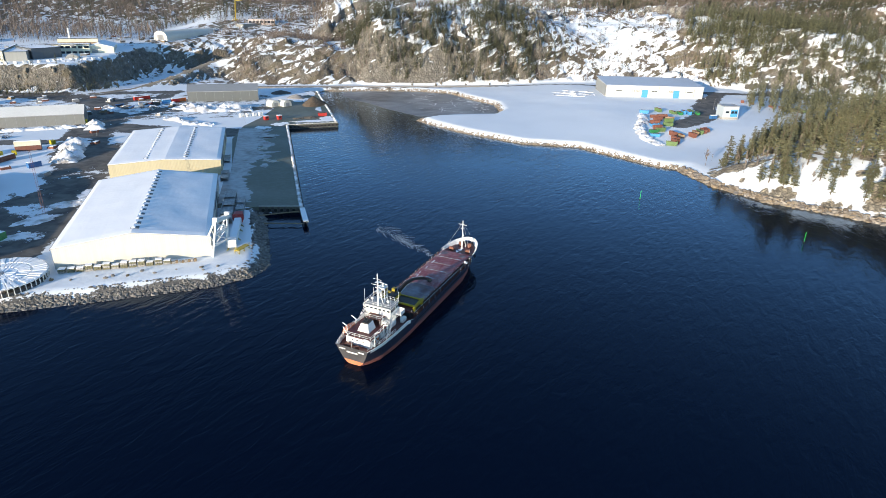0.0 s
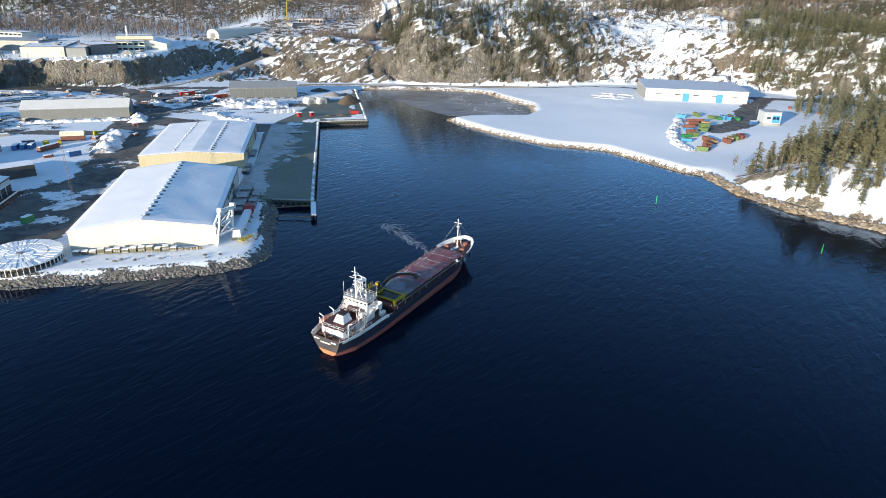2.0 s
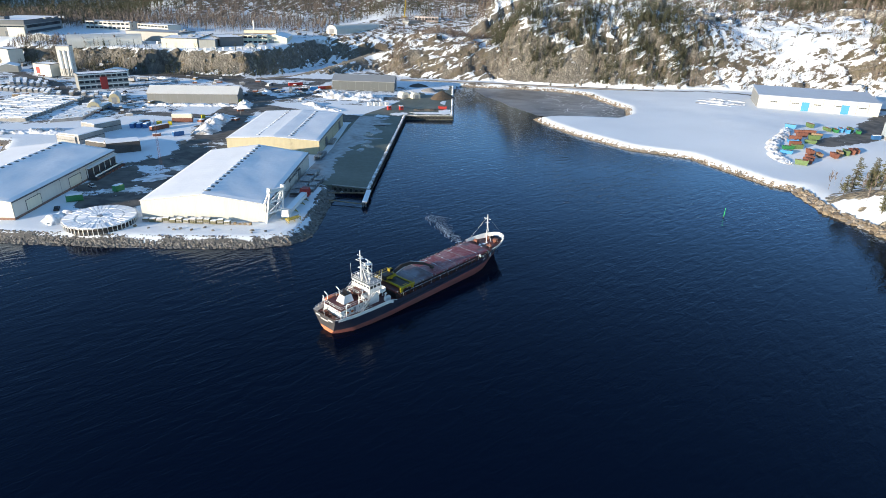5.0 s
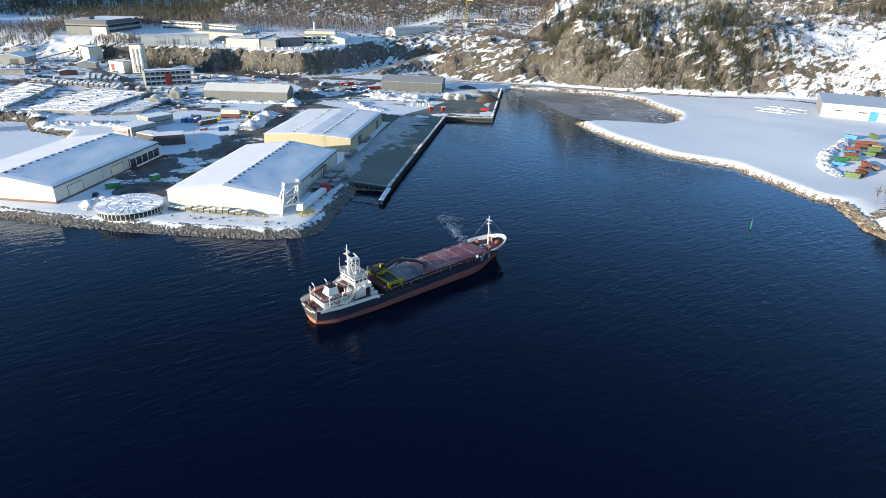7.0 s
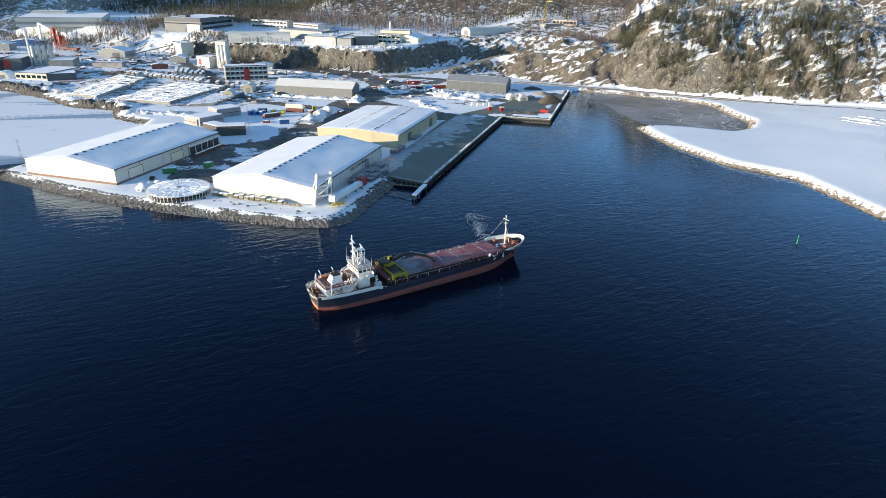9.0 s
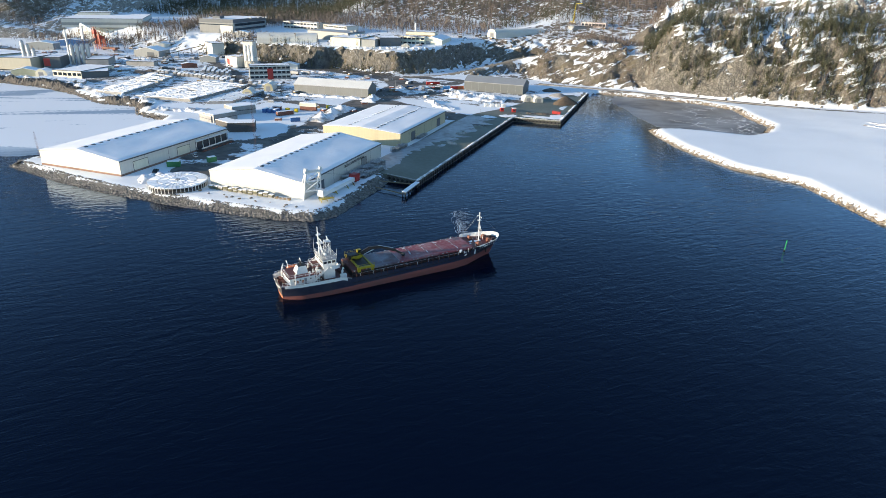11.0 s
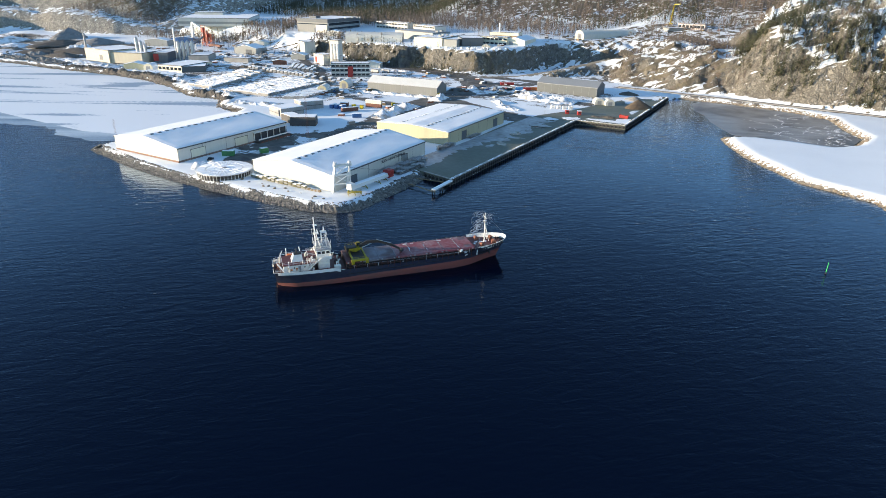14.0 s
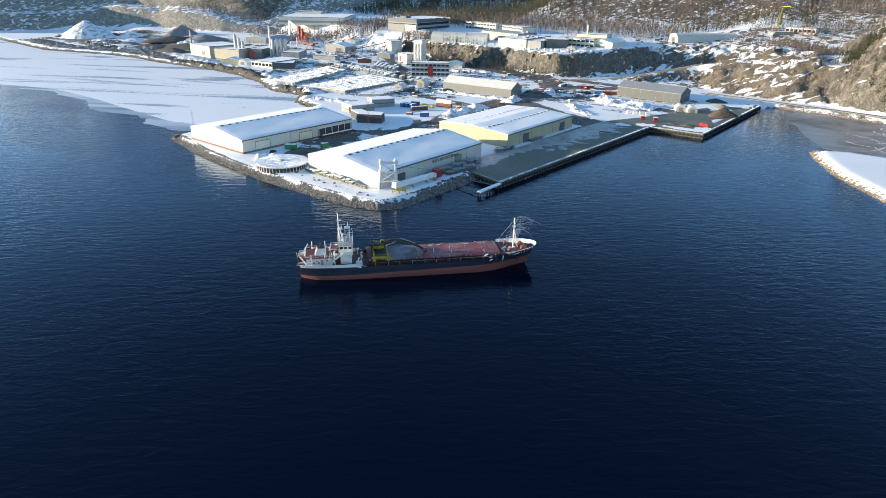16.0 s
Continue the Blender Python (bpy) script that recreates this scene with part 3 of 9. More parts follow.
def heights(x, y):
    x, y = np.asarray(x, float), np.asarray(y, float)
    dl = inside(LAND, x, y)
    rough_coast = smooth((x - 185) / 20) * smooth((330 - y) / 20)
    z = np.where(dl > 0, 2.7 * smooth(dl / (4.2 + 10 * rough_coast)), -6 * smooth(-dl / 7))
    land = smooth(dl / 6)
    z = z + land * (2.6 * smooth((x - 130) / 110) * smooth((y - 330) / 60) + 4 * smooth((-300 - x) / 120) * smooth((y - 360) / 80))
    z = z + land * 0.9 * (fbm(x, y, 34, 4, 3) - 0.5) * smooth((y - 420) / 60 + (x < -250) * 0.8 + (x > 190) * 0.8)
    dp = inside(PLATEAU, x, y) + 22 * (fbm(x, y, 30, 5, 5) - 0.5) + 11 * (fbm(x, y, 9, 3, 6) - 0.5)
    wide = 15 + 26 * smooth((x + 200) / 40) + 35 * smooth((-400 - x) / 60)
    top = 23.5 + 0.035 * np.clip(y - 560, 0, 400) + 0.08 * np.clip(y - 745, 0, 200) * smooth((x + 190) / 60)
    face = smooth(dp / wide)
    z = z + (top - z) * face + 9 * (fbm(x, y, 14, 4, 9) - 0.5) * face * (1 - face) * 4
    dc = inside(CRAG, x, y)
    ridge = 1 - np.abs(2 * fbm(x, y, 70, 5, 11) - 1)
    tall = 60 - 6 * smooth((x - 210) / 50) - 20 * smooth((x - 420) / 160) - 16 * smooth((66 - x) / 60)
    reach = 25 + 13 * smooth((x - 140) / 50) + 12 * smooth((x - 215) / 60) + 14 * smooth((60 - x) / 50)
    reach = reach * (0.75 + 0.5 * fbm(x, y, 60, 2, 29))
    rise = tall * (1 - np.exp(-(np.clip(dc, 0, 1e5) / reach) ** 1.25))
    rocky = smooth(dc / 8) * smooth((320 - np.abs(dc)) / 100)
    step = fbm(x, y, 26, 3, 31)
    calm = 1 - 0.75 * smooth(inside([(212, 596), (330, 588), (395, 640), (345, 720), (225, 705)], x, y) / 14)
    rocky = rocky * calm
    rise = rise + rocky * ((ridge - 0.7) * 26 * smooth(dc / 45) + (fbm(x, y, 16, 4, 23) - 0.5) * 13)
    cleft = 1 - np.abs(2 * fbm(x + 0.35 * y, 0.45 * y, 17, 3, 33) - 1)
    rise = rise - rocky * 8 * smooth((cleft - 0.82) / 0.16) * smooth(dc / 8) * smooth((85 - dc) / 30)
    dip = 0.22 * x + 16 * step
    bench = np.floor((rise - dip) / 8) * 8 + dip
    rise = np.where(dc > 0, rise + 0.6 * (bench + 4 - rise) * rocky * smooth(dc / 10), rise)
    z = np.where(dc > 0, np.maximum(z, z + rise), z)
    rim = off_line(RIM, x, y) + 7 * (fbm(x, y, 14, 3, 69) - 0.5)
    z = z + 8.5 * smooth(1 - rim / 9) * (fbm(x, y, 40, 2, 70) > 0.36)
    dw = inside(WOODED, x, y)
    hump = 30 * (1 - np.exp(-np.clip(dw, 0, 1e5) / 58)) + smooth(dw / 10) * ((fbm(x, y, 30, 4, 41) - 0.5) * 9)
    z = np.where(dw > 0, z + np.maximum(hump, 0), z)
    dq = inside(QUARRY, x, y) + 16 * (fbm(x, y, 60, 3, 51) - 0.5)
    lv = np.clip(dq, 0, 1e4) / 52 + 0.5 * (fbm(x, y, 90, 3, 57) - 0.5)
    lv = np.clip(lv, 0, 1e4)
    # unseen rise above 78 m, added to shade the hills north-east of it
    high = np.minimum(25 * (np.floor(lv) + smooth((lv - np.floor(lv)) * 2.6)), 78 + 90 * smooth((dq - 190) / 250)) * (0.25 + 0.75 * smooth((-735 - x) / 130))
    z = np.where(dq > 0, z + high + 6 * (fbm(x, y, 20, 4, 55) - 0.5) * smooth(dq / 12), z)
    dk = inside(KNOLL, x, y) + 14 * (fbm(x, y, 22, 4, 63) - 0.5)
    dk = dk + 9 * (fbm(x, y, 8, 3, 64) - 0.5)
    knoll = smooth(dk / (14 + 26 * fbm(x, y, 50, 2, 62)))
    crown = 18 + 12 * smooth((y - 600) / 80) + 8 * smooth((x + 10) / 50) + 20 * (fbm(x, y, 36, 4, 61) - 0.5)
    kz = np.floor(crown * knoll / 6 + 1.2 * fbm(x, y, 18, 3, 65)) * 6
    z = np.where(dk > 0, np.maximum(z, z * (1 - knoll) + 0.5 * (crown * knoll + kz) * smooth(dk / 4) + 3 * knoll * (dc < 0)), z)
    for (ax, ay, az), (bx, by, bz) in zip(RAMP, RAMP[1:]):
        ex, ey = bx - ax, by - ay
        k = np.clip(((x - ax) * ex + (y - ay) * ey) / (ex * ex + ey * ey), 0, 1)
        d = np.hypot(x - ax - ex * k, y - ay - ey * k)
        road_z = az + (bz - az) * k
        z = np.where(d < 3.5, road_z, np.where(d < 60, np.maximum(z, road_z - 0.8 * (d - 3.5)), z))
    db = inside(BENCH, x, y) + 10 * (fbm(x, y, 16, 3, 67) - 0.5)
    z = z + 11 * smooth(db / 7) * smooth((1000 - y) / 90)
    far = np.hypot(x + 20, y - 250)
    start = 620 + 230 * smooth((-420 - x) / 160)
    back = smooth((far - start) / 480) * (y > 0) * (0.45 + 0.55 * smooth((np.abs(x + 30) - 40) / 150))
    z = z + land * back * (120 + 120 * (fbm(x, y, 330, 5, 71) - 0.38)) * smooth((dl - 120) / 300) + land * 10 * (fbm(x, y, 36, 3, 73) - 0.5) * smooth((far - start) / 90) * (y > 400)
    return z


def lines(a, b, fine0, fine1, step, grow=1.14):
    out = list(np.arange(fine0, fine1, step))
    s, p = step, fine0
    while p > a:
        s = min(s * grow, 90)
        p -= s
        out.insert(0, p)
    s, p = step, out[-1]
    while p < b:
        s = min(s * grow, 90)
        p += s
        out.append(p)
    return np.array(out)


GX, GY = lines(-3100, 3100, -560, 470, 2.8, 1.02), lines(-800, 3100, 160, 720, 2.8, 1.03)
GZ = heights(*np.meshgrid(GX, GY))


def build_ground():
    gx, gy, Z = GX, GY, GZ
    X, Y = np.meshgrid(gx, gy)
    nx, ny = len(gx), len(gy)
    i = np.arange(nx * ny).reshape(ny, nx)
    quads = np.stack([i[:-1, :-1], i[:-1, 1:], i[1:, 1:], i[1:, :-1]], -1).reshape(-1, 4)
    me = bpy.data.meshes.new("ground")
    me.vertices.add(nx * ny)
    me.vertices.foreach_set("co", np.stack([X, Y, Z], -1).reshape(-1))
    me.loops.add(len(quads) * 4)
    me.loops.foreach_set("vertex_index", quads.reshape(-1))
    me.polygons.add(len(quads))
    me.polygons.foreach_set("loop_start", np.arange(len(quads)) * 4)
    me.update(calc_edges=True)
    me.polygons.foreach_set("use_smooth", [True] * len(quads))
    bare = np.zeros_like(X)
    for pts, half in ROADS:
        bare = np.maximum(bare, smooth((half + 4 - off_line(pts, X, Y)) / 6))
    yard = inside([(-134, 222), (-92, 222), (-98, 262), (-104, 330), (-112, 372), (-142, 372), (-140, 330)], X, Y)
    bare = np.maximum(bare, smooth(yard / 8 + 0.5))
    for poly, left in (([(-191, 332), (-167, 359), (-140, 342), (-130, 316), (-124, 282), (-134, 268), (-150, 277)], 0.12), ([(-134, 264), (-119, 271), (-103, 260), (-114, 247)], 0.42), ([(-129, 226), (-104, 236), (-98, 228), (-122, 220)], 0.3)):
        bare = bare * (1 - (1 - left) * smooth(inside(poly, X, Y) / 5 + 0.3))
    bare = np.maximum(bare, 0.75 * smooth(inside([(-880, 262), (-640, 300), (-560, 330), (-560, 420), (-850, 420)], X, Y) / 30) * (fbm(X, Y, 60, 3, 81) > 0.48))
    trodden = smooth(inside([(-480, 335), (-262, 318), (-200, 345), (-150, 440), (-190, 535), (-460, 520), (-560, 480), (-570, 360)], X, Y) / 12)
    bare = np.maximum(bare, trodden * (0.24 + 0.42 * fbm(X, Y, 22, 4, 85)))
    rear = smooth(inside([(-165, 432), (-108, 440), (-60, 440), (-40, 470), (-30, 550), (-120, 556), (-175, 540)], X, Y) / 8)
    bare = np.maximum(bare, rear * (0.24 + 0.36 * fbm(X, Y, 20, 3, 86)))
    dc, dw, dl, dq = inside(CRAG, X, Y), inside(WOODED, X, Y), inside(LAND, X, Y), inside(QUARRY, X, Y)
    veg = smooth(dc / 14) * (0.20 + 0.30 * smooth((fbm(X, Y, 60, 3, 91) - 0.42) / 0.2)) + 0.16 * smooth(dw / 30)
    snowy = smooth((inside([(212, 596), (345, 588), (385, 640), (408, 698), (345, 735), (225, 705)], X, Y) + 50 * (fbm(X, Y, 40, 3, 92) - 0.5) + 8) / 34)
    veg = np.maximum(veg, 0.44 * snowy * smooth((fbm(X, Y, 26, 3, 94) - 0.40) / 0.15))
    far = np.hypot(X + 20, Y - 250)
    veg = np.maximum(veg, 0.72 * smooth((far - 590 - 280 * smooth((-380 - X) / 160)) / 140) * (Y > 560))
    cliff = smooth(1 - np.abs(inside(PLATEAU, X, Y) - 4) / 22)
    veg = np.maximum(veg, 0.40 * cliff)
    veg = np.maximum(veg, 0.54 * smooth(inside([(-190, 690), (-120, 700), (-40, 770), (40, 850), (0, 900), (-120, 870), (-190, 800)], X, Y) / 10))
    dk = inside(KNOLL, X, Y)
    veg = np.maximum(veg, 0.49 * smooth((dk + 4) / 10))
    veg = veg * (1 - smooth((dq + 12) / 20) * (1 - 0.8 * smooth((dq - 150) / 60)))
    veg = np.maximum(veg, 0.56 * smooth((dq - 46) / 16) * (Y > 462) * (X > -905))
    shore = smooth(1 - np.abs(dl - 1) / 4) * smooth((X - 180) / 20) * smooth((345 - Y) / 20)
    bench = smooth(1 - np.abs(inside(BENCH, X, Y) - 3) / 9)
    bench = np.maximum(bench, smooth(1.2 - off_line(RIM, X, Y) / 11))
    veg = veg * (1 - 0.8 * bench)
    pit = smooth((dq + 3) / 8) * smooth((165 - dq) / 20)
    stone = np.maximum.reduce([0.42 * shore, 0.40 * bench, 0.40 * pit, 0.22 * cliff, 0.34 * smooth((dk + 3) / 8) * (0.4 + 0.6 * (fbm(X, Y, 18, 3, 99) > 0.5))])
    stone = np.maximum(stone, 0.42 * smooth((dw + 6) / 10) * (fbm(X, Y, 16, 3, 96) > 0.47))
    stone = np.maximum(stone, 0.36 * smooth(inside([(-165, 574), (-100, 600), (-60, 588), (-20, 588), (-60, 640), (-95, 656), (-128, 640), (-150, 608)], X, Y) / 6))
    stone = stone + 0.02 * smooth(dc / 12) * (1 - snowy) + 0.02 * snowy
    slab = smooth((fbm(X, Y, 32, 3, 97) - 0.55) / 0.08) * smooth(dc / 6) * smooth((120 - dc) / 30) * (1 - snowy)
    slab = np.maximum(slab, smooth((fbm(X, Y, 24, 3, 98) - 0.55) / 0.08) * smooth((dk + 2) / 6))
    stone, veg = stone + 0.22 * slab, veg * (1 - 0.7 * slab)
    # extra tan painted on the quarry wall that the sun strikes
    sunny = smooth((Y - 425) / 20) * smooth((X + 960) / 40)
    tan = np.maximum.reduce([0.9 * shore, 0.8 * smooth((dw + 8) / 8), bench, pit * (0.65 + 0.35 * sunny), 0.15 * smooth((dc + 6) / 12), 0.15 * smooth((dk + 4) / 8)])
    track = smooth((7 - off_line(ROADS[4][0], X, Y)) / 3)
    tan = np.maximum(tan, track)
    spoil = smooth(inside([(-880, 262), (-640, 300), (-560, 330), (-540, 440), (-700, 480), (-960, 420)], X, Y) / 20)
    bare = np.maximum(bare, spoil * (0.36 + 0.50 * smooth((fbm(X, Y, 30, 4, 95) - 0.38) / 0.2)))
    bank_ = smooth((np.where(X < -15, 4.0, 1.6) - dl) / 2.0) * (dl > -2) * smooth((195 - X) / 10) * smooth((585 - Y) / 10)
    bare = np.maximum(bare, bank_)
    tan = np.maximum(tan, 0.6 * bank_ * (X > 60))
    for name, arr in (("bare", bare), ("veg", veg), ("stone", stone), ("tan", tan), ("pale", np.maximum(pit, bench))):
        me.attributes.new(name, "FLOAT", "POINT").data.foreach_set("value", arr.reshape(-1).astype(np.float32))
    me.materials.append(GROUND)
    return tagged(new("ground", me), "snowy harbour land with bare roads and rocky hills", "ground", kind="structure")


build_ground()
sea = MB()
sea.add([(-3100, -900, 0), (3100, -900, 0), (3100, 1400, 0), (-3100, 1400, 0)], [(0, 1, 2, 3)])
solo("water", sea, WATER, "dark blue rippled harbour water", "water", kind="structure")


def height(x, y):
    """Height of the built sheet, between its grid points."""
    i = min(max(int(np.searchsorted(GX, x)) - 1, 0), len(GX) - 2)
    j = min(max(int(np.searchsorted(GY, y)) - 1, 0), len(GY) - 2)
    u, v = (x - GX[i]) / (GX[i + 1] - GX[i]), (y - GY[j]) / (GY[j + 1] - GY[j])
    return float((GZ[j, i] * (1 - u) + GZ[j, i + 1] * u) * (1 - v) + (GZ[j + 1, i] * (1 - u) + GZ[j + 1, i + 1] * u) * v)


# ---- halls ----
def hall(name, label, c, turn, W, L, zb, ze, zr, wall, end_wall=None, roof=SNOW, vents=(), trim=TRIM, plinth=None, joints=6.0, doors=(), snow=0.35, group="", over=0.35):
    """A long shed with a low gabled roof. Across is x, along is y, the front gable is at -y.
    doors: (side, where along, width, height, material)."""
    top = thing(name, label, "warehouse", at(c[0], c[1], zb, turn), group)
    e, r, w, l = ze - zb, zr - zb, W / 2, L / 2
    end_wall = end_wall or wall
    gable = [(-w, -1.5), (w, -1.5), (w, e), (0, r), (-w, e)]
    walls = []
    for y0, y1 in ((-l, -l + 0.25), (l - 0.25, l)):
        walls.append(part("end_wall", MB().across(gable, y0, y1), end_wall, top))
    for s in (-1, 1):
        walls.append(part("side_wall", MB().box(min(s * w, s * (w - 0.25)), -l + 0.25, -1.5, max(s * w, s * (w - 0.25)), l - 0.25, e), wall, top))
    if joints:
        for s in (-1, 1):
            n = int(L / joints)
            for k in range(n + 1):
                y = -l + 0.15 + (L - 0.3) * k / n
                part("wall_joint", MB().box(s * w - 0.04, y - 0.06, 0.1, s * w + 0.04, y + 0.06, e - 0.2), trim, walls[3 if s > 0 else 2])
    if plinth:
        for y in (-l, l):
            part("plinth", MB().box(-w - 0.1, y - 0.1, -1.5, w + 0.1, y + 0.1, 1.1), plinth, top)
        for s in (-1, 1):
            part("plinth", MB().box(s * w - 0.1, -l + 0.12, -1.5, s * w + 0.1, l - 0.12, 1.1), plinth, top)
    k = (r - e) / w
    for s in (-1, 1):
        o = w + over
        prof = [(0, r + 0.02), (s * o, e - k * over + 0.02), (s * o, e - k * over + 0.22), (0, r + 0.22)]
        part("roof", MB().across(prof, -l - over, l + over), GREY_ROOF if roof == SNOW else roof, top)
        part("eave_trim", MB().box(s * o - 0.06, -l - over, e - k * over - 0.25, s * o + 0.06, l + over, e - k * over + 0.2), trim, top)
    if roof == SNOW:
        # one blanket of snow over both slopes, with a soft, uneven edge
        blanket = MB()
        nx, ny = 27, max(8, int(L / 2.5))
        rows = []
        for lay in (0, 1):
            for j in range(ny):
                for i in range(nx):
                    u, v = -1 + 2 * i / (nx - 1), -1 + 2 * j / (ny - 1)
                    x, y = u * (w + over - 0.1), v * (l + over - 0.05)
                    edge = min(1, (1 - abs(u)) * 26 + 0.3, (1 - abs(v)) * 40 + 0.3)
                    n_ = noise.noise(Vector((x * 0.12, y * 0.09, zb)))
                    if abs(u) == 1:
                        x -= math.copysign(0.18 * (1 + n_), u)
                    rows.append((x, y, r + 0.215 - k * abs(x) + (lay * snow * edge * (1 + 0.5 * n_) if lay else 0)))
        n = nx * ny
        fs = []
        for j in range(ny - 1):
            for i in range(nx - 1):
                a = j * nx + i
                fs.append((n + a, n + a + 1, n + a + nx + 1, n + a + nx))
        rim = [i for i in range(nx)] + [j * nx + nx - 1 for j in range(1, ny)] + [(ny - 1) * nx + i for i in range(nx - 2, -1, -1)] + [j * nx for j in range(ny - 2, 0, -1)]
        fs += [(a, b, n + b, n + a) for a, b in zip(rim, rim[1:] + rim[:1])]
        blanket.add(rows, fs)
        part("snow_blanket", blanket, SNOW, top, "smooth white snow cover")
    for x in vents:
        n = int(L / 4.6)
        for q in range(n):
            y = -l + 4 + (L - 8) * q / (n - 1)
            z = r - k * abs(x) + 0.2
            vb = MB().across([(x - 1.3, z - 0.1), (x + 1.3, z - 0.1 - k * 0.5), (x + 1.3, z + 0.30), (x, z + 0.52), (x - 1.3, z + 0.30)], y - 0.95, y + 0.95)
            v_ = part("roof_vent", vb, DARK_CLAD, top, "grey ridge vent" if q == 0 else "")
            part("vent_snow", MB().across([(x - 1.15, z + 0.36), (x + 0.25, z + 0.50), (x, z + 0.66)], y - 0.8, y + 0.75), SNOW, v_)
    for side, where, width, high, mat in doors:
        if side in "ew":
            s = 1 if side == "e" else -1
            d = part("door", MB().box(s * w - 0.05, where - width / 2, 0.05, s * w + 0.09, where + width / 2, high), mat, top)
            part("door_frame", MB().box(s * w - 0.05, where - width / 2 - 0.2, high, s * w + 0.13, where + width / 2 + 0.2, high + 0.22).box(s * w - 0.05, where - width / 2 - 0.2, 0.05, s * w + 0.13, where - width / 2, high)
                 .box(s * w - 0.05, where + width / 2, 0.05, s * w + 0.13, where + width / 2 + 0.2, high), trim, d)
        else:
            s = 1 if side == "n" else -1
            d = part("door", MB().box(where - width / 2, s * l - 0.05, 0.05, where + width / 2, s * l + 0.09, high), mat, top)
            part("door_frame", MB().box(where - width / 2 - 0.2, s * l - 0.05, high, where + width / 2 + 0.2, s * l + 0.13, high + 0.22), trim, d)
    return top


hall_white = hall("warehouse", "long white sheet-steel warehouse with snow-covered gable roof", (-67.0, 238.7), 6.5, 47.9, 76.1, 2.7, 9.8, 13.2, WHITE_CLAD, vents=(0.6,),
                  doors=(("e", 18, 5, 4.6, GREY_CLAD), ("e", -24, 4.5, 4.2, DARK_CLAD)), joints=12.5)
hall("warehouse", "long cream warehouse on a brick plinth with snowy roof", (-159.7, 222.8), 6.5, 49.0, 76.8, 2.5, 9.7, 13.0, WHITE_CLAD, vents=(0.6,),
                  plinth=BRICK, doors=(("e", -26, 9, 5.2, CREAM_CLAD), ("e", 3, 9, 5.2, CREAM_CLAD)), joints=12.8)
hall("warehouse", "yellow sheet-steel warehouse with snow roof and vents", (-78.0, 337.5), 6.0, 49.3, 73.8, 2.7, 10.0, 11.5, YELLOW_CLAD, vents=(-8.5, 8.5),
                   doors=(("e", -18, 5.5, 5, DARK_CLAD), ("e", 24, 5.5, 5, DARK_CLAD)), joints=12.2)
hall("storage_hall", "long pale grey tent hall with grey walls", (-184.3, 430.9), 102.7, 19.2, 63.9, 2.9, 9.3, 13.6, MID_CLAD, roof=DUSTED_SHEET, joints=5.3, trim=GREY)
hall("storage_shed", "grey-green sheet-steel storage shed with bare roof", (-78.4, 522.0), 96.2, 21.4, 52.4, 2.9, 10.2, 14.0, OLIVE_CLAD, roof=SLATE_ROOF, joints=6.5, trim=GREY,
                 doors=(("s", 3, 5, 4.5, DARK_CLAD),))


def lettering(parent, side, y, z, words, size):
    """Raised dark letters along a side wall."""
    crv = bpy.data.curves.new("sign", "FONT")
    crv.body, crv.size, crv.extrude, crv.align_x = words, size, 0.03, "CENTER"
    ob = bpy.data.objects.new("sign", crv)
    scene.collection.objects.link(ob)
    dg = bpy.context.evaluated_depsgraph_get()
    me = bpy.data.meshes.new_from_object(ob.evaluated_get(dg))
    bpy.data.objects.remove(ob)
    me.materials.clear()
    me.materials.append(TRIM)
    s = new("sign_lettering", me)
    s.parent = parent
    s.matrix_basis = pose(side, y, z, 90, 0, 90)
    return tagged(s, "dark raised wall lettering")


lettering(hall_white, 48.1 / 2 + 0.08, 8.0, 4.6, "SKIEN  HAVNETERMINAL", 1.9)

# loading porch along the rear of the brick warehouse
porch = thing("loading_porch", "dark loading porch with white rails beside the warehouse", "porch", at(-159.7, 222.8, 2.5, 6.5))
part("porch_deck", MB().box(24.8, 12, -0.6, 28.6, 37.5, 1.2), DARK_CONCRETE, porch)
# dark panel on the wall, painting the shade inside the open bays
part("bay_shade_panel", MB().box(24.2, 12, 1.2, 24.62, 37.5, 5.4), TRIM, porch, "dark panel standing in for the shade of open loading bays")
part("deck_front", MB().box(28.62, 12, -0.6, 28.75, 37.5, 1.0), RUST, porch, "rusty brown deck front")
for k in range(9):
    part("fender_post", MB().box(28.76, 12.6 + 3 * k, -0.6, 28.95, 13.0 + 3 * k, 1.3), TRIM, porch)
for k in range(4):
    part("step", MB().box(25.2, 37.6 + 0.9 * k, -0.6, 28.4, 38.5 + 0.9 * k, 0.9 - 0.35 * k), DARK_CONCRETE, porch)
part("porch_roof", MB().across([(24.7, 5.9), (26.4, 5.6), (26.4, 5.8), (24.7, 6.1)], 11.5, 38), WHITE, porch)
for k in range(6):
    part("porch_post", MB().box(24.7, 12.2 + 5 * k, 1.2, 25.0, 12.5 + 5 * k, 5.6), WHITE, porch)
part("porch_rail", MB().beam((28.4, 12, 2.2), (28.4, 37.5, 2.2), 0.12, 0.7), WHITE, porch)

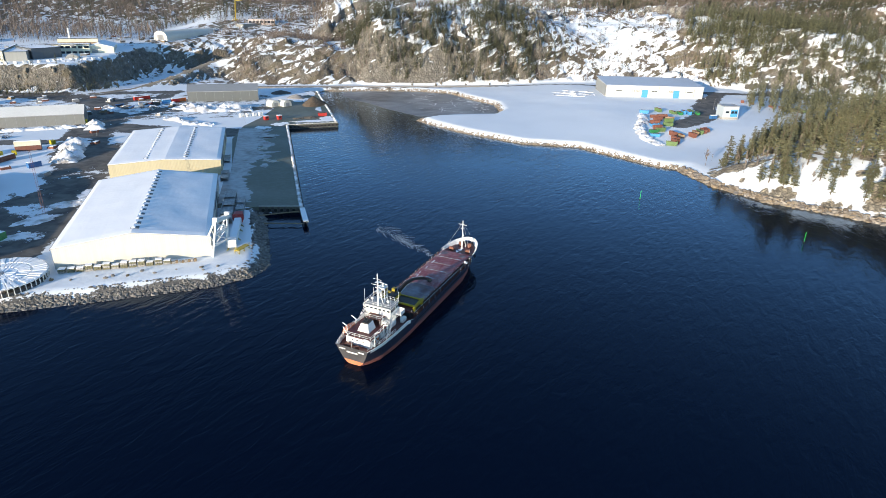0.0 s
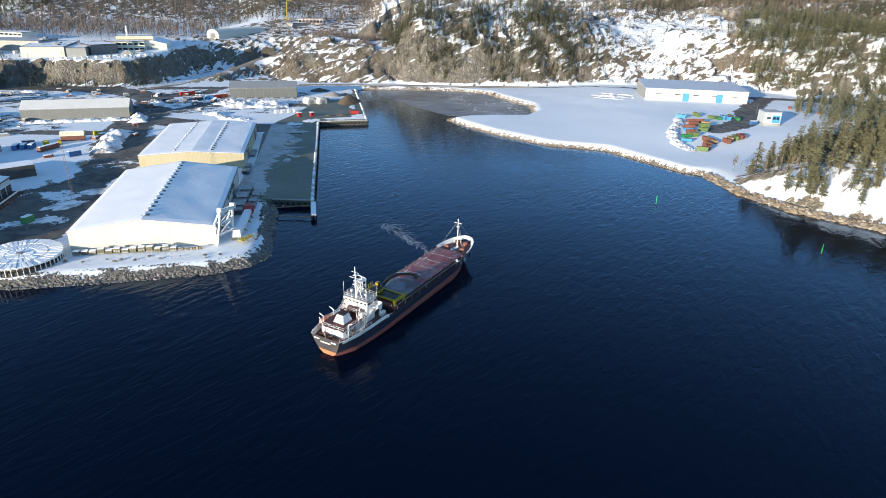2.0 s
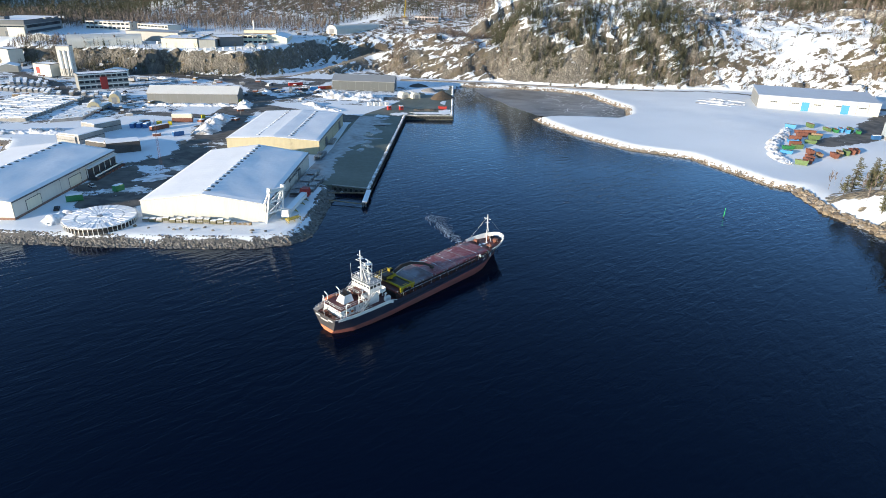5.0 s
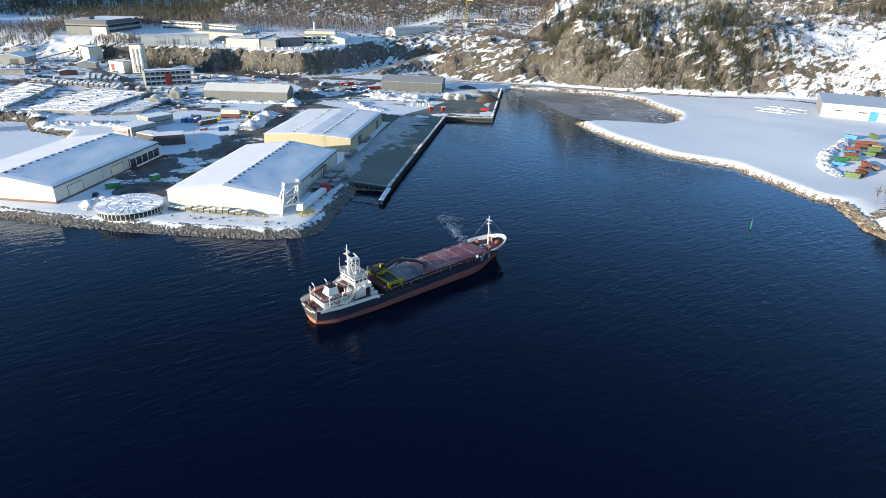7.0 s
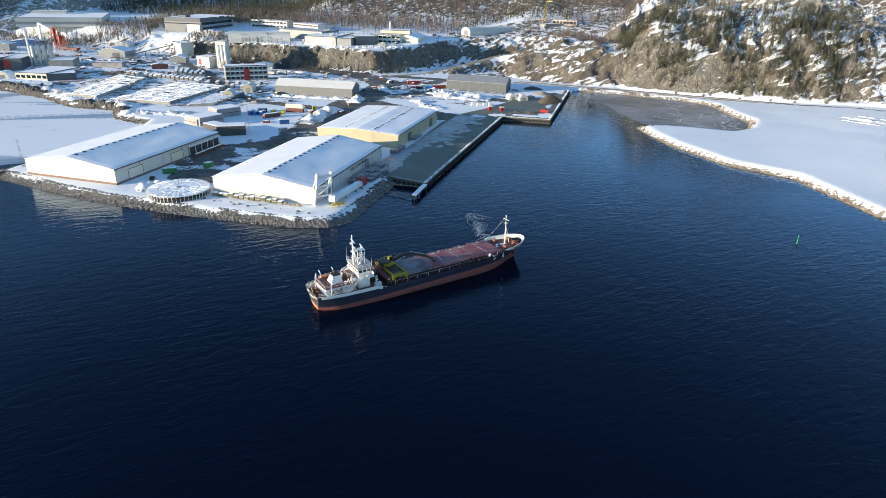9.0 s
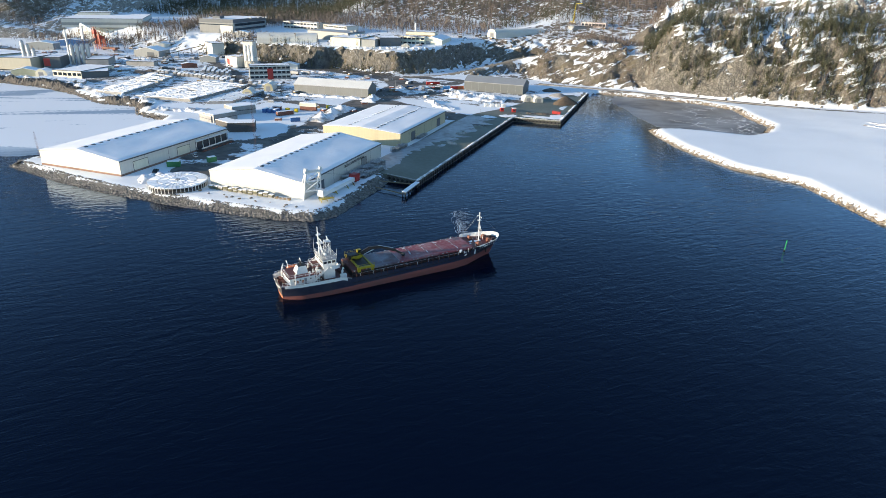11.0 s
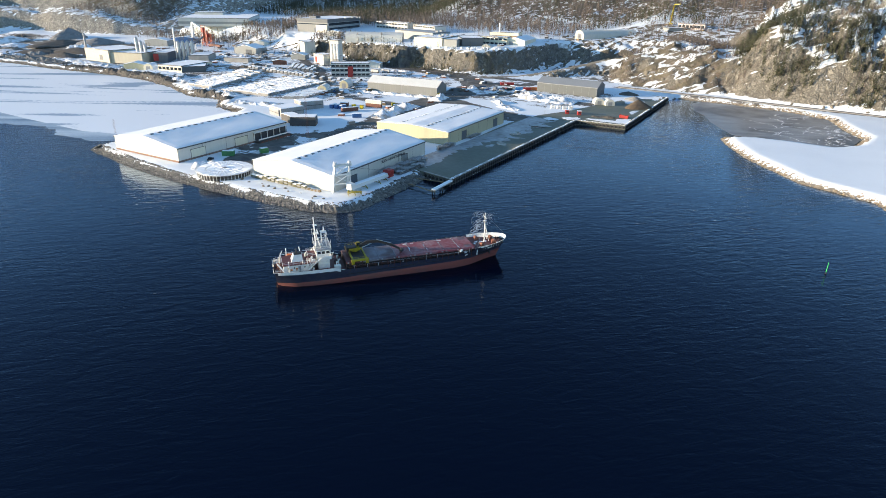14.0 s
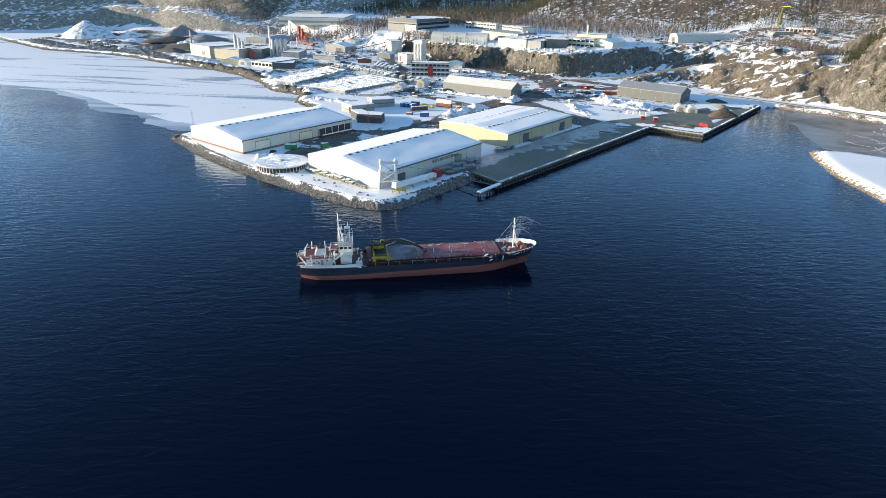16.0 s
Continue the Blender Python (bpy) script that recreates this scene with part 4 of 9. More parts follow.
# ---- quay ----
deck = MB().prism([(-47, 254), (-28, 253.4), (-10.3, 251.5), (-24, 417), (8.5, 423), (-5.5, 556), (-22, 556), (-44, 440), (-52, 416), (-54.5, 380), (-45.5, 306)], -3, 2.78)
solo("quay", deck, [APRON], "asphalt quay apron with frozen puddles and dark wall", "quay", kind="structure")
lip = MB()
for (ax, ay), (bx, by) in zip(QUAY[1:], QUAY[2:]):
    lip.beam((ax, ay, 2.95), (bx, by, 2.95), 0.7, 0.34)
lip.beam((-28, 253.4, 2.95), (-10.3, 251.5, 2.95), 0.7, 0.34)
solo("quay_kerb", lip, CONCRETE, "snow-dusted concrete kerb along the quay edge", "kerb", kind="structure")
bank = MB()
rng = random.Random(5)
for (ax, ay), (bx, by) in zip(QUAY[1:], QUAY[2:]):
    n = int(math.hypot(bx - ax, by - ay) / 0.8)
    dx, dy = (bx - ax) / n, (by - ay) / n
    for k in range(n):
        s = rng.uniform(0.5, 1.1)
        px, py = ax + dx * k - dy * 0.55 + rng.uniform(-.15, .15), ay + dy * k + dx * 0.55
        bank.lump((px, py, 2.95), 0.95 * s, 0.95 * s, 0.38 * s, rng, 0.15)
solo("snow_ridge", bank, SNOW_PILE, "low ridge of ploughed snow along the quay", "snow", kind="stuff", smooth=True)
wall = thing("quay_wall", "dark sheet-pile quay wall hung with tyres", "quay wall", at(0, 0, 0))
for (ax, ay), (bx, by) in zip([(-28, 253.4)] + QUAY[1:], QUAY[1:]):
    length = math.hypot(bx - ax, by - ay)
    n = int(length / 2.4)
    ux, uy = (bx - ax) / length, (by - ay) / length
    nx_, ny_ = uy, -ux
    pile = MB()
    for k in range(n):
        s0 = length * k / n
        x, y = ax + ux * s0, ay + uy * s0
        pile.beam((x + nx_ * 0.1, y + ny_ * 0.1, 1.0), (x + ux * 1.2 + nx_ * 0.1, y + uy * 1.2 + ny_ * 0.1, 1.0), 0.5, 3.0)
    part("sheet_piling", pile, DARK_CONCRETE, wall)
    for k in range(n):
        s0 = length * (k + 0.7) / n
        x, y = ax + ux * s0 + nx_ * 0.5, ay + uy * s0 + ny_ * 0.5
        part("tyre", MB().cyl((x, y, 1.4), (x + nx_ * 0.35, y + ny_ * 0.35, 1.4), 0.7, 10), RUBBER, wall)

pier = thing("jetty", "narrow snow-topped jetty on dark piles", "jetty", at(0, 0, 0))
part("deck", MB().beam((-10.2, 251, 2.15), (-8.3, 234.6, 2.15), 2.2, 0.4), CONCRETE, pier)
part("snow_top", MB().beam((-10.2, 251, 2.47), (-8.3, 234.6, 2.47), 2.1, 0.22), SNOW, pier, "smooth snow layer")
for k in range(3):
    for s in (-0.7, 0.7):
        part("pile", MB().cyl((-8.6 - k * 0.8 + s, 235.4 + 7 * k, -4), (-8.6 - k * 0.8 + s, 235.4 + 7 * k, 2.0), 0.28), DARK_CONCRETE, pier)
part("boom_log", MB().cyl((-8.8, 236, 0.9), (-26, 238, 1.1), 0.25, 8), TIMBER, pier, "long timber boom")
part("boom_log", MB().cyl((-11, 250, 1.3), (-28, 246, 1.4), 0.25, 8), TIMBER, pier)


# ---- stones along the shore ----
def armour(name, label, pts, material, size, per_m, band, seed, top=2.6):
    rng = random.Random(seed)
    mb = MB()
    for (ax, ay), (bx, by) in zip(pts, pts[1:]):
        length = math.hypot(bx - ax, by - ay)
        ux, uy = (bx - ax) / length, (by - ay) / length
        for k in range(int(length * per_m)):
            s, d = rng.random() * length, rng.random()
            off = (d - 0.18) * band
            z = -0.25 + (top + 0.25) * max(0, min(1, (d - 0.12) * 1.1))
            r = size * rng.uniform(0.55, 1.35) * (1.15 - 0.4 * d)
            mb.lump((ax + ux * s - uy * off, ay + uy * s + ux * off, z), r, r * rng.uniform(0.6, 0.95), r * rng.uniform(0.5, 0.8), rng, 0.3)
    return solo(name, mb, material, label, "rocks", kind="stuff")


armour("rock_armour", "grey broken stone armour along the harbour shore", PENINSULA[1:], STONE, 0.66, 25, 5.8, 1)
armour("shore_stones", "tan and grey stones edging the snowy spit", COVE[8:] + SPIT[:8], TAN_STONE, 0.62, 15.0, 4.6, 2, 1.9)
armour("shore_rocks", "tan rock ledges at the foot of the wooded shore", SPIT[6:] + [(262, 184)], TAN_STONE, 1.5, 5.0, 5.0, 9, 1.7)
armour("cove_stones", "pale stones along the cove bank", COVE[:8], TAN_STONE, 0.7, 9.0, 4.6, 3, 2.2)
armour("shore_stones", "brown-grey rubble along the icy western shore", WEST, TAN_STONE, 0.95, 8.0, 9.0, 4, 2.4)
armour("basin_stones", "dark rubble in the basin corner", [(-24, 229), (-26, 246), (-29, 254)], STONE, 1.2, 9, 5.5, 6)

# ---- ice ----
ice = MB().prism([(-900, 60), (-700, 90), (-560, 110), (-474, 148), (-452, 161), (-422, 176), (-359, 186), (-307, 190), (-247, 196), (-225, 204), (-197, 215), (-203, 268), (-222, 296), (-252, 300), (-276, 319), (-309, 313),
                  (-352, 326), (-408, 334), (-450, 331), (-541, 312), (-595, 308), (-645, 295), (-733, 252), (-784, 248), (-900, 242)], -0.02, 0.035)
rim_ = [(-900, 60), (-700, 90), (-560, 110), (-474, 148), (-452, 161), (-422, 176), (-359, 186), (-307, 190), (-247, 196), (-225, 204), (-197, 215)]
outer, inner_ = [], []
for (ax, ay), (bx, by) in zip(rim_, rim_[1:]):
    n = max(2, int(math.dist((ax, ay), (bx, by)) / 3))
    length = math.dist((ax, ay), (bx, by))
    for k in range(n):
        x, y = ax + (bx - ax) * k / n, ay + (by - ay) * k / n
        out_ = 13 + 14 * noise.noise(Vector((x * 0.02, y * 0.02, 1))) + 4 * noise.noise(Vector((x * 0.11, y * 0.11, 2))) + 2 * noise.noise(Vector((x * 0.4, y * 0.4, 3)))
        outer.append((x + (by - ay) / length * max(0.3, out_), y - (bx - ax) / length * max(0.3, out_)))
        inner_.append((x - (by - ay) / length * 3, y + (bx - ax) / length * 3))
solo("new_ice", MB().prism(outer + inner_[::-1], -0.02, 0.02), ICE_FRINGE, "thin grey new ice fringing the pale ice sheet", "ice", kind="structure")
solo("lake_ice", ice, ICE, "pale snow-dusted ice sheet with grey leads", "ice", kind="structure")
thin = MB().prism([(14, 556), (24, 528), (37, 509), (46, 489), (68, 456), (84, 453), (110, 455), (125, 455), (134, 470), (137, 497), (124, 522), (112, 555), (86, 568), (45, 572), (20, 570)], -0.02, 0.03)
solo("cove_ice", thin, THIN_ICE, "thin grey ice film in the cove", "ice", kind="structure")


# ---- frozen slush and snow left on the apron ----
WET = worn("wet_asphalt", (0.055, 0.058, 0.055), 0.25, grain=0.5, amount=0.4)

def patch(name, label, x, y, rx, ry, turn, mat, seed, z=2.80, thick=0.05, n=44):
    """A flat patch with a ragged edge."""
    pts = []
    for k in range(n):
        a = math.tau * k / n
        q = 1 + 0.55 * noise.noise(Vector((math.cos(a) * 1.7 + seed * 3.1, math.sin(a) * 1.7, seed))) + 0.25 * noise.noise(Vector((math.cos(a) * 6 + seed, math.sin(a) * 6, 4.2)))
        pts.append((rx * q * math.cos(a), ry * q * math.sin(a)))
    return solo(name, MB().prism(pts, 0, thick), mat, label, "patch", at(x, y, z, turn), kind="structure")


edge_w, edge_e = [], []
for k in range(150):
    y = 259 + k
    x = -45.6 - 0.058 * (y - 259) if y < 306 else -46.2 - 0.075 * (y - 306)
    wide_ = 11 + 5 * smooth((y - 300) / 70) + 6 * noise.noise(Vector((y * 0.055, 3.3, 0))) + 4 * noise.noise(Vector((y * 0.21, 8.1, 0))) + 1.6 * noise.noise(Vector((y * 0.9, 1.7, 0)))
    edge_w.append((x, y))
    edge_e.append((x + wide_, y + 1.2 * noise.noise(Vector((y * 0.7, 5.5, 0)))))
solo("frozen_slush", MB().prism(edge_w + edge_e[::-1], 2.79, 2.82), ASPHALT_ICE, "ragged strip of bluish frozen slush along the warehouses", "slush", kind="structure")
for k in range(11):
    patch("frozen_slush", "ragged frozen puddle on the apron", -31 - 0.9 * k + 3 * (k % 2), 318 + 9 * k, 2.0 + 0.9 * (k % 3), 3.5 + 2 * (k % 2), 37 * k, (ASPHALT_ICE, WET)[k % 3 == 1], 30 + k, 2.83 + 0.004 * k, 0.02)
patch("snow_patch", "snow left along the quay corner", -8, 429, 13, 3.6, 10, SNOW, 51, 2.80)
patch("snow_patch", "snow left along the quay corner", 1.5, 437, 4.2, 9, 6, SNOW, 52, 2.87)
patch("snow_patch", "trodden snow left in the yard", -110, 247, 8, 4.5, 40, SNOW_PILE, 61, 2.80, 0.12)
patch("snow_patch", "trodden snow left in the yard", -101, 276, 5, 9, 10, SNOW_PILE, 62, 2.80, 0.12)
patch("snow_patch", "snow left on the quay end", -10.5, 545, 3.5, 14, 6, SNOW, 53)
patch("snow_patch", "snow strip along the quay edge", -29, 420, 6.5, 4, 60, SNOW, 54, 2.93)
patch("snow_patch", "snow at the head of the apron", -39, 409, 5, 4, 10, SNOW, 55, 3.02)
patch("frozen_slush", "pale frozen tracks across the apron", -34, 384, 7, 3.2, 20, ASPHALT_ICE, 56, 3.1)
cracks = MB()
rng = random.Random(14)
for k in range(16):
    x, y = rng.uniform(84, 128), rng.uniform(462, 548)
    a = rng.uniform(0, math.pi)
    for j in range(rng.randrange(4, 9)):
        nx_, ny_ = x + 4 * math.cos(a), y + 4 * math.sin(a)
        cracks.beam((x, y, 0.045), (nx_, ny_, 0.045), rng.uniform(0.15, 0.55), 0.02)
        x, y, a = nx_, ny_, a + rng.gauss(0, 0.5)
for k in range(90):
    a = rng.random()
    x, y = 126 + 8 * rng.gauss(0, 0.6) - 10 * abs(a - 0.5), 466 + 74 * a
    cracks.lump((x, y, 0.04), rng.uniform(0.5, 2.6), rng.uniform(0.15, 0.6), 0.05, rng, 0.3)
solo("ice_cracks", cracks, SNOW, "white snow-filled cracks in the cove ice", "ice", kind="stuff")


# ---- the ship: x runs forward from the stern, y to port, z up from the waterline ----
def pick(x, table):
    return float(np.interp(x, [a for a, _ in table], [b for _, b in table]))


DECK_HALF = [(0, 4.7), (2, 5.3), (6, 5.95), (12, 6.3), (20, 6.4), (60, 6.35), (66, 6.0), (71, 5.45), (75, 4.3), (77.5, 2.8), (78.6, 1.5), (79, 0.2)]
LINE_HALF = [(0, 1.6), (2, 3.1), (6, 5.0), (12, 5.9), (20, 6.35), (58, 6.3), (64, 5.3), (69, 3.4), (74, 1.3), (77, 0.35), (79, 0.06)]
TOP = [(0, 5.5), (18.6, 5.45), (21.4, 4.55), (40, 4.55), (58, 4.85), (64, 5.2), (66.5, 6.5), (72, 6.75), (79, 7.3)]
STATIONS = [0, 1, 2, 4, 6, 9, 12, 16, 18.6, 20, 21.4, 30, 40, 50, 58, 61, 64, 66.5, 69, 71, 73, 75, 76.5, 77.8, 78.6, 79]


def boot(x):
    return 1.35 + 2.0 * x / 79


def hull_point(x, z, side):
    """A point of the shell; the stem rakes and the stern overhangs."""
    t = max(0.0, min(1.15, z / pick(x, TOP)))
    half = pick(x, LINE_HALF) + (pick(x, DECK_HALF) - pick(x, LINE_HALF)) * t ** (0.6 + 0.7 * min(1, x / 12))
    lean = 3.4 * (1 - t) * max(0, (x - 58) / 21) ** 1.5
    tuck = 0.9 * (1 - t) * max(0, (6 - x) / 6)
    if z < 0:
        half *= 0.9
    return (x - lean + tuck, side * half, z)


def shell(low, high, side, steps=3, proud=0.0, x0=0, x1=79):
    mb, xs = MB(), [x for x in STATIONS if x0 <= x <= x1]
    for x in xs:
        for k in range(steps + 1):
            p = hull_point(x, low(x) + (high(x) - low(x)) * k / steps, side)
            mb.v.append((p[0], p[1] + side * proud, p[2]))
    n = steps + 1
    for i in range(len(xs) - 1):
        for k in range(steps):
            a = i * n + k
            f = (a, a + n, a + n + 1, a + 1)
            mb.f.append(f if side < 0 else f[::-1])
    return mb


def rail(parent, pts, high=1.05, step=1.6, mat=WHITE, bars=2, name="railing"):
    mb = MB()
    for p, q in zip(pts, pts[1:]):
        p, q = Vector(p), Vector(q)
        n = max(1, int((q - p).length / step))
        for k in range(n + 1):
            b = p.lerp(q, k / n)
            mb.beam(b, b + Vector((0, 0, high)), 0.06)
        for k in range(bars):
            z = Vector((0, 0, high * (k + 1) / bars))
            mb.beam(p + z, q + z, 0.06)
    return part(name, mb, mat, parent)


def ladder(parent, p, q, width, mat=WHITE):
    p, q = Vector(p), Vector(q)
    side = (q - p).cross(Vector((0, 0, 1))).normalized() * width / 2
    mb = MB()
    for s in (-1, 1):
        mb.beam(p + side * s, q + side * s, 0.1, 0.22)
        mb.beam(p + side * s + Vector((0, 0, 0.95)), q + side * s + Vector((0, 0, 0.95)), 0.06)
        for k in range(4):
            b = p.lerp(q, k / 3) + side * s
            mb.beam(b, b + Vector((0, 0, 0.95)), 0.05)
    n = int((q - p).length / 0.35)
    for k in range(n):
        b = p.lerp(q, (k + 0.5) / n)
        mb.beam(b - side, b + side, 0.22, 0.05)
    return part("stair", mb, mat, parent)


def build_ship():
    ship = thing("cargo_ship", "dark blue coastal cargo ship with red hatches, lying in the harbour", "ship", at(5.4, 133.6, 0, 55.0))
    low, red, top = (lambda x: -1.6), boot, (lambda x: pick(x, TOP))
    for side in (-1, 1):
        part("boot_top", shell(low, red, side), BOOT_RED, ship, "faded red underwater paint", smooth=True)
        part("hull", shell(red, top, side, 4), HULL_BLUE, ship, "dark blue hull plating", smooth=True)
        band = shell(lambda x: pick(x, TOP) - 1.0, lambda x: pick(x, TOP) + 0.02, side, 1, 0.03, 0.9, 20)
        part("white_band", band, WHITE, ship, "white painted bulwark band", smooth=True)
        inner = shell(lambda x: pick(x, TOP) - (1.1 if x < 60 else 1.2), lambda x: pick(x, TOP), side, 1, -0.15, 66.5, 79)
        part("bow_bulwark", inner, WHITE, ship, "white inner face of the bow bulwark")
        part("stern_bulwark", shell(lambda x: 4.4, lambda x: pick(x, TOP), side, 1, -0.15, 0, 18.6), WHITE, ship)
        for lo_, hi_, mat_ in ((0, 10, WHITE), (10, 17, HULL_BLUE), (17, 25, WHITE)):
            cap = MB()
            line = [hull_point(a, top(a), side) for a in STATIONS[lo_:hi_ + 1]]
            last = 4 * len(line) - 4
            cap.add([(p[0], p[1] + dy, p[2] + dz) for p in line for dy, dz in ((-0.08, -0.05), (0.08, -0.05), (0.08, 0.05), (-0.08, 0.05))],
                    [(4 * i + j, 4 * i + (j + 1) % 4, 4 * i + 4 + (j + 1) % 4, 4 * i + 4 + j) for i in range(len(line) - 1) for j in range(4)] + [(3, 2, 1, 0), (last, last + 1, last + 2, last + 3)])
            part("cap_rail", cap, mat_, ship)
        for x in [67.5 + 1.05 * k for k in range(10)]:
            p = hull_point(x, top(x), side)
            part("bulwark_stay", MB().beam((p[0], p[1] - side * 0.18, p[2] - 0.1), (p[0], p[1] - side * 0.75, p[2] - 1.45), 0.1, 0.25), WHITE, ship)
        fender = MB()
        for a, b in zip(STATIONS[10:20], STATIONS[11:21]):
            pa, pb = hull_point(a, boot(a) + 1.0, side), hull_point(b, boot(b) + 1.0, side)
            fender.beam((pa[0], pa[1] + side * 0.05, pa[2]), (pb[0], pb[1] + side * 0.05, pb[2]), 0.16, 0.16)
        part("rubbing_strake", fender, BLACK, ship)
    edge = [hull_point(0, z, -1) for z in (-1.6, 0, 0.8, boot(0), 3, 4.2, 5.5)]
    trans = MB()
    for a, b in zip(edge[3:], edge[4:]):
        trans.add([a, b, (b[0], -b[1], b[2]), (a[0], -a[1], a[2])], [(0, 1, 2, 3)])
    part("transom", trans, HULL_BLACK, ship, "grey-black transom")
    trans = MB()
    for a, b in zip(edge[:4], edge[1:4]):
        trans.add([a, b, (b[0], -b[1], b[2]), (a[0], -a[1], a[2])], [(0, 1, 2, 3)])
    part("transom_boot_top", trans, BOOT_ORANGE, ship, "orange-red stern below the transom")
    for y0, y1, z in ((-1.7, 1.5, 3.9), (-3.6, -1.9, 4.5), (1.9, 3.6, 4.5)):
        part("name_bar", MB().box(-0.06, y0, z, 0.05, y1, z + 0.32), WHITE, ship, "white bar in place of the name")
    for x, l, z in ((67.6, 2.8, 6.2), (70.4, 2.2, 5.5)):
        for side in (-1, 1):
            p, q = hull_point(x, z, side), hull_point(x + l, z + 0.15, side)
            part("name_bar", MB().beam((p[0], p[1] + side * 0.06, p[2]), (q[0], q[1] + side * 0.06, q[2]), 0.06, 0.26), WHITE, ship, "white bar in place of the name")

    def plate(x0, x1, z, mat, name, inset=0.2, n=10):
        xs = [x0 + (x1 - x0) * k / n for k in range(n + 1)]
        pts = [(hull_point(x, z, 1)[0], hull_point(x, z, 1)[1] - inset) for x in xs]
        outline = pts + [(x, -y) for x, y in pts[::-1]]
        return part(name, MB().prism(outline, z - 0.15, z), mat, ship)

    plate(0.25, 21, 4.4, DECK_RED, "poop_deck")
    plate(21, 66.5, 3.8, DECK_RED, "main_deck")
    plate(66.2, 78.2, 5.7, DECK_RED, "forecastle_deck")
    part("forecastle_bulkhead", MB().box(66.1, -5.7, 3.8, 66.35, 5.7, 5.7), WHITE, ship)
    part("poop_bulkhead", MB().box(20.9, -6.1, 3.0, 21.1, 6.1, 4.45), DECK_RED, ship)
    # hold and hatch covers
    part("hatch_coaming", MB().box(22.2, -5.0, 3.8, 65.6, -4.85, 6.0).box(22.2, 4.85, 3.8, 65.6, 5.0, 6.0).box(22.2, -4.85, 3.8, 22.4, 4.85, 6.0).box(65.4, -4.85, 3.8, 65.6, 4.85, 6.0), BLACK, ship)
    n, x0, x1 = 8, 22.1, 65.7
    for k in range(n):
        a, b = x0 + (x1 - x0) * k / n, x0 + (x1 - x0) * (k + 1) / n - 0.14
        mat = (DECK_RED, HATCH_GREY, HATCH_GREY, HATCH_RED, HATCH_RED, HATCH_RED, HATCH_RED, HATCH_RED)[k]
        prof = [(-5.15, 5.75), (5.15, 5.75), (5.15, 6.2), (4.7, 6.42), (0, 6.55), (-4.7, 6.42), (-5.15, 6.2)]
        cover = MB()
        m = len(prof)
        cover.add([(a, y, z) for y, z in prof] + [(b, y, z) for y, z in prof], [tuple(range(m))[::-1], tuple(range(m, 2 * m))] + [(i, (i + 1) % m, m + (i + 1) % m, m + i) for i in range(m)])
        c = part("hatch_cover", cover, mat, ship, "worn red steel hatch cover" if k > 2 else "scraped greyish hatch cover")
        if k:
            part("cover_seam", MB().beam((a - 0.07, -4.7, 6.46), (a - 0.07, 0, 6.59), 0.08, 0.05).beam((a - 0.07, 0, 6.59), (a - 0.07, 4.7, 6.46), 0.08, 0.05), GREY, c)
        for y in (-5.2, 5.2):
            part("wedge_block", MB().box(a + 0.4, y - 0.12, 6.0, a + 0.9, y + 0.12, 6.3).box(b - 0.9, y - 0.12, 6.0, b - 0.4, y + 0.12, 6.3), GREY, c)
    part("ice_patch", MB().box(62.4, -4.2, 6.43, 64.8, 4.4, 6.49), HATCH_GREY, ship, "icy scraped patch")
    # frost left on the covers and snow on the forecastle
    rng = random.Random(41)
    for k in range(26):
        x, y = (rng.uniform(40, 65), rng.uniform(3.4, 4.6) if k % 4 else -4.3) if k % 2 else (27.55 + 5.45 * rng.randrange(3, 7) + rng.uniform(-.3, .3), rng.uniform(-4, 4))
        n_, a0 = 7, rng.random() * math.tau
        rx, ry = (rng.uniform(0.3, 1.3), rng.uniform(0.06, 0.22)) if k % 2 else (rng.uniform(0.06, 0.2), rng.uniform(0.3, 1.2))
        pts = [(x + rx * math.cos(a0 + math.tau * i / n_) * rng.uniform(0.5, 1.2), y + ry * math.sin(a0 + math.tau * i / n_) * rng.uniform(0.5, 1.2)) for i in range(n_)]
        part("frost_patch", MB().add([(px, py, 6.55 - 0.028 * abs(py) + 0.02) for px, py in pts], [tuple(range(n_))]), SNOW, ship)
    for k in range(7):
        part("deck_snow", MB().lump((rng.uniform(67, 75), rng.uniform(-3.4, 3.4), 5.72), rng.uniform(0.4, 1.1), rng.uniform(0.3, 0.8), 0.12, rng, 0.25), SNOW, ship)
    part("tarpaulin", MB().lump((60.6, -5.5, 6.0), 1.2, 0.5, 0.35, rng, 0.35).lump((62.0, -5.9, 5.4), 0.7, 0.4, 0.5, rng, 0.35), WHITE, ship, "crumpled white tarpaulin over the rail")
    # open side frames
    for side in (-1, 1):
        for k in range(21):
            x = 23 + 2.05 * k
            p = hull_point(x, top(x), side)
            part("side_frame", MB().beam((x, p[1] - side * 0.12, 3.8), (x, p[1] - side * 0.12, top(x) + 1.05), 0.16, 0.32).beam((x, p[1] - side * 0.15, top(x) + 1.0), (x, side * 5.1, 5.6), 0.12, 0.16), FRAME_RED, ship)
        rl = MB()
        for a, b in zip(STATIONS[10:16], STATIONS[11:17]):
            for h in (0.5, 1.05):
                pa, pb = hull_point(a, top(a), side), hull_point(b, top(b), side)
                rl.beam((pa[0], pa[1] - side * 0.1, pa[2] + h), (pb[0], pb[1] - side * 0.1, pb[2] + h), 0.09)
        part("side_rail", rl, BLACK if side > 0 else FRAME_RED, ship, kind="stuff")
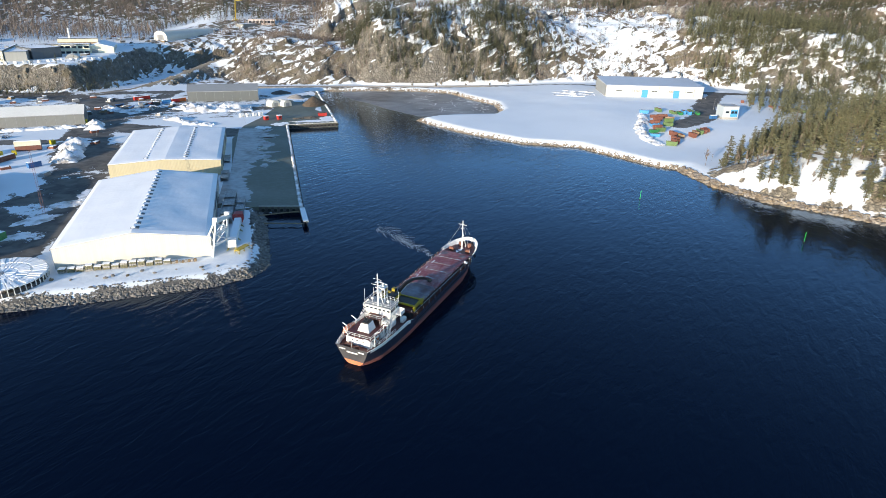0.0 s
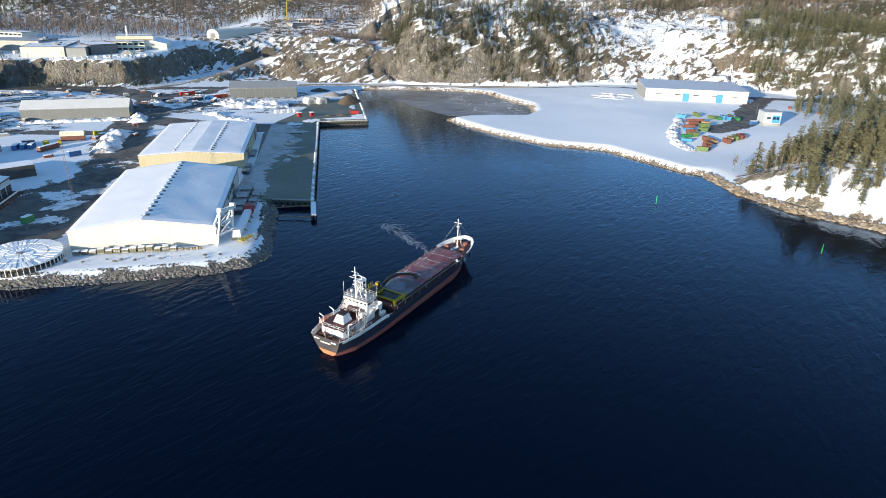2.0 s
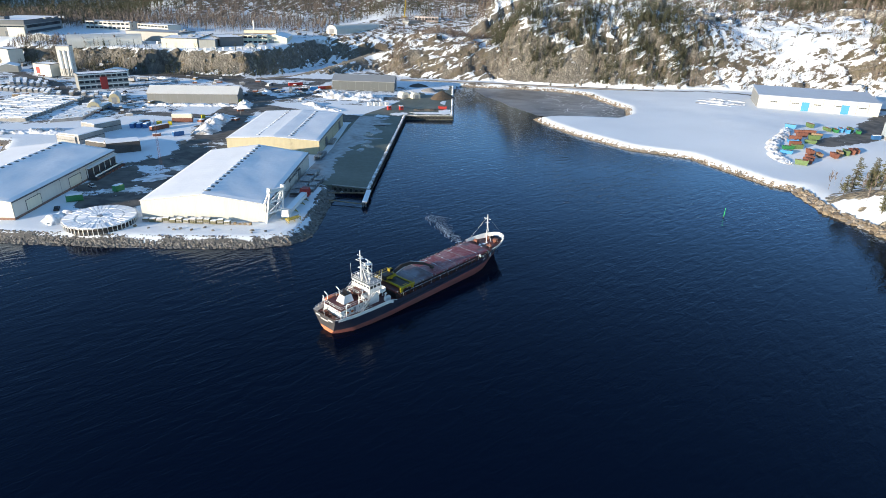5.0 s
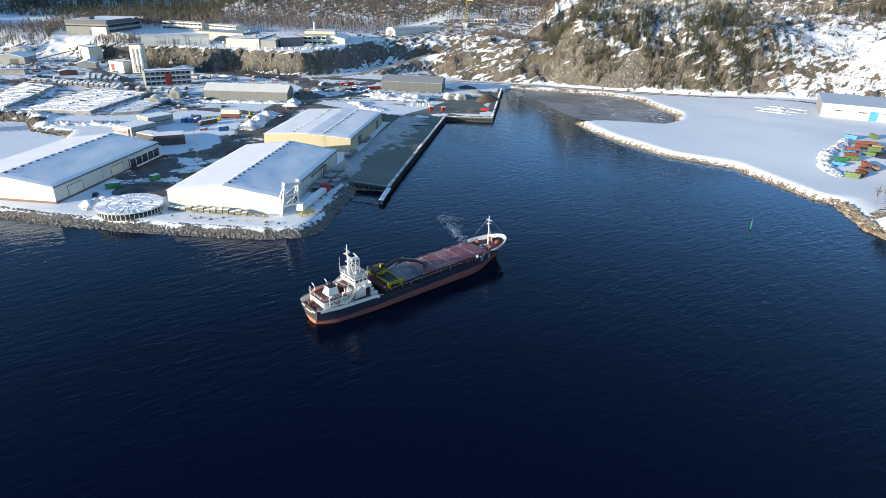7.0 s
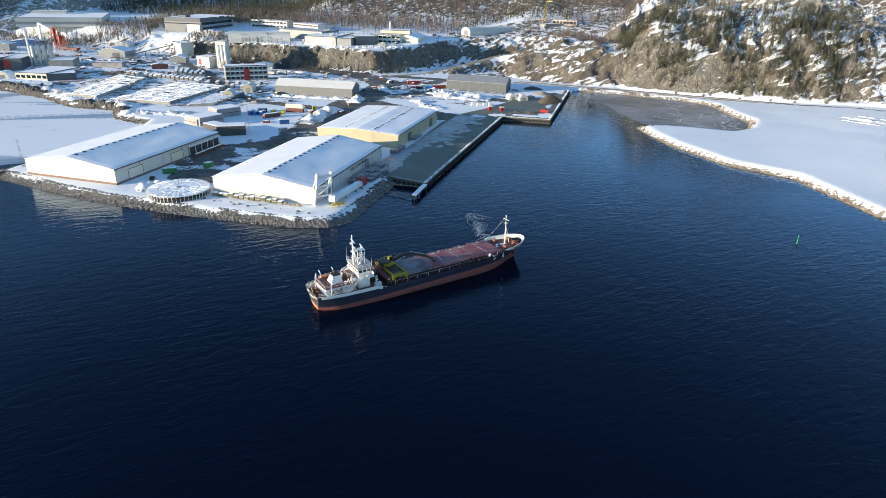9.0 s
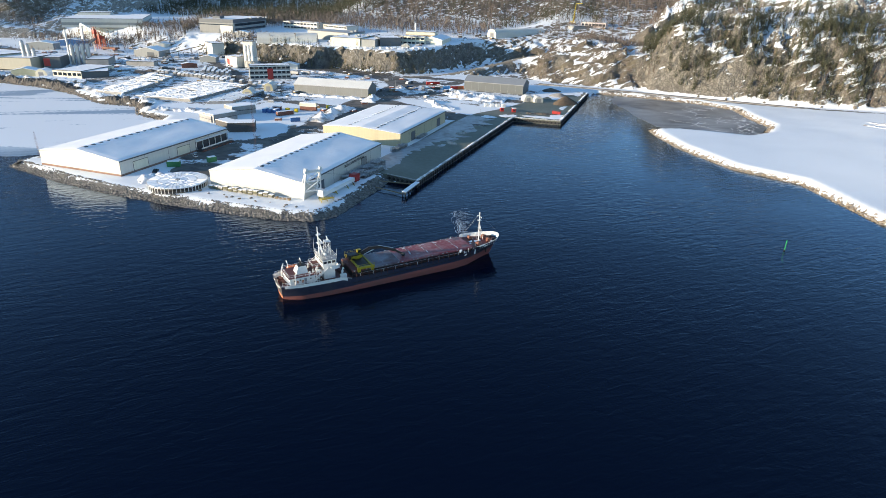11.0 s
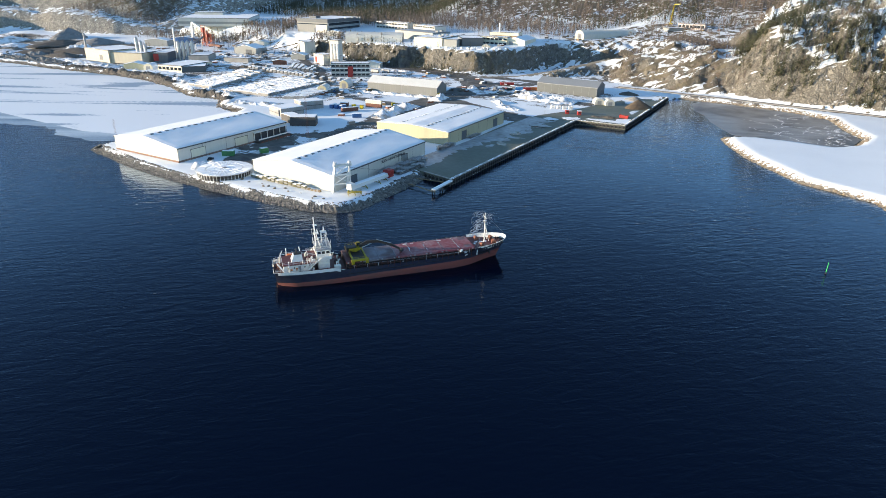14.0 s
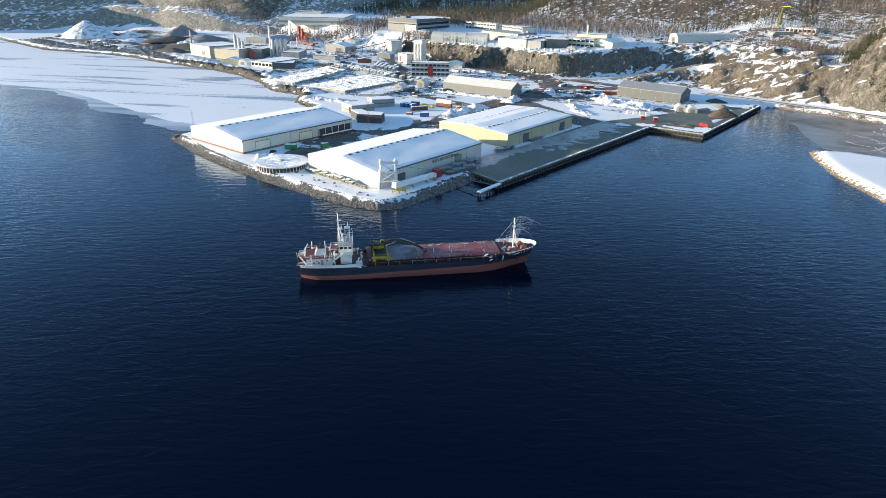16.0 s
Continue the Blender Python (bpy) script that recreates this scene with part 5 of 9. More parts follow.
        for k in range(11):
            x = 24.4 + 3.9 * k + rng.uniform(-.4, .4)
            p = hull_point(x, top(x), side)
            part("fender_post", MB().cyl((x, p[1] - side * 0.25, 4.2), (x, p[1] - side * 0.25, top(x) + rng.uniform(0.9, 1.3)), 0.07, 6), WHITE, ship, "white painted rail post")
        part("pipe_run", MB().cyl((24, side * 5.45, 5.2), (64, side * 5.45, 5.4), 0.09, 6), STEEL, ship)
    # after house, funnel
    part("after_house", MB().box(3.0, -3.6, 4.4, 10.8, 3.6, 6.9), WHITE, ship, "low white deckhouse", bevel=0.08)
    part("house_top", MB().box(2.6, -4.0, 6.9, 12.9, 4.0, 7.05), DECK_RED, ship)
    rail(ship, [(2.7, 4, 7.05), (2.7, -4, 7.05), (12.6, -4, 7.05)])
    rail(ship, [(2.7, 4, 7.05), (12.6, 4, 7.05)])
    for y in (-1.6, 0.2, 1.6):
        part("porthole", MB().cyl((3.02, y, 5.9), (2.95, y, 5.9), 0.22, 12), GLASS, ship)
    for x in (4.4, 6.2, 9.4):
        part("porthole", MB().cyl((x, -3.58, 5.9), (x, -3.66, 5.9), 0.22, 12), GLASS, ship)
    part("house_door", MB().box(7.4, -3.68, 4.5, 8.2, -3.55, 6.3), GREY, ship)
    part("lifebuoy", MB().cyl((5.3, -3.6, 5.4), (5.3, -3.75, 5.4), 0.4, 12), ORANGE, ship)
    part("lifebuoy", MB().cyl((6.9, -3.6, 5.4), (6.9, -3.75, 5.4), 0.4, 12), ORANGE, ship)
    fun = MB()
    fun.add([(5.6, -1.7, 7.05), (9.2, -1.7, 7.05), (9.2, 1.7, 7.05), (5.6, 1.7, 7.05), (6.4, -1.05, 9.1), (8.9, -1.05, 9.1), (8.9, 1.05, 9.1), (6.4, 1.05, 9.1)],
            [(3, 2, 1, 0), (4, 5, 6, 7), (0, 1, 5, 4), (1, 2, 6, 5), (2, 3, 7, 6), (3, 0, 4, 7)])
    funnel = part("funnel", fun, WHITE, ship, "white tapered funnel casing")
    part("funnel_top", MB().box(6.5, -0.95, 9.1, 8.8, 0.95, 9.5), BLACK, funnel)
    for y in (-0.4, 0.4):
        part("exhaust_pipe", MB().cyl((7.6, y, 9.4), (7.3, y, 10.7), 0.22, 10), BLACK, funnel)
    # boats and davits
    boat = MB()
    for k in range(7):
        t = k / 6
        half = 0.95 * math.sin(math.pi * (0.12 + 0.76 * t)) ** 0.6
        for a in range(8):
            ang = math.tau * a / 8
            boat.v.append((4.4 + 4.6 * t, 5.0 + half * math.cos(ang), 6.6 + 0.8 * half * math.sin(ang)))
    for k in range(6):
        for a in range(8):
            boat.f.append((k * 8 + a, k * 8 + (a + 1) % 8, (k + 1) * 8 + (a + 1) % 8, (k + 1) * 8 + a))
    boat.f += [tuple(range(8))[::-1], tuple(range(48, 56))]
    part("lifeboat", boat, ORANGE, ship, "orange lifeboat on its davits", smooth=True)
    for y, s in ((4.0, 1), (-4.0, -1)):
        for x in (4.6, 8.8):
            part("davit", MB().cyl((x, y, 4.4), (x, y + s * 0.2, 8.4), 0.12, 8).cyl((x, y + s * 0.2, 8.4), (x, y + s * 1.5, 9.0), 0.12, 8), WHITE, ship)
    hoop = MB()
    for x in (10.2, 11.0, 11.8):
        hoop.cyl((x, -4.6, 4.4), (x, -4.6, 7.8), 0.07, 6).cyl((x, -4.6, 7.8), (x, -3.2, 8.5), 0.07, 6).cyl((x, -3.2, 8.5), (x, -2.6, 7.1), 0.07, 6)
    part("pipe_hoops", hoop, WHITE, ship)
    part("liferaft", MB().cyl((11.4, -3.0, 7.6), (12.6, -3.0, 7.6), 0.42, 12), WHITE, ship)
    part("gangway", MB().beam((3.0, -4.9, 5.6), (1.2, -4.2, 8.0), 0.5, 0.3).beam((1.2, -4.2, 8.0), (1.0, -3.0, 8.2), 0.16), WHITE, ship)
    part("ensign_staff", MB().cyl((0.4, 0, 4.4), (-0.2, 0, 8.0), 0.05, 6), WHITE, ship)
    part("stores_box", MB().box(1.0, 1.2, 4.4, 2.4, 3.0, 5.3), RUST, ship)
    part("capstan", MB().cyl((1.6, -0.6, 4.4), (1.6, -0.6, 5.3), 0.5, 10), RUST, ship)
    part("provision_crane", MB().cyl((2.2, 2.4, 4.4), (2.2, 2.4, 7.6), 0.16, 8).cyl((2.2, 2.4, 7.5), (3.4, 4.6, 8.6), 0.12, 8), WHITE, ship)
    # bridge tower
    part("tower", MB().box(13.6, -3.4, 4.4, 17.2, 3.4, 8.6), WHITE, ship, "white bridge tower", bevel=0.06)
    bridge = part("wheelhouse", MB().box(13.2, -3.8, 8.6, 17.6, 3.8, 10.9), WHITE, ship, "white wheelhouse", bevel=0.08)
    for y in [-3.2 + 1.28 * k for k in range(6)]:
        part("window_pane", MB().box(17.55, y - 0.52, 9.7, 17.66, y + 0.52, 10.5).box(13.14, y - 0.4, 9.9, 13.25, y + 0.4, 10.4), GLASS, bridge)
    for s in (-1, 1):
        for x in (14.0, 15.3, 16.7):
            part("window_pane", MB().box(x - 0.5, s * 3.8 - 0.05, 9.7, x + 0.5, s * 3.8 + 0.05, 10.5), GLASS, bridge)
        part("bridge_wing", MB().box(15.4, min(s * 3.8, s * 5.8), 8.5, 17.5, max(s * 3.8, s * 5.8), 8.7).box(15.2, s * 5.8 - 0.06, 8.7, 17.4, s * 5.8 + 0.06, 9.6)
             .box(17.4, min(s * 3.8, s * 5.8), 8.7, 17.52, max(s * 3.8, s * 5.8), 9.8), WHITE, bridge)
        part("wing_strut", MB().beam((16.5, s * 3.4, 6.6), (16.5, s * 5.4, 8.5), 0.18), WHITE, bridge)
        ladder(ship, (9.2, s * 4.5, 4.5), (14.6, s * 4.4, 8.7), 0.9)
    part("monkey_deck", MB().box(13.0, -4.0, 10.9, 17.8, 4.0, 11.05), GREY, bridge)
    rail(ship, [(13.1, -3.9, 11.0), (17.7, -3.9, 11.0), (17.7, 3.9, 11.0), (13.1, 3.9, 11.0), (13.1, -3.9, 11.0)], 1.1, 1.3)
    mast = part("signal_mast", MB().cyl((13.6, 0, 11.1), (13.3, 0, 20.6), 0.24, 10, 0.12).cyl((14.8, -0.9, 11.1), (13.5, 0, 16.5), 0.12, 8).cyl((14.8, 0.9, 11.1), (13.5, 0, 16.5), 0.12, 8), WHITE, ship, "white signal mast")
    part("yard_arm", MB().cyl((13.4, -2.0, 17.2), (13.4, 2.0, 17.2), 0.07, 6).cyl((13.4, -1.2, 18.9), (13.4, 1.2, 18.9), 0.06, 6), WHITE, mast)
    part("mast_platform", MB().box(13.0, -0.8, 15.2, 14.6, 0.8, 15.3).box(13.0, -0.6, 18.0, 14.2, 0.6, 18.08), WHITE, mast)
    part("radar_scanner", MB().box(14.2, -1.3, 15.75, 14.45, 1.3, 15.95).cyl((14.3, 0, 15.3), (14.3, 0, 15.8), 0.2, 8), WHITE, mast)
    radar = part("radar_tower", MB(), WHITE, ship)
    lattice_ = MB()
    for x, y in ((15.4, -0.9), (16.8, -0.9), (16.8, 0.9), (15.4, 0.9)):
        lattice_.beam((x, y, 11.1), (x, y, 15.6), 0.12)
    for z in (12.5, 14.0, 15.5):
        lattice_.beam((15.4, -0.9, z), (16.8, -0.9, z), 0.08).beam((15.4, 0.9, z), (16.8, 0.9, z), 0.08).beam((15.4, -0.9, z), (15.4, 0.9, z), 0.08).beam((16.8, -0.9, z), (16.8, 0.9, z), 0.08)
    lattice_.beam((15.4, -0.9, 11.2), (16.8, -0.9, 14.0), 0.07).beam((15.4, 0.9, 11.2), (16.8, 0.9, 14.0), 0.07).box(15.2, -1.1, 15.5, 17.0, 1.1, 15.6)
    radar.data = mesh_of("radar_tower", lattice_, WHITE)
    part("radar_scanner", MB().beam((16.1, -1.4, 16.4), (16.4, 1.4, 16.6), 0.25, 0.2).cyl((16.2, 0, 15.6), (16.2, 0, 16.4), 0.18, 8), WHITE, radar)
    for x, y, z in ((17.7, -3.9, 14.2), (17.7, 3.9, 13.6), (13.1, -3.9, 14.6), (13.1, 3.9, 15.4)):
        part("whip_aerial", MB().cyl((x, y, 11.1), (x, y, z), 0.035, 5), WHITE, ship)
    for y in (-2.4, 2.4):
        part("dome_aerial", MB().cyl((14.6, y, 11.1), (14.6, y, 12.0), 0.06, 6).lump((14.6, y, 12.3), 0.45, 0.45, 0.45, random.Random(1), 0.02), WHITE, ship)
    part("red_locker", MB().box(11.6, 0.6, 7.05, 12.6, 2.2, 8.3), RUST, ship)
    for x, y, h in ((11.6, -2.2, 8.2), (12.2, 2.6, 8.4), (19.2, -3.8, 6.2), (19.2, 3.8, 6.2), (10.2, 1.6, 8.0), (20.2, -1.5, 5.9), (20.2, 1.5, 5.9)):
        part("vent_cowl", MB().cyl((x, y, 4.4), (x, y, h), 0.22, 8).cyl((x - 0.1, y, h), (x + 0.45, y, h + 0.25), 0.32, 8), WHITE, ship)
    part("deck_winch", MB().cyl((19.6, -0.9, 5.0), (19.6, 0.9, 5.0), 0.45, 10).box(19.2, -1.2, 4.4, 20.0, -0.95, 5.3).box(19.2, 0.95, 4.4, 20.0, 1.2, 5.3), FRAME_RED, ship)
    part("white_locker", MB().box(18.4, -4.9, 4.4, 20.4, -3.9, 5.6), WHITE, ship, bevel=0.05)
    rail(ship, [(0.5, -4.5, 5.45), (6, -5.75, 5.45), (12, -6.1, 5.45)], 0.9, 1.4)
    rail(ship, [(0.5, 4.5, 5.45), (6, 5.75, 5.45), (12, 6.1, 5.45)], 0.9, 1.4)
    rail(ship, [(13.4, -2.2, 8.6), (10.6, -2.2, 8.6), (10.6, 2.2, 8.6), (13.4, 2.2, 8.6)], 1.0, 1.0)
    part("tower_landing", MB().box(10.5, -2.3, 8.45, 13.6, 2.3, 8.6), DECK_RED, ship)
    for x, y in ((10.7, -2.1), (10.7, 2.1)):
        part("landing_post", MB().cyl((x, y, 7.05), (x, y, 8.45), 0.08, 6), WHITE, ship)
    for (x0, y0, z0), (x1, y1, z1) in (((71.0, 0, 15.6), (66.6, -4.9, 6.3)), ((71.0, 0, 15.6), (66.6, 4.9, 6.3)), ((71.0, 0, 15.6), (78.2, 0, 8.4))):
        part("stay_wire", MB().cyl((x0, y0, z0), (x1, y1, z1), 0.03, 5), GREY, ship)
    # travelling excavator
    gantry = part("gantry", MB().beam((24.2, -5.4, 7.0), (24.2, 5.4, 7.0), 0.5, 0.5).beam((28.6, -5.4, 7.0), (28.6, 5.4, 7.0), 0.5, 0.5), CRANE_YELLOW, ship, "yellow travelling gantry over the hatch")
    for s in (-1, 1):
        part("side_box", MB().box(23.6, s * 5.5 - 0.3, 6.6, 29.3, s * 5.5 + 0.3, 7.2), CRANE_YELLOW, gantry)
        for x in (24.2, 28.7):
            part("wheel_leg", MB().box(x - 0.45, s * 5.35 - 0.3, 5.6, x + 0.45, s * 5.35 + 0.3, 6.7), CRANE_YELLOW, gantry)
    part("gantry_floor", MB().box(24.5, -4.9, 6.85, 28.3, 4.9, 7.0), BLACK, gantry)
    for s in (-1, 1):
        rail(gantry, [(23.7, s * 5.95, 7.2), (29.2, s * 5.95, 7.2)], 0.95, 1.1, CRANE_YELLOW, 2, "gantry_rail")
    digger = part("excavator_body", MB().box(24.0, 0.7, 7.4, 27.8, 3.2, 8.3).cyl((26.2, 1.9, 6.95), (26.2, 1.9, 7.45), 1.2, 16), CRANE_YELLOW, ship, "yellow and black excavator", bevel=0.1)
    part("counterweight", MB().box(23.4, 0.8, 7.4, 24.1, 3.1, 8.7), BLACK, digger)
    part("engine_cover", MB().box(24.2, 0.8, 8.3, 26.6, 3.1, 8.7), BLACK, digger)
    cab = part("cab", MB().box(26.8, 2.3, 8.2, 28.1, 3.4, 9.5), CRANE_YELLOW, digger, bevel=0.08)
    part("cab_glass", MB().box(28.06, 2.45, 8.5, 28.15, 3.3, 9.35).box(26.95, 3.36, 8.5, 27.95, 3.45, 9.35).box(26.95, 2.24, 8.5, 27.95, 2.34, 9.35), GLASS, cab)
    arm = [(27.6, 1.4, 8.7), (30.2, 0.6, 10.3), (33.5, -0.2, 10.4), (38.2, -1.4, 8.9), (40.3, -1.9, 7.6)]
    for (a, b), w in zip(zip(arm, arm[1:]), (0.75, 0.7, 0.6, 0.5)):
        part("boom", MB().beam(a, b, w * 0.8, w * 1.3), BLACK, digger, "black excavator boom")
    part("ram", MB().cyl((28.4, 1.1, 8.2), (31.8, 0.2, 9.9), 0.12, 8).cyl((33.0, -0.1, 11.0), (37.6, -1.3, 9.7), 0.1, 8), STEEL, digger)
    part("grab", MB().lump((40.8, -2.0, 7.2), 0.9, 0.9, 0.7, random.Random(2), 0.1), BLACK, digger)
    # forecastle gear
    fm = part("foremast", MB().cyl((71.0, 0, 5.7), (71.0, 0, 15.9), 0.21, 10, 0.11).cyl((72.3, -0.9, 6.2), (71.1, 0, 12.5), 0.08, 8).cyl((72.3, 0.9, 6.2), (71.1, 0, 12.5), 0.08, 8), WHITE, ship, "white foremast with stays")
    part("cross_tree", MB().cyl((71.0, -1.5, 14.8), (71.0, 1.5, 14.8), 0.09, 6).box(70.5, -0.5, 13.4, 71.6, 0.5, 13.5), WHITE, fm)
    part("mast_lamp", MB().cyl((71.0, 0, 15.9), (71.0, 0, 16.3), 0.14, 8), WHITE, fm)
    for s in (-1, 1):
        part("windlass", MB().cyl((74.0, s * 0.9, 6.4), (74.0, s * 2.3, 6.4), 0.65, 12).box(73.2, s * 1.6 - 0.3, 5.7, 74.8, s * 1.6 + 0.3, 6.8), RUST, ship, "dark red anchor windlass")
        part("bollard", MB().cyl((76.0, s * 1.6, 5.7), (76.0, s * 1.6, 6.4), 0.22, 8).cyl((76.7, s * 1.3, 5.7), (76.7, s * 1.3, 6.4), 0.22, 8), BLACK, ship)
        part("mooring_drum", MB().cyl((69.0, s * 2.4, 6.3), (69.0, s * 3.8, 6.3), 0.55, 12).box(68.4, s * 2.3 - 0.15, 5.7, 69.6, s * 2.3 + 0.15, 6.6), RUST, ship)
        part("paint_smear", MB().beam((61.6, s * 6.36, 4.3), (62.5, s * 6.30, 4.75), 0.05, 0.35), WHITE, ship)
        part("anchor", MB().beam((70.8, s * 5.05, 4.6), (71.2, s * 4.75, 3.4), 0.3, 0.6), BLACK, ship)
    return ship


build_ship()

# wash pushed out by the bow thruster
wash = MB()
rng = random.Random(8)
for k in range(30):
    t = k / 29
    cx, cy = 38.0 - 13 * t + rng.uniform(-.6, .6), 199 + 29 * t + rng.uniform(-.6, .6)
    for j in range(3):
        r, a0, sweep = 0.9 + 2.6 * t + 1.1 * j * (0.3 + t) + rng.uniform(-.3, .3), math.radians(110 + rng.uniform(-55, 30)), rng.uniform(0.9, 2.3)
        n = 9
        w = rng.uniform(0.03, 0.10) * (1.25 - 0.7 * t)
        vs = []
        for i in range(n):
            a = a0 + sweep * i / (n - 1)
            rr = r * (1 + 0.10 * noise.noise(Vector((math.cos(a) * 2, math.sin(a) * 2, k * 1.7 + j))))
            thick = w * math.sin(math.pi * (i + 0.3) / (n - 0.4))
            for q in (rr - thick, rr + thick):
                vs.append((cx + q * math.cos(a), cy + q * math.sin(a), 0.04))
        wash.add(vs, [(2 * i, 2 * i + 1, 2 * i + 3, 2 * i + 2) for i in range(n - 1)])
solo("bow_wash", wash, FOAM, "thin streaks of foam on the water beside the bow", "foam", kind="stuff")

for x, y in ((144.5, 252.5), (185.4, 194.8)):
    mk = thing("channel_marker", "slender bright green channel marker standing in the water", "marker", at(x, y, 0), "channel markers")
    part("pole", MB().cyl((0, 0, -2), (0, 0, 4.2), 0.10, 8, 0.07), BRIGHT_GREEN, mk)
    part("base", MB().cyl((0, 0, -1), (0, 0, 0.5), 0.3, 10), BLACK, mk)


# ---- far and middle buildings: p and q are the near base corners, the block goes back from them ----
def frame_of(p, q):
    w = math.hypot(q[0] - p[0], q[1] - p[1])
    return w, math.degrees(math.atan2(q[1] - p[1], q[0] - p[0]))


def block(name, label, p, q, depth, high, wall, category="building", top_snow=True, rows=0, cols=0, base_z=None, bands=None, pitched=0.0, parapet=True, doors=(), trim=TRIM, group="", side_cols=0):
    """A box-shaped building with windows let into its front, an optional low pitch, and snow on its roof.
    rows, cols: windows; bands: (z0, z1, material) strips; doors: (x, width, height, material)."""
    w, turn = frame_of(p, q)
    z = base_z if base_z is not None else min(height(*p), height(*q))
    top = thing(name, label, category, at(p[0], p[1], z, turn), group)
    if pitched:
        body = MB().across([(0, -2), (w, -2), (w, high), (w / 2, high + pitched), (0, high)], 0, depth)
    else:
        body = MB().box(0, 0, -2, w, depth, high)
    part("wall", body, wall, top)
    if pitched:
        for s in (0, 1):
            e, m = (-0.3, w / 2) if s == 0 else (w + 0.3, w / 2)
            prof = [(e, high - 0.1), (m, high + pitched + 0.03), (m, high + pitched + 0.4), (e, high + 0.18)]
            part("roof", MB().across(prof if s == 0 else prof[::-1], -0.3, depth + 0.3), SNOW if top_snow else GREY_ROOF, top, "snow-covered roof slope" if top_snow else "")
    else:
        if parapet:
            part("roof_edge", MB().box(-0.15, -0.15, high, w + 0.15, 0.15, high + 0.5).box(-0.15, depth - 0.15, high, w + 0.15, depth + 0.15, high + 0.5)
                 .box(-0.15, 0.15, high, 0.15, depth - 0.15, high + 0.5).box(w - 0.15, 0.15, high, w + 0.15, depth - 0.15, high + 0.5), trim, top)
        part("roof", MB().box(0.15, 0.15, high, w - 0.15, depth - 0.15, high + 0.35), SNOW if top_snow else GREY_ROOF, top, "flat roof under snow" if top_snow else "")
    for r in range(rows):
        fh = high / rows
        for k in range(cols):
            x, zz = w * (k + 0.5) / cols, fh * (r + 0.55)
            pane = part("window", MB().box(x - w / cols * 0.38, -0.06, zz - fh * 0.2, x + w / cols * 0.38, 0.05, zz + fh * 0.2), GLASS, top)
            part("sill", MB().box(x - w / cols * 0.4, -0.12, zz - fh * 0.2 - 0.12, x + w / cols * 0.4, 0.03, zz - fh * 0.2), trim, pane)
        for k in range(side_cols):
            y, zz = depth * (k + 0.5) / side_cols, fh * (r + 0.55)
            part("window", MB().box(w - 0.05, y - depth / side_cols * 0.36, zz - fh * 0.2, w + 0.06, y + depth / side_cols * 0.36, zz + fh * 0.2), GLASS, top)
    for z0, z1, mat in bands or ():
        part("wall_band", MB().box(-0.05, -0.05, z0, w + 0.05, 0.02, z1).box(w - 0.02, 0.02, z0, w + 0.05, depth + 0.05, z1), mat, top)
    for x, dw, dh, mat in doors:
        part("door", MB().box(x - dw / 2, -0.12, 0.05, x + dw / 2, 0.04, dh), mat, top)
    return top


def arch_hall(name, label, p, q, depth, high, skin, front, category="tent hall", base_z=None, n=14, rings=8):
    """A barrel-roofed hall; its arched front stands on the line from p to q."""
    w, turn = frame_of(p, q)
    z = base_z if base_z is not None else min(height(*p), height(*q))
    top = thing(name, label, category, at(p[0], p[1], z, turn))
    side = high * 0.35
    arc = [(w / 2 - w / 2 * math.cos(math.pi * k / n), side + (high - side) * math.sin(math.pi * k / n)) for k in range(n + 1)]
    prof = [(0, -1.5)] + arc + [(w, -1.5)]
    m = len(prof)
    sk = MB()
    for y in (0.02, depth):
        sk.v += [(x, y, zz) for x, zz in prof]
    sk.f += [(i, m + i, m + i + 1, i + 1) for i in range(m - 1)]
    part("skin", sk, skin, top, smooth=True)
    for y in (0.0, depth):
        part("end_wall", MB().across(prof, y - 0.1, y + 0.1), front, top)
    for k in range(rings):
        y = depth * (k + 0.5) / rings
        rib = MB()
        for a, b in zip(arc, arc[1:]):
            rib.beam((a[0], y, a[1] + 0.03), (b[0], y, b[1] + 0.03), 0.18, 0.08)
        part("rib", rib, skin, top)
    part("gate", MB().box(w * 0.28, -0.16, 0.05, w * 0.72, -0.08, high * 0.6), GREY, top)
    return top


def silo(name, label, x, y, r, high, mat, base_z=None, cone=1.5, legs=0.0):
    z = base_z if base_z is not None else height(x, y)
    top = thing(name, label, "silo", at(x, y, z))
    part("shell", MB().cyl((0, 0, legs - (0 if legs else 1)), (0, 0, high), r, 18).cyl((0, 0, high), (0, 0, high + cone), r, 18, r * 0.25), mat, top, smooth=False)
    for k in range(3):
        part("hoop", MB().cyl((0, 0, legs + (high - legs) * (k + 1) / 4), (0, 0, legs + (high - legs) * (k + 1) / 4 + 0.2), r + 0.05, 18), mat, top)
    if legs:
        for a in range(4):
            c, s = r * 0.8 * math.cos(a * math.pi / 2 + 0.8), r * 0.8 * math.sin(a * math.pi / 2 + 0.8)
            part("leg", MB().beam((c, s, -1), (c, s, legs + 0.3), 0.35), GREY, top)
    part("ladder", MB().beam((r + 0.15, -0.25, 0.2), (r + 0.15, -0.25, high), 0.08).beam((r + 0.15, 0.25, 0.2), (r + 0.15, 0.25, high), 0.08), GREY, top)
    return top


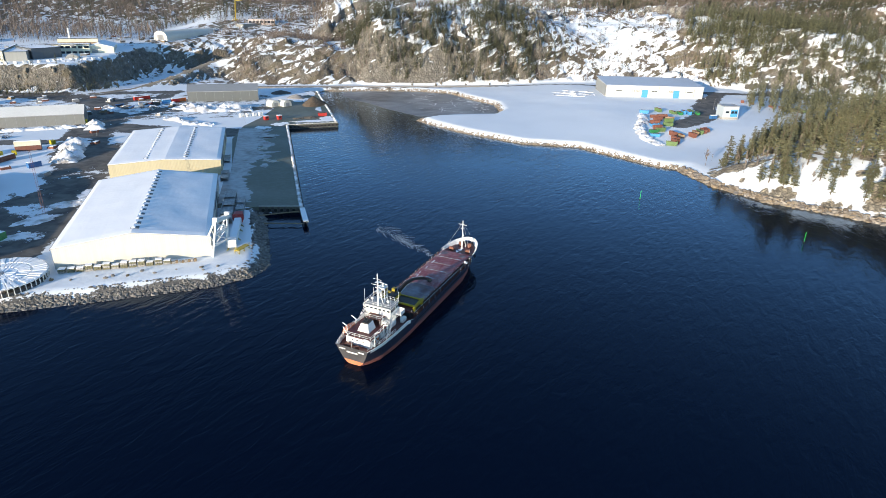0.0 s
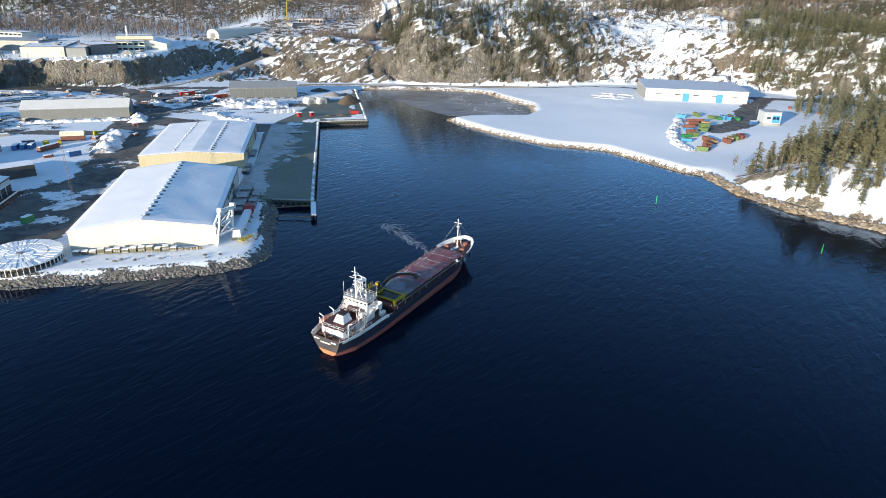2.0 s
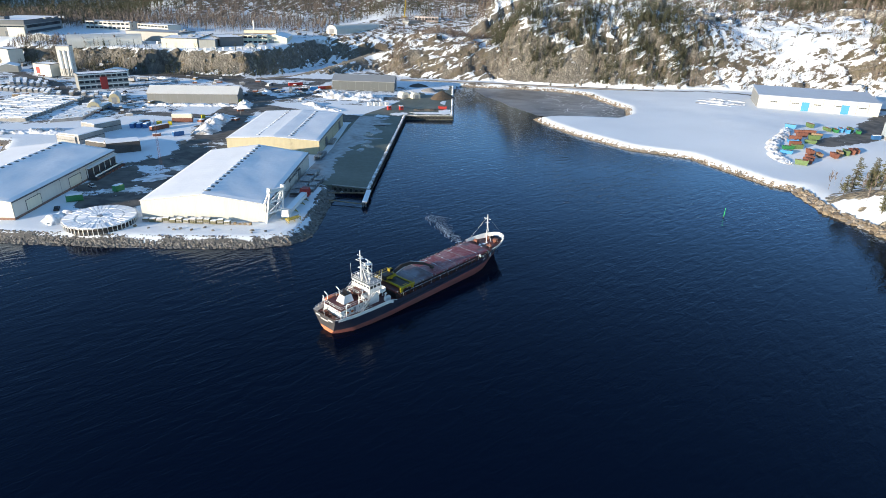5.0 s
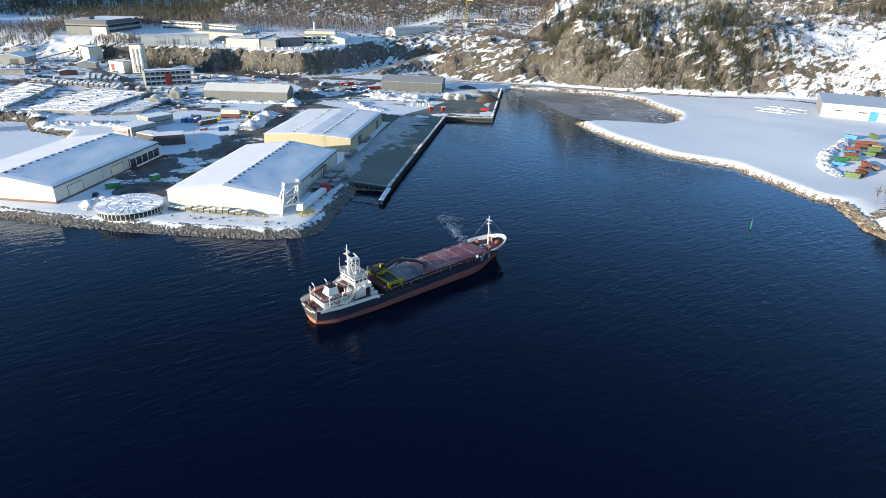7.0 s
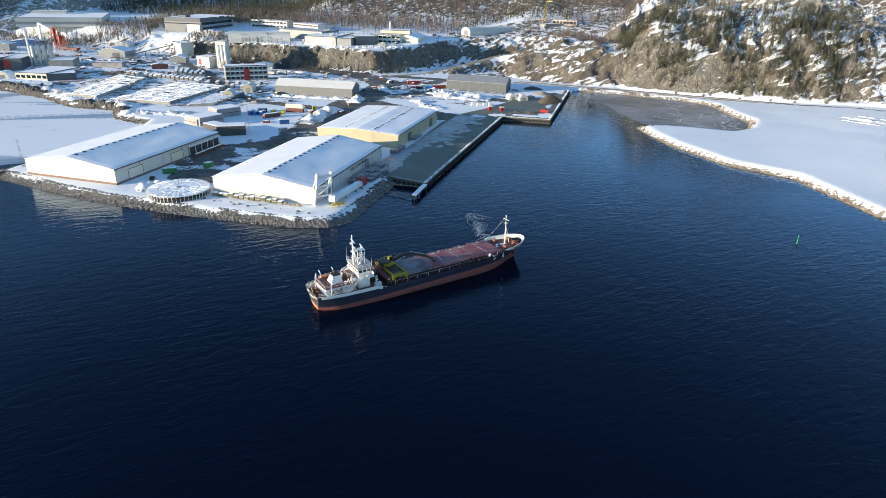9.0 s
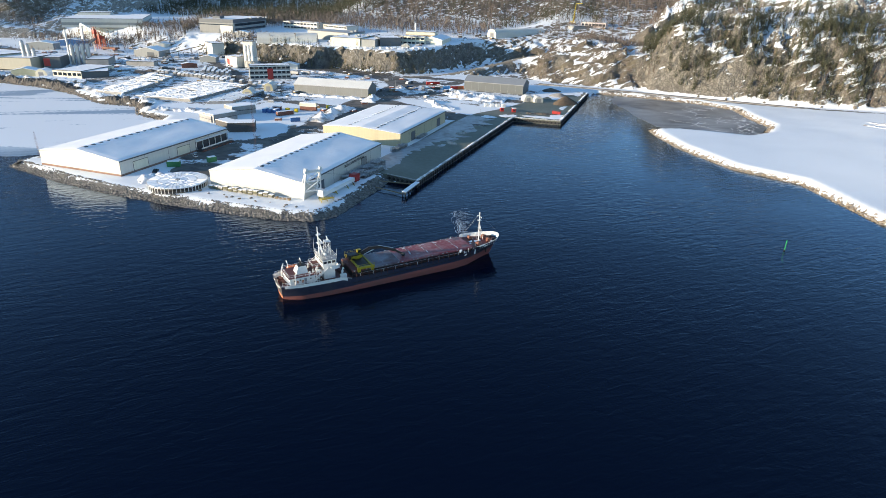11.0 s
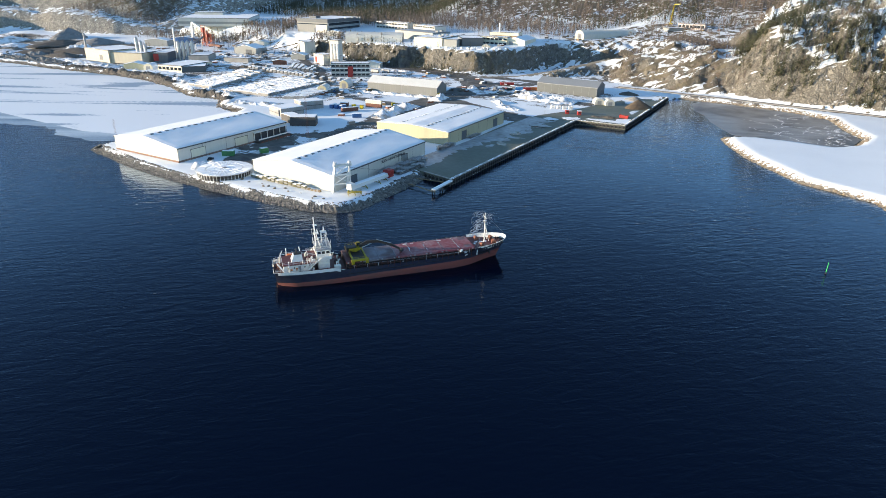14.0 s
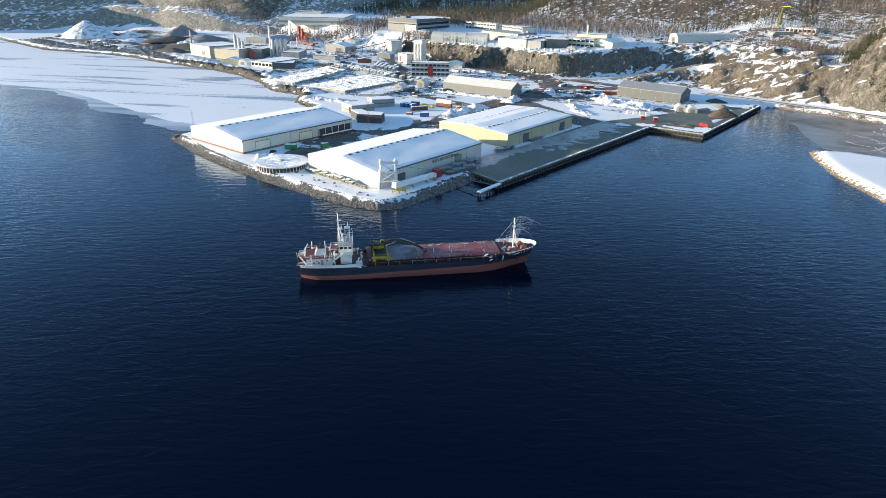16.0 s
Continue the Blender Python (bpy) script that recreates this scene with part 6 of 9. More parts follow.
# white recycling hall behind the snow field
hall_blue = block("sorting_hall", "white panel hall with two blue gates and bluish roof", (239.5, 507), (321, 490), 42, 9.6, WHITE_CLAD, "hall", False, base_z=5.2, parapet=False, trim=GREY,
                  doors=((33.5, 5.2, 6.6, SKYBLUE), (60.5, 5.2, 6.6, SKYBLUE)))
part("gable_panel", MB().box(-0.07, 0.1, 0.3, -0.01, 41.9, 9.4), GREY_CLAD, hall_blue, "grey panelled gable")
sl = MB().add([(-0.5, -0.6, 9.6), (83.8, -0.6, 9.6), (83.8, 42.5, 11.6), (-0.5, 42.5, 11.6), (-0.5, -0.6, 9.95), (83.8, -0.6, 9.95), (83.8, 42.5, 11.95), (-0.5, 42.5, 11.95)],
              [(3, 2, 1, 0), (4, 5, 6, 7), (0, 1, 5, 4), (1, 2, 6, 5), (2, 3, 7, 6), (3, 0, 4, 7)])
part("sloping_roof", sl, BLUE_ROOF, hall_blue, "bluish single-pitch roof")
for k in range(11):
    x = 83.2 * (k + 0.5) / 11
    part("panel_joint", MB().box(83.2 * k / 11 - 0.16, -0.05, 0.2, 83.2 * k / 11 + 0.16, 0.03, 9.4), GREY, hall_blue)
    if k in (1, 3, 5, 7, 9):
        for i in range(4):
            part("window", MB().box(x - 2.4 + 1.25 * i, -0.06, 4.9, x - 1.4 + 1.25 * i, 0.03, 5.7), GLASS, hall_blue)
house = block("weigh_house", "pale two-storey office with large blue windows", (284.6, 404.6), (296.0, 403.2), 10.5, 9.8, FROST_CLAD, "office", False, base_z=4.6, trim=GREY)
part("blue_window", MB().box(5.6, -0.08, 2.6, 10.9, 0.05, 7.8), SKYBLUE, house, "large blue glazed bay")
part("window", MB().box(1.8, -0.08, 5.2, 4.4, 0.05, 6.6), GLASS, house)
for x in (6.0, 8.4):
    part("window", MB().box(x, -0.12, 4.9, x + 2.0, -0.05, 6.7), GLASS, house)
part("base_wall", MB().box(-0.1, -0.1, -3.5, 11.6, 10.6, 2.2), CONCRETE, house)

office = block("office_block", "three-storey grey office with a red stair bay", (-288.5, 446), (-263.5, 472), 13, 12.2, GREY_CLAD, "office", rows=3, cols=9, bands=((3.4, 4.1, WHITE), (7.5, 8.2, WHITE), (11.4, 12.2, WHITE)))
part("stair_bay", MB().box(15.5, -0.5, 0, 20.5, 0.05, 9.6), RED, office, "red panelled stair bay")
arch_hall("tent_hall", "small yellow-fronted tent hall dusted with snow", (-233.6, 376.4), (-226.8, 380.2), 12.5, 5.9, DUSTED_SHEET, YELLOW_CLAD)
arch_hall("tent_hall", "open yellow tent hall with a pale roof", (-238, 406.2), (-231.6, 409.6), 15, 6.3, DUSTED_SHEET, YELLOW_CLAD)
block("mixing_tower", "white panelled mixing tower of a concrete works", (-434, 536), (-414, 527), 13, 15, WHITE_CLAD, "tower", base_z=6)
block("batching_tower", "tall pale batching tower on steel legs", (-342, 497), (-332, 500), 8.5, 23, WHITE_CLAD, "tower", base_z=6.5, bands=((7.5, 8.1, GREY),))
for k in range(3):
    silo("cement_silo", "slim white cement silo beside the tower", -338 + 3.6 * k, 496 + 0.8 * k, 1.5, 19, WHITE, 6.5, 1, 5)
block("mixer_hall", "low white hall with a red sign panel", (-366, 496), (-347, 492), 12, 8, WHITE_CLAD, "hall", base_z=6.5, doors=((5, 4, 5.5, RED),))
block("red_hut", "small rust-red timber hut", (-380, 452), (-371, 463), 5, 4.2, RUST, "hut", pitched=1.0)
block("cream_factory", "low cream factory with snow roof", (-564, 353), (-519, 355), 40, 10, BEIGE_CLAD, "factory", base_z=5.5, doors=((30, 6, 5, DARK_CLAD),))
block("cream_factory", "cream works hall with snow-covered roof", (-519, 357), (-486, 372), 36, 8.5, BEIGE_CLAD, "factory", base_z=5.5)
block("red_annex", "dark annex with a bright red gable", (-486, 384), (-474, 393), 40, 8, DARK_CLAD, "annex", base_z=6, doors=((3, 5.5, 7, RED),))
for k in range(3):
    silo("steel_silo", "tall grey steel silo at the works", -505 + 3.6 * k, 379 + 2.4 * k, 1.7, 22 - 3.5 * k, STEEL, 5.5)
for k in range(4):
    silo("steel_silo", "grey steel silo in a battery", -481 + 3.2 * k, 411 + 3.4 * k, 1.9, 17, STEEL, 6.5)
silo("chimney", "slim white chimney stack above the silos", -483, 409, 0.9, 31, WHITE, 6.5, 0.5)
silo("chimney", "twin grey exhaust stack", -566, 356, 1.0, 24, GREY, 5.5, 0.4)
block("workshop", "pale green workshop with snowy pitched roof", (-468, 342), (-452, 354), 12, 5, SAGE_CLAD, "workshop", pitched=2.0)
arch_hall("tent_hall", "cream arched store by the shore", (-450, 352), (-442, 357), 12, 6.5, SNOW, CREAM_CLAD)
block("long_workshop", "long cream workshop with snow roof and open bay", (-436, 359), (-409, 367), 44, 6.0, CREAM_CLAD, "workshop", rows=1, cols=6)
block("open_shed", "dark open-fronted shed beside the workshop", (-409, 367), (-396, 384), 24, 5.4, DARK_CLAD, "shed")
tw = thing("asphalt_plant", "orange-red asphalt plant tower with a white chute", "plant", at(-566, 500, 8))
for k in range(3):
    part("tank", MB().cyl((3.4 * k, 2.2 * k, 5), (3.4 * k, 2.2 * k, 22 - 4 * k), 1.2, 14), PLANT_RED if k else RUST, tw)
for fx, fy, fh in ((-2, -2, 24), (4, -1, 19), (8.5, 2, 14)):
    for sx, sy in ((0, 0), (3.4, 0), (3.4, 3.4), (0, 3.4)):
        part("tower_leg", MB().beam((fx + sx, fy + sy, 0), (fx + sx, fy + sy, fh), 0.35, 0.35), PLANT_RED, tw)
    for k in range(int(fh / 4)):
        part("tower_brace", MB().beam((fx, fy, 4 * k), (fx + 3.4, fy, 4 * k + 4), 0.22, 0.22).beam((fx, fy, 4 * k + 4), (fx + 3.4, fy, 4 * k + 4), 0.3, 0.3).beam((fx + 3.4, fy, 4 * k), (fx + 3.4, fy + 3.4, 4 * k + 4), 0.22, 0.22), PLANT_RED, tw)
part("hopper", MB().box(-1.8, -1.8, 16, 1.2, 1.2, 21).box(4.2, -0.8, 11, 7.2, 2.2, 15), RED, tw)
part("feed_line", MB().box(12, -3, 1.2, 34, 0.5, 3.4).box(14, -4, 0, 14.6, 1, 1.2).box(31, -4, 0, 31.6, 1, 1.2), RUST, tw, "low rust-red aggregate feeder")
part("chute", MB().beam((-2, 1, 19), (-16, -4, 27), 2.6, 2.2).beam((-16, -4, 27), (-17, -4.4, 10), 2.2), WHITE, tw)
block("site_shed", "blue-sided barrel shed at the works", (-640, 500), (-612, 520), 14, 6, BLUE, "shed", pitched=2)
block("pitched_shed", "grey shed with snowy pitched roof", (-484, 483), (-457, 492), 22, 6.5, GREY_CLAD, "shed", pitched=3.2, doors=((19, 8, 5, DARK_CLAD),))

# on the plateau
big = block("head_office", "large grey and cream office with dark bands", (-500, 594), (-455, 604), 80, 17, MID_CLAD, "office", base_z=23.5, bands=((13.2, 17.2, DARK_CLAD), (10.6, 11.6, GLASS)), rows=0)
part("long_front", MB().box(46.0, -0.1, 0, 46.4, 80, 13.1), GREY_CLAD, big)
part("window_band", MB().box(46.42, 3, 9.6, 46.5, 76, 12.6), GLASS, big)
part("window_band", MB().box(46.42, 3, 4.6, 46.5, 76, 7.0), GLASS, big)
part("dark_gate", MB().box(26, -0.3, 0, 35, -0.05, 6.5), DARK_CLAD, big)
part("roof_plant", MB().box(14, 8, 17.3, 24, 18, 20), DARK_CLAD, big)
part("white_bay", MB().box(29, -0.9, 0, 45.5, 0.1, 10.4), WHITE_CLAD, big)
arch_hall("barrel_hall", "long pale barrel-roofed hall on the plateau", (-316, 584), (-330, 604), 64, 9.5, PALE_SHEET, GREY_CLAD, base_z=24)
block("grey_store", "grey flat store behind the barrel hall", (-350, 612), (-290, 606), 30, 8.5, GREY_CLAD, "store", False, base_z=25.5)
block("rear_office", "white two-storey office with window bands", (-446, 686), (-392, 686), 16, 9, WHITE_CLAD, "office", base_z=27.5, rows=2, cols=10)
block("rear_office", "white rear office with a flat roof", (-385, 690), (-340, 676), 18, 8, WHITE_CLAD, "office", base_z=27.5, rows=2, cols=9)
block("factory_hall", "cream factory hall under a wide snow roof", (-288.6, 571), (-256, 578), 62, 8.2, CREAM_CLAD, "factory", base_z=24)
block("factory_annex", "grey factory annex with white letters as bars", (-255.5, 579), (-240, 582), 48, 7.4, GREY_CLAD, "factory", base_z=24)
block("factory_plant", "dark factory plant rooms with snowy tops", (-239, 590), (-222, 606), 30, 9.0, DARK_CLAD, "factory", base_z=24)
block("factory_tower", "brown and cream plant building", (-236, 640), (-205, 650), 22, 12, CREAM_CLAD, "factory", base_z=25, bands=((0, 9, TIMBER),))
block("factory_wing", "cream factory wing under a snow roof", (-240, 622), (-206, 628), 12, 9.0, CREAM_CLAD, "factory", base_z=24.5, rows=2, cols=7)
block("factory_wing", "low grey wing with snow roof beside the factory", (-256, 628), (-241, 631), 22, 7.0, GREY_CLAD, "factory", base_z=24.5)
rng = random.Random(91)
for x0, y0, z0, n in ((-282, 588, 32.6, 7), (-252, 596, 31.8, 5), (-232, 600, 33.4, 4), (-470, 640, 40.9, 4), (-300, 616, 34.4, 3)):
    for k in range(n):
        x, y = x0 + rng.uniform(0, 18), y0 + rng.uniform(0, 24)
        unit = thing("roof_unit", "small grey ventilation unit on a factory roof", "vent", at(x, y, z0 - 0.3, 12), "roof units")
        w, h = rng.uniform(0.8, 1.8), rng.uniform(0.9, 1.8)
        part("casing", MB().box(-w, -0.9, 0, w, 0.9, h), GREY, unit)
        part("hood", MB().across([(-w - 0.1, h), (w + 0.1, h), (0, h + 0.4)], -1.0, 1.0), STEEL, unit)
silo("chimney", "slim white factory chimney", -228, 648, 0.8, 21, WHITE, 25, 0.3)
block("gable_hall", "cream gabled hall with a snowy roof", (-211, 630), (-188, 635), 42, 6.0, CREAM_CLAD, "hall", base_z=25, pitched=2.8, doors=((8, 5, 4.6, GREY),))
arch_hall("tent_hall", "small grey tent by the cliff edge", (-214, 590), (-204, 592), 9, 5, PALE_SHEET, GREY_CLAD, base_z=23.8, rings=3)
block("terrace_house", "low pinkish-white building on the upper terrace", (-88, 832), (-57, 833), 12, 6.5, PINK_CLAD, "building", rows=1, cols=7)
arch_hall("long_hall", "long white barrel-roofed hall on the upper terrace", (-175.3, 731.5), (-160, 722), 75, 9.5, WHITE_CLAD, WHITE_CLAD, "hall", base_z=29.5)
block("upper_shed", "low shed with a snowy roof on the upper terrace", (-92, 812), (-64, 842), 14, 4, GREY_CLAD, "shed")
mc = thing("mobile_crane", "yellow tower crane standing on the upper terrace", "crane", at(-106, 858, height(-106, 858)))
part("mast", MB().beam((0, 0, -1), (1.6, 1.5, 24), 1.1), CRANE_YELLOW, mc)
part("jib", MB().beam((1.6, 1.5, 24), (10, 0, 24.6), 0.8), YELLOW, mc)
part("carriage", MB().box(-3, -2, -0.5, 3, 2, 2.2), YELLOW, mc)
block("far_works", "vast white-roofed works at the foot of the hills", (-684, 541), (-616, 608), 118, 8.5, WHITE_CLAD, "works", base_z=25.5, bands=((1.0, 4.2, GREY_CLAD),))
block("far_works_annex", "white upper storey on the far works", (-742, 606), (-712, 634), 26, 12, WHITE_CLAD, "works", base_z=25.5)

for k, (p, q, d, h, m_, lab) in enumerate((((-455, 405), (-440, 418), 30, 7, CONCRETE, "grey concrete retaining store"), ((-428, 428), (-404, 440), 10, 4, CONCRETE, "long low concrete bunker"), ((-398, 492), (-384, 500), 14, 5, GREY_CLAD, "small grey workshop"),
                                          ((-430, 575), (-412, 584), 12, 5, WHITE_CLAD, "white timber house"), ((-455, 560), (-440, 562), 12, 5, RUST, "red timber house"), ((-530, 545), (-512, 555), 14, 5.5, WHITE_CLAD, "white timber house"),
                                          ((-590, 565), (-560, 575), 18, 6, BLUE_ROOF, "pale blue works shed"), ((-625, 455), (-600, 470), 16, 7, GREY_CLAD, "grey crusher house"), ((-318, 520), (-300, 528), 9, 4.5, WHITE_CLAD, "white roadside hut"))):
    block("works_building", lab + " with a snowy roof", p, q, d, h, m_, "building", pitched=2.0 if k > 1 else 0)
belt = thing("conveyor", "inclined conveyor belt leading to the mixing tower", "conveyor", at(0, 0, 0))
part("belt", MB().beam((-462, 505, 8.5), (-432, 533, 18), 1.6, 0.8), TIMBER, belt)
for x, y, z in ((-452, 514, 11), (-442, 523.5, 14.5)):
    part("trestle", MB().beam((x - 1, y, 5), (x, y, z), 0.3).beam((x + 1, y, 5), (x, y, z), 0.3), GREY, belt)
belt = thing("conveyor", "long dark conveyor rising to the asphalt plant", "conveyor", at(0, 0, 0))
part("belt", MB().beam((-520, 440, 8), (-556, 492, 20), 1.8, 0.9), DARK_CLAD, belt)
for t_ in (0.3, 0.6, 0.9):
    x, y, z = -520 - 36 * t_, 440 + 52 * t_, 8 + 12 * t_
    part("trestle", MB().beam((x - 1.2, y, 5), (x, y, z), 0.35).beam((x + 1.2, y, 5), (x, y, z), 0.35), GREY, belt)


# ---- trees ----
def conifer_mesh(seed, high, full):
    """Trunk and crown of one pine: uneven boughs, each with many small tufts of needles."""
    rng = random.Random(seed)
    lean = rng.uniform(-.03, .03) * high
    trunk = MB().cyl((0, 0, -0.8), (lean * 0.4, 0, high * 0.55), 0.015 * high, 7, 0.009 * high).cyl((lean * 0.4, 0, high * 0.55), (lean, 0, high * 0.97), 0.009 * high, 6, 0.02)
    crown = MB()
    first = rng.uniform(0.06, 0.22)
    z = high * first
    lop = rng.random() * math.tau
    while z < high * 0.985:
        t = z / high
        u = (t - first) / (1 - first)
        reach = full * high * (0.35 + 0.65 * math.sin(min(1, 0.30 + u * 0.55) * math.pi) ** 0.7) * (1 - 0.72 * u ** 2.2) * rng.uniform(0.6, 1.2)
        turn = rng.random() * math.tau
        n = rng.choice((4, 5, 6))
        for k in range(n):
            if rng.random() < 0.16:
                continue
            a = turn + math.tau * k / n + rng.uniform(-0.4, 0.4)
            r = reach * rng.uniform(0.6, 1.15) * (1 + 0.22 * math.cos(a - lop))
            c, s = math.cos(a), math.sin(a)
            sag = r * rng.uniform(-0.12, 0.34)
            cx = lean * t
            trunk.add([(cx, 0, z), (cx + c * r * 0.8, s * r * 0.8, z - sag * 0.7), (cx, 0, z - 0.09)], [(0, 1, 2)])
            for i in range(9):
                f = 0.22 + 0.80 * (i + rng.random()) / 9
                spread = r * 0.20 * (1.15 - 0.5 * f)
                px = cx + c * r * f + rng.uniform(-1, 1) * spread
                py = s * r * f + rng.uniform(-1, 1) * spread
                pz = z - sag * f ** 1.4 + rng.uniform(-0.5, 0.8) * spread
                e = max(0.28, r * 0.20) * rng.uniform(0.7, 1.3)
                for _ in range(2):
                    b = rng.random() * math.tau
                    h = rng.uniform(0.2, 0.9)
                    crown.add([(px + e * math.cos(b), py + e * math.sin(b), pz + e * h * 0.5), (px - e * math.sin(b) * 0.6, py + e * math.cos(b) * 0.6, pz - e * h * 0.6),
                               (px - e * math.cos(b) * 0.9, py - e * math.sin(b) * 0.9, pz + e * rng.uniform(-0.4, 0.4))], [(0, 1, 2)])
        z += high * rng.uniform(0.030, 0.052)
    return trunk, crown


def soup(kind, seed, tufts=36):
    """A light tree for the far woods, as loose triangles, one metre high."""
    rng = random.Random(seed)
    tris = []
    if kind == "conifer":
        first, fat = rng.uniform(0.10, 0.30), rng.uniform(0.10, 0.17)
        peak = rng.uniform(0.30, 0.55)
        for k in range(tufts):
            z = first + (1 - first) * (k + rng.random()) / tufts
            u = (z - first) / (1 - first)
            env = fat * (min(1, 0.35 + u / peak) if u < peak else ((1 - u) / (1 - peak)) ** 0.7)
            a = rng.random() * math.tau
            r = env * rng.uniform(0.25, 1.0)
            e = rng.uniform(0.05, 0.085) * (1.15 - 0.6 * u) * (36 / tufts) ** 0.5
            cx, cy = r * math.cos(a), r * math.sin(a)
            b = rng.random() * math.tau
            tris.append([(cx + e * math.cos(b), cy + e * math.sin(b), z + e * rng.uniform(-0.3, 0.6)), (cx - e * math.sin(b), cy + e * math.cos(b), z - e * rng.uniform(0.2, 0.9)),
                         (cx - e * math.cos(b), cy - e * math.sin(b), z + e * rng.uniform(-0.5, 0.5))])
        tris.append([(-0.014, 0, -0.1), (0.014, 0, -0.1), (0, 0, 0.9)])
    else:
        tris += [[(-0.009, 0, -0.05), (0.009, 0, -0.05), (0, 0, 0.85)], [(0, -0.009, -0.05), (0, 0.009, -0.05), (0, 0, 0.85)]]
        for k in range(15):
            z0 = rng.uniform(0.22, 0.75)
            a = rng.random() * math.tau
            r = rng.uniform(0.10, 0.30) * (1.15 - z0 * 0.7)
            z1 = z0 + rng.uniform(0.10, 0.30)
            c, s, w = math.cos(a), math.sin(a), rng.uniform(0.012, 0.030)
            q = 0.35 * r * rng.random()
            tris.append([(c * q - s * w, s * q + c * w, z0), (c * q + s * w, s * q - c * w, z0), (c * r, s * r, z1)])
    return np.array(tris)


def woodland(name, label, kind, pts, lo, hi, material, seed, tufts=36):
    """Many far trees in one mesh."""
    rs = np.random.RandomState(seed)
    protos = [soup(kind, seed + k, tufts) for k in range(8)]
    zs = heights(pts[:, 0], pts[:, 1])
    out = []
    which = rs.randint(0, len(protos), len(pts))
    for k, proto in enumerate(protos):
        sel = which == k
        p, z = pts[sel], zs[sel]
        n = len(p)
        a, h, wd = rs.rand(n) * math.tau, lo + (hi - lo) * rs.rand(n), 0.66 + 0.46 * rs.rand(n)
        c, s = np.cos(a)[:, None, None], np.sin(a)[:, None, None]
        x, y, v = proto[None, :, :, 0], proto[None, :, :, 1], proto[None, :, :, 2]
        hh, ww = h[:, None, None], (h * wd)[:, None, None]
        out.append(np.stack([(x * c - y * s) * ww + p[:, 0, None, None], (x * s + y * c) * ww + p[:, 1, None, None], v * hh + z[:, None, None]], -1).reshape(-1, 3))
    vs = np.concatenate(out)
    n = len(vs)
    me = bpy.data.meshes.new(name)
    me.vertices.add(n)
    me.vertices.foreach_set("co", vs.reshape(-1))
    me.loops.add(n)
    me.loops.foreach_set("vertex_index", np.arange(n))
    me.polygons.add(n // 3)
    me.polygons.foreach_set("loop_start", np.arange(n // 3) * 3)
    me.update(calc_edges=True)
    me.materials.append(material)
    return tagged(new(name, me), label, "woods", kind="stuff")


def scatter(count, x0, x1, y0, y1, seed):
    rs = np.random.RandomState(seed)
    return np.stack([x0 + (x1 - x0) * rs.rand(count), y0 + (y1 - y0) * rs.rand(count)], -1), rs


SNOWFIELD = [(212, 592), (345, 584), (368, 612), (378, 640), (392, 664), (412, 700), (372, 736), (320, 742), (285, 722), (222, 705)]


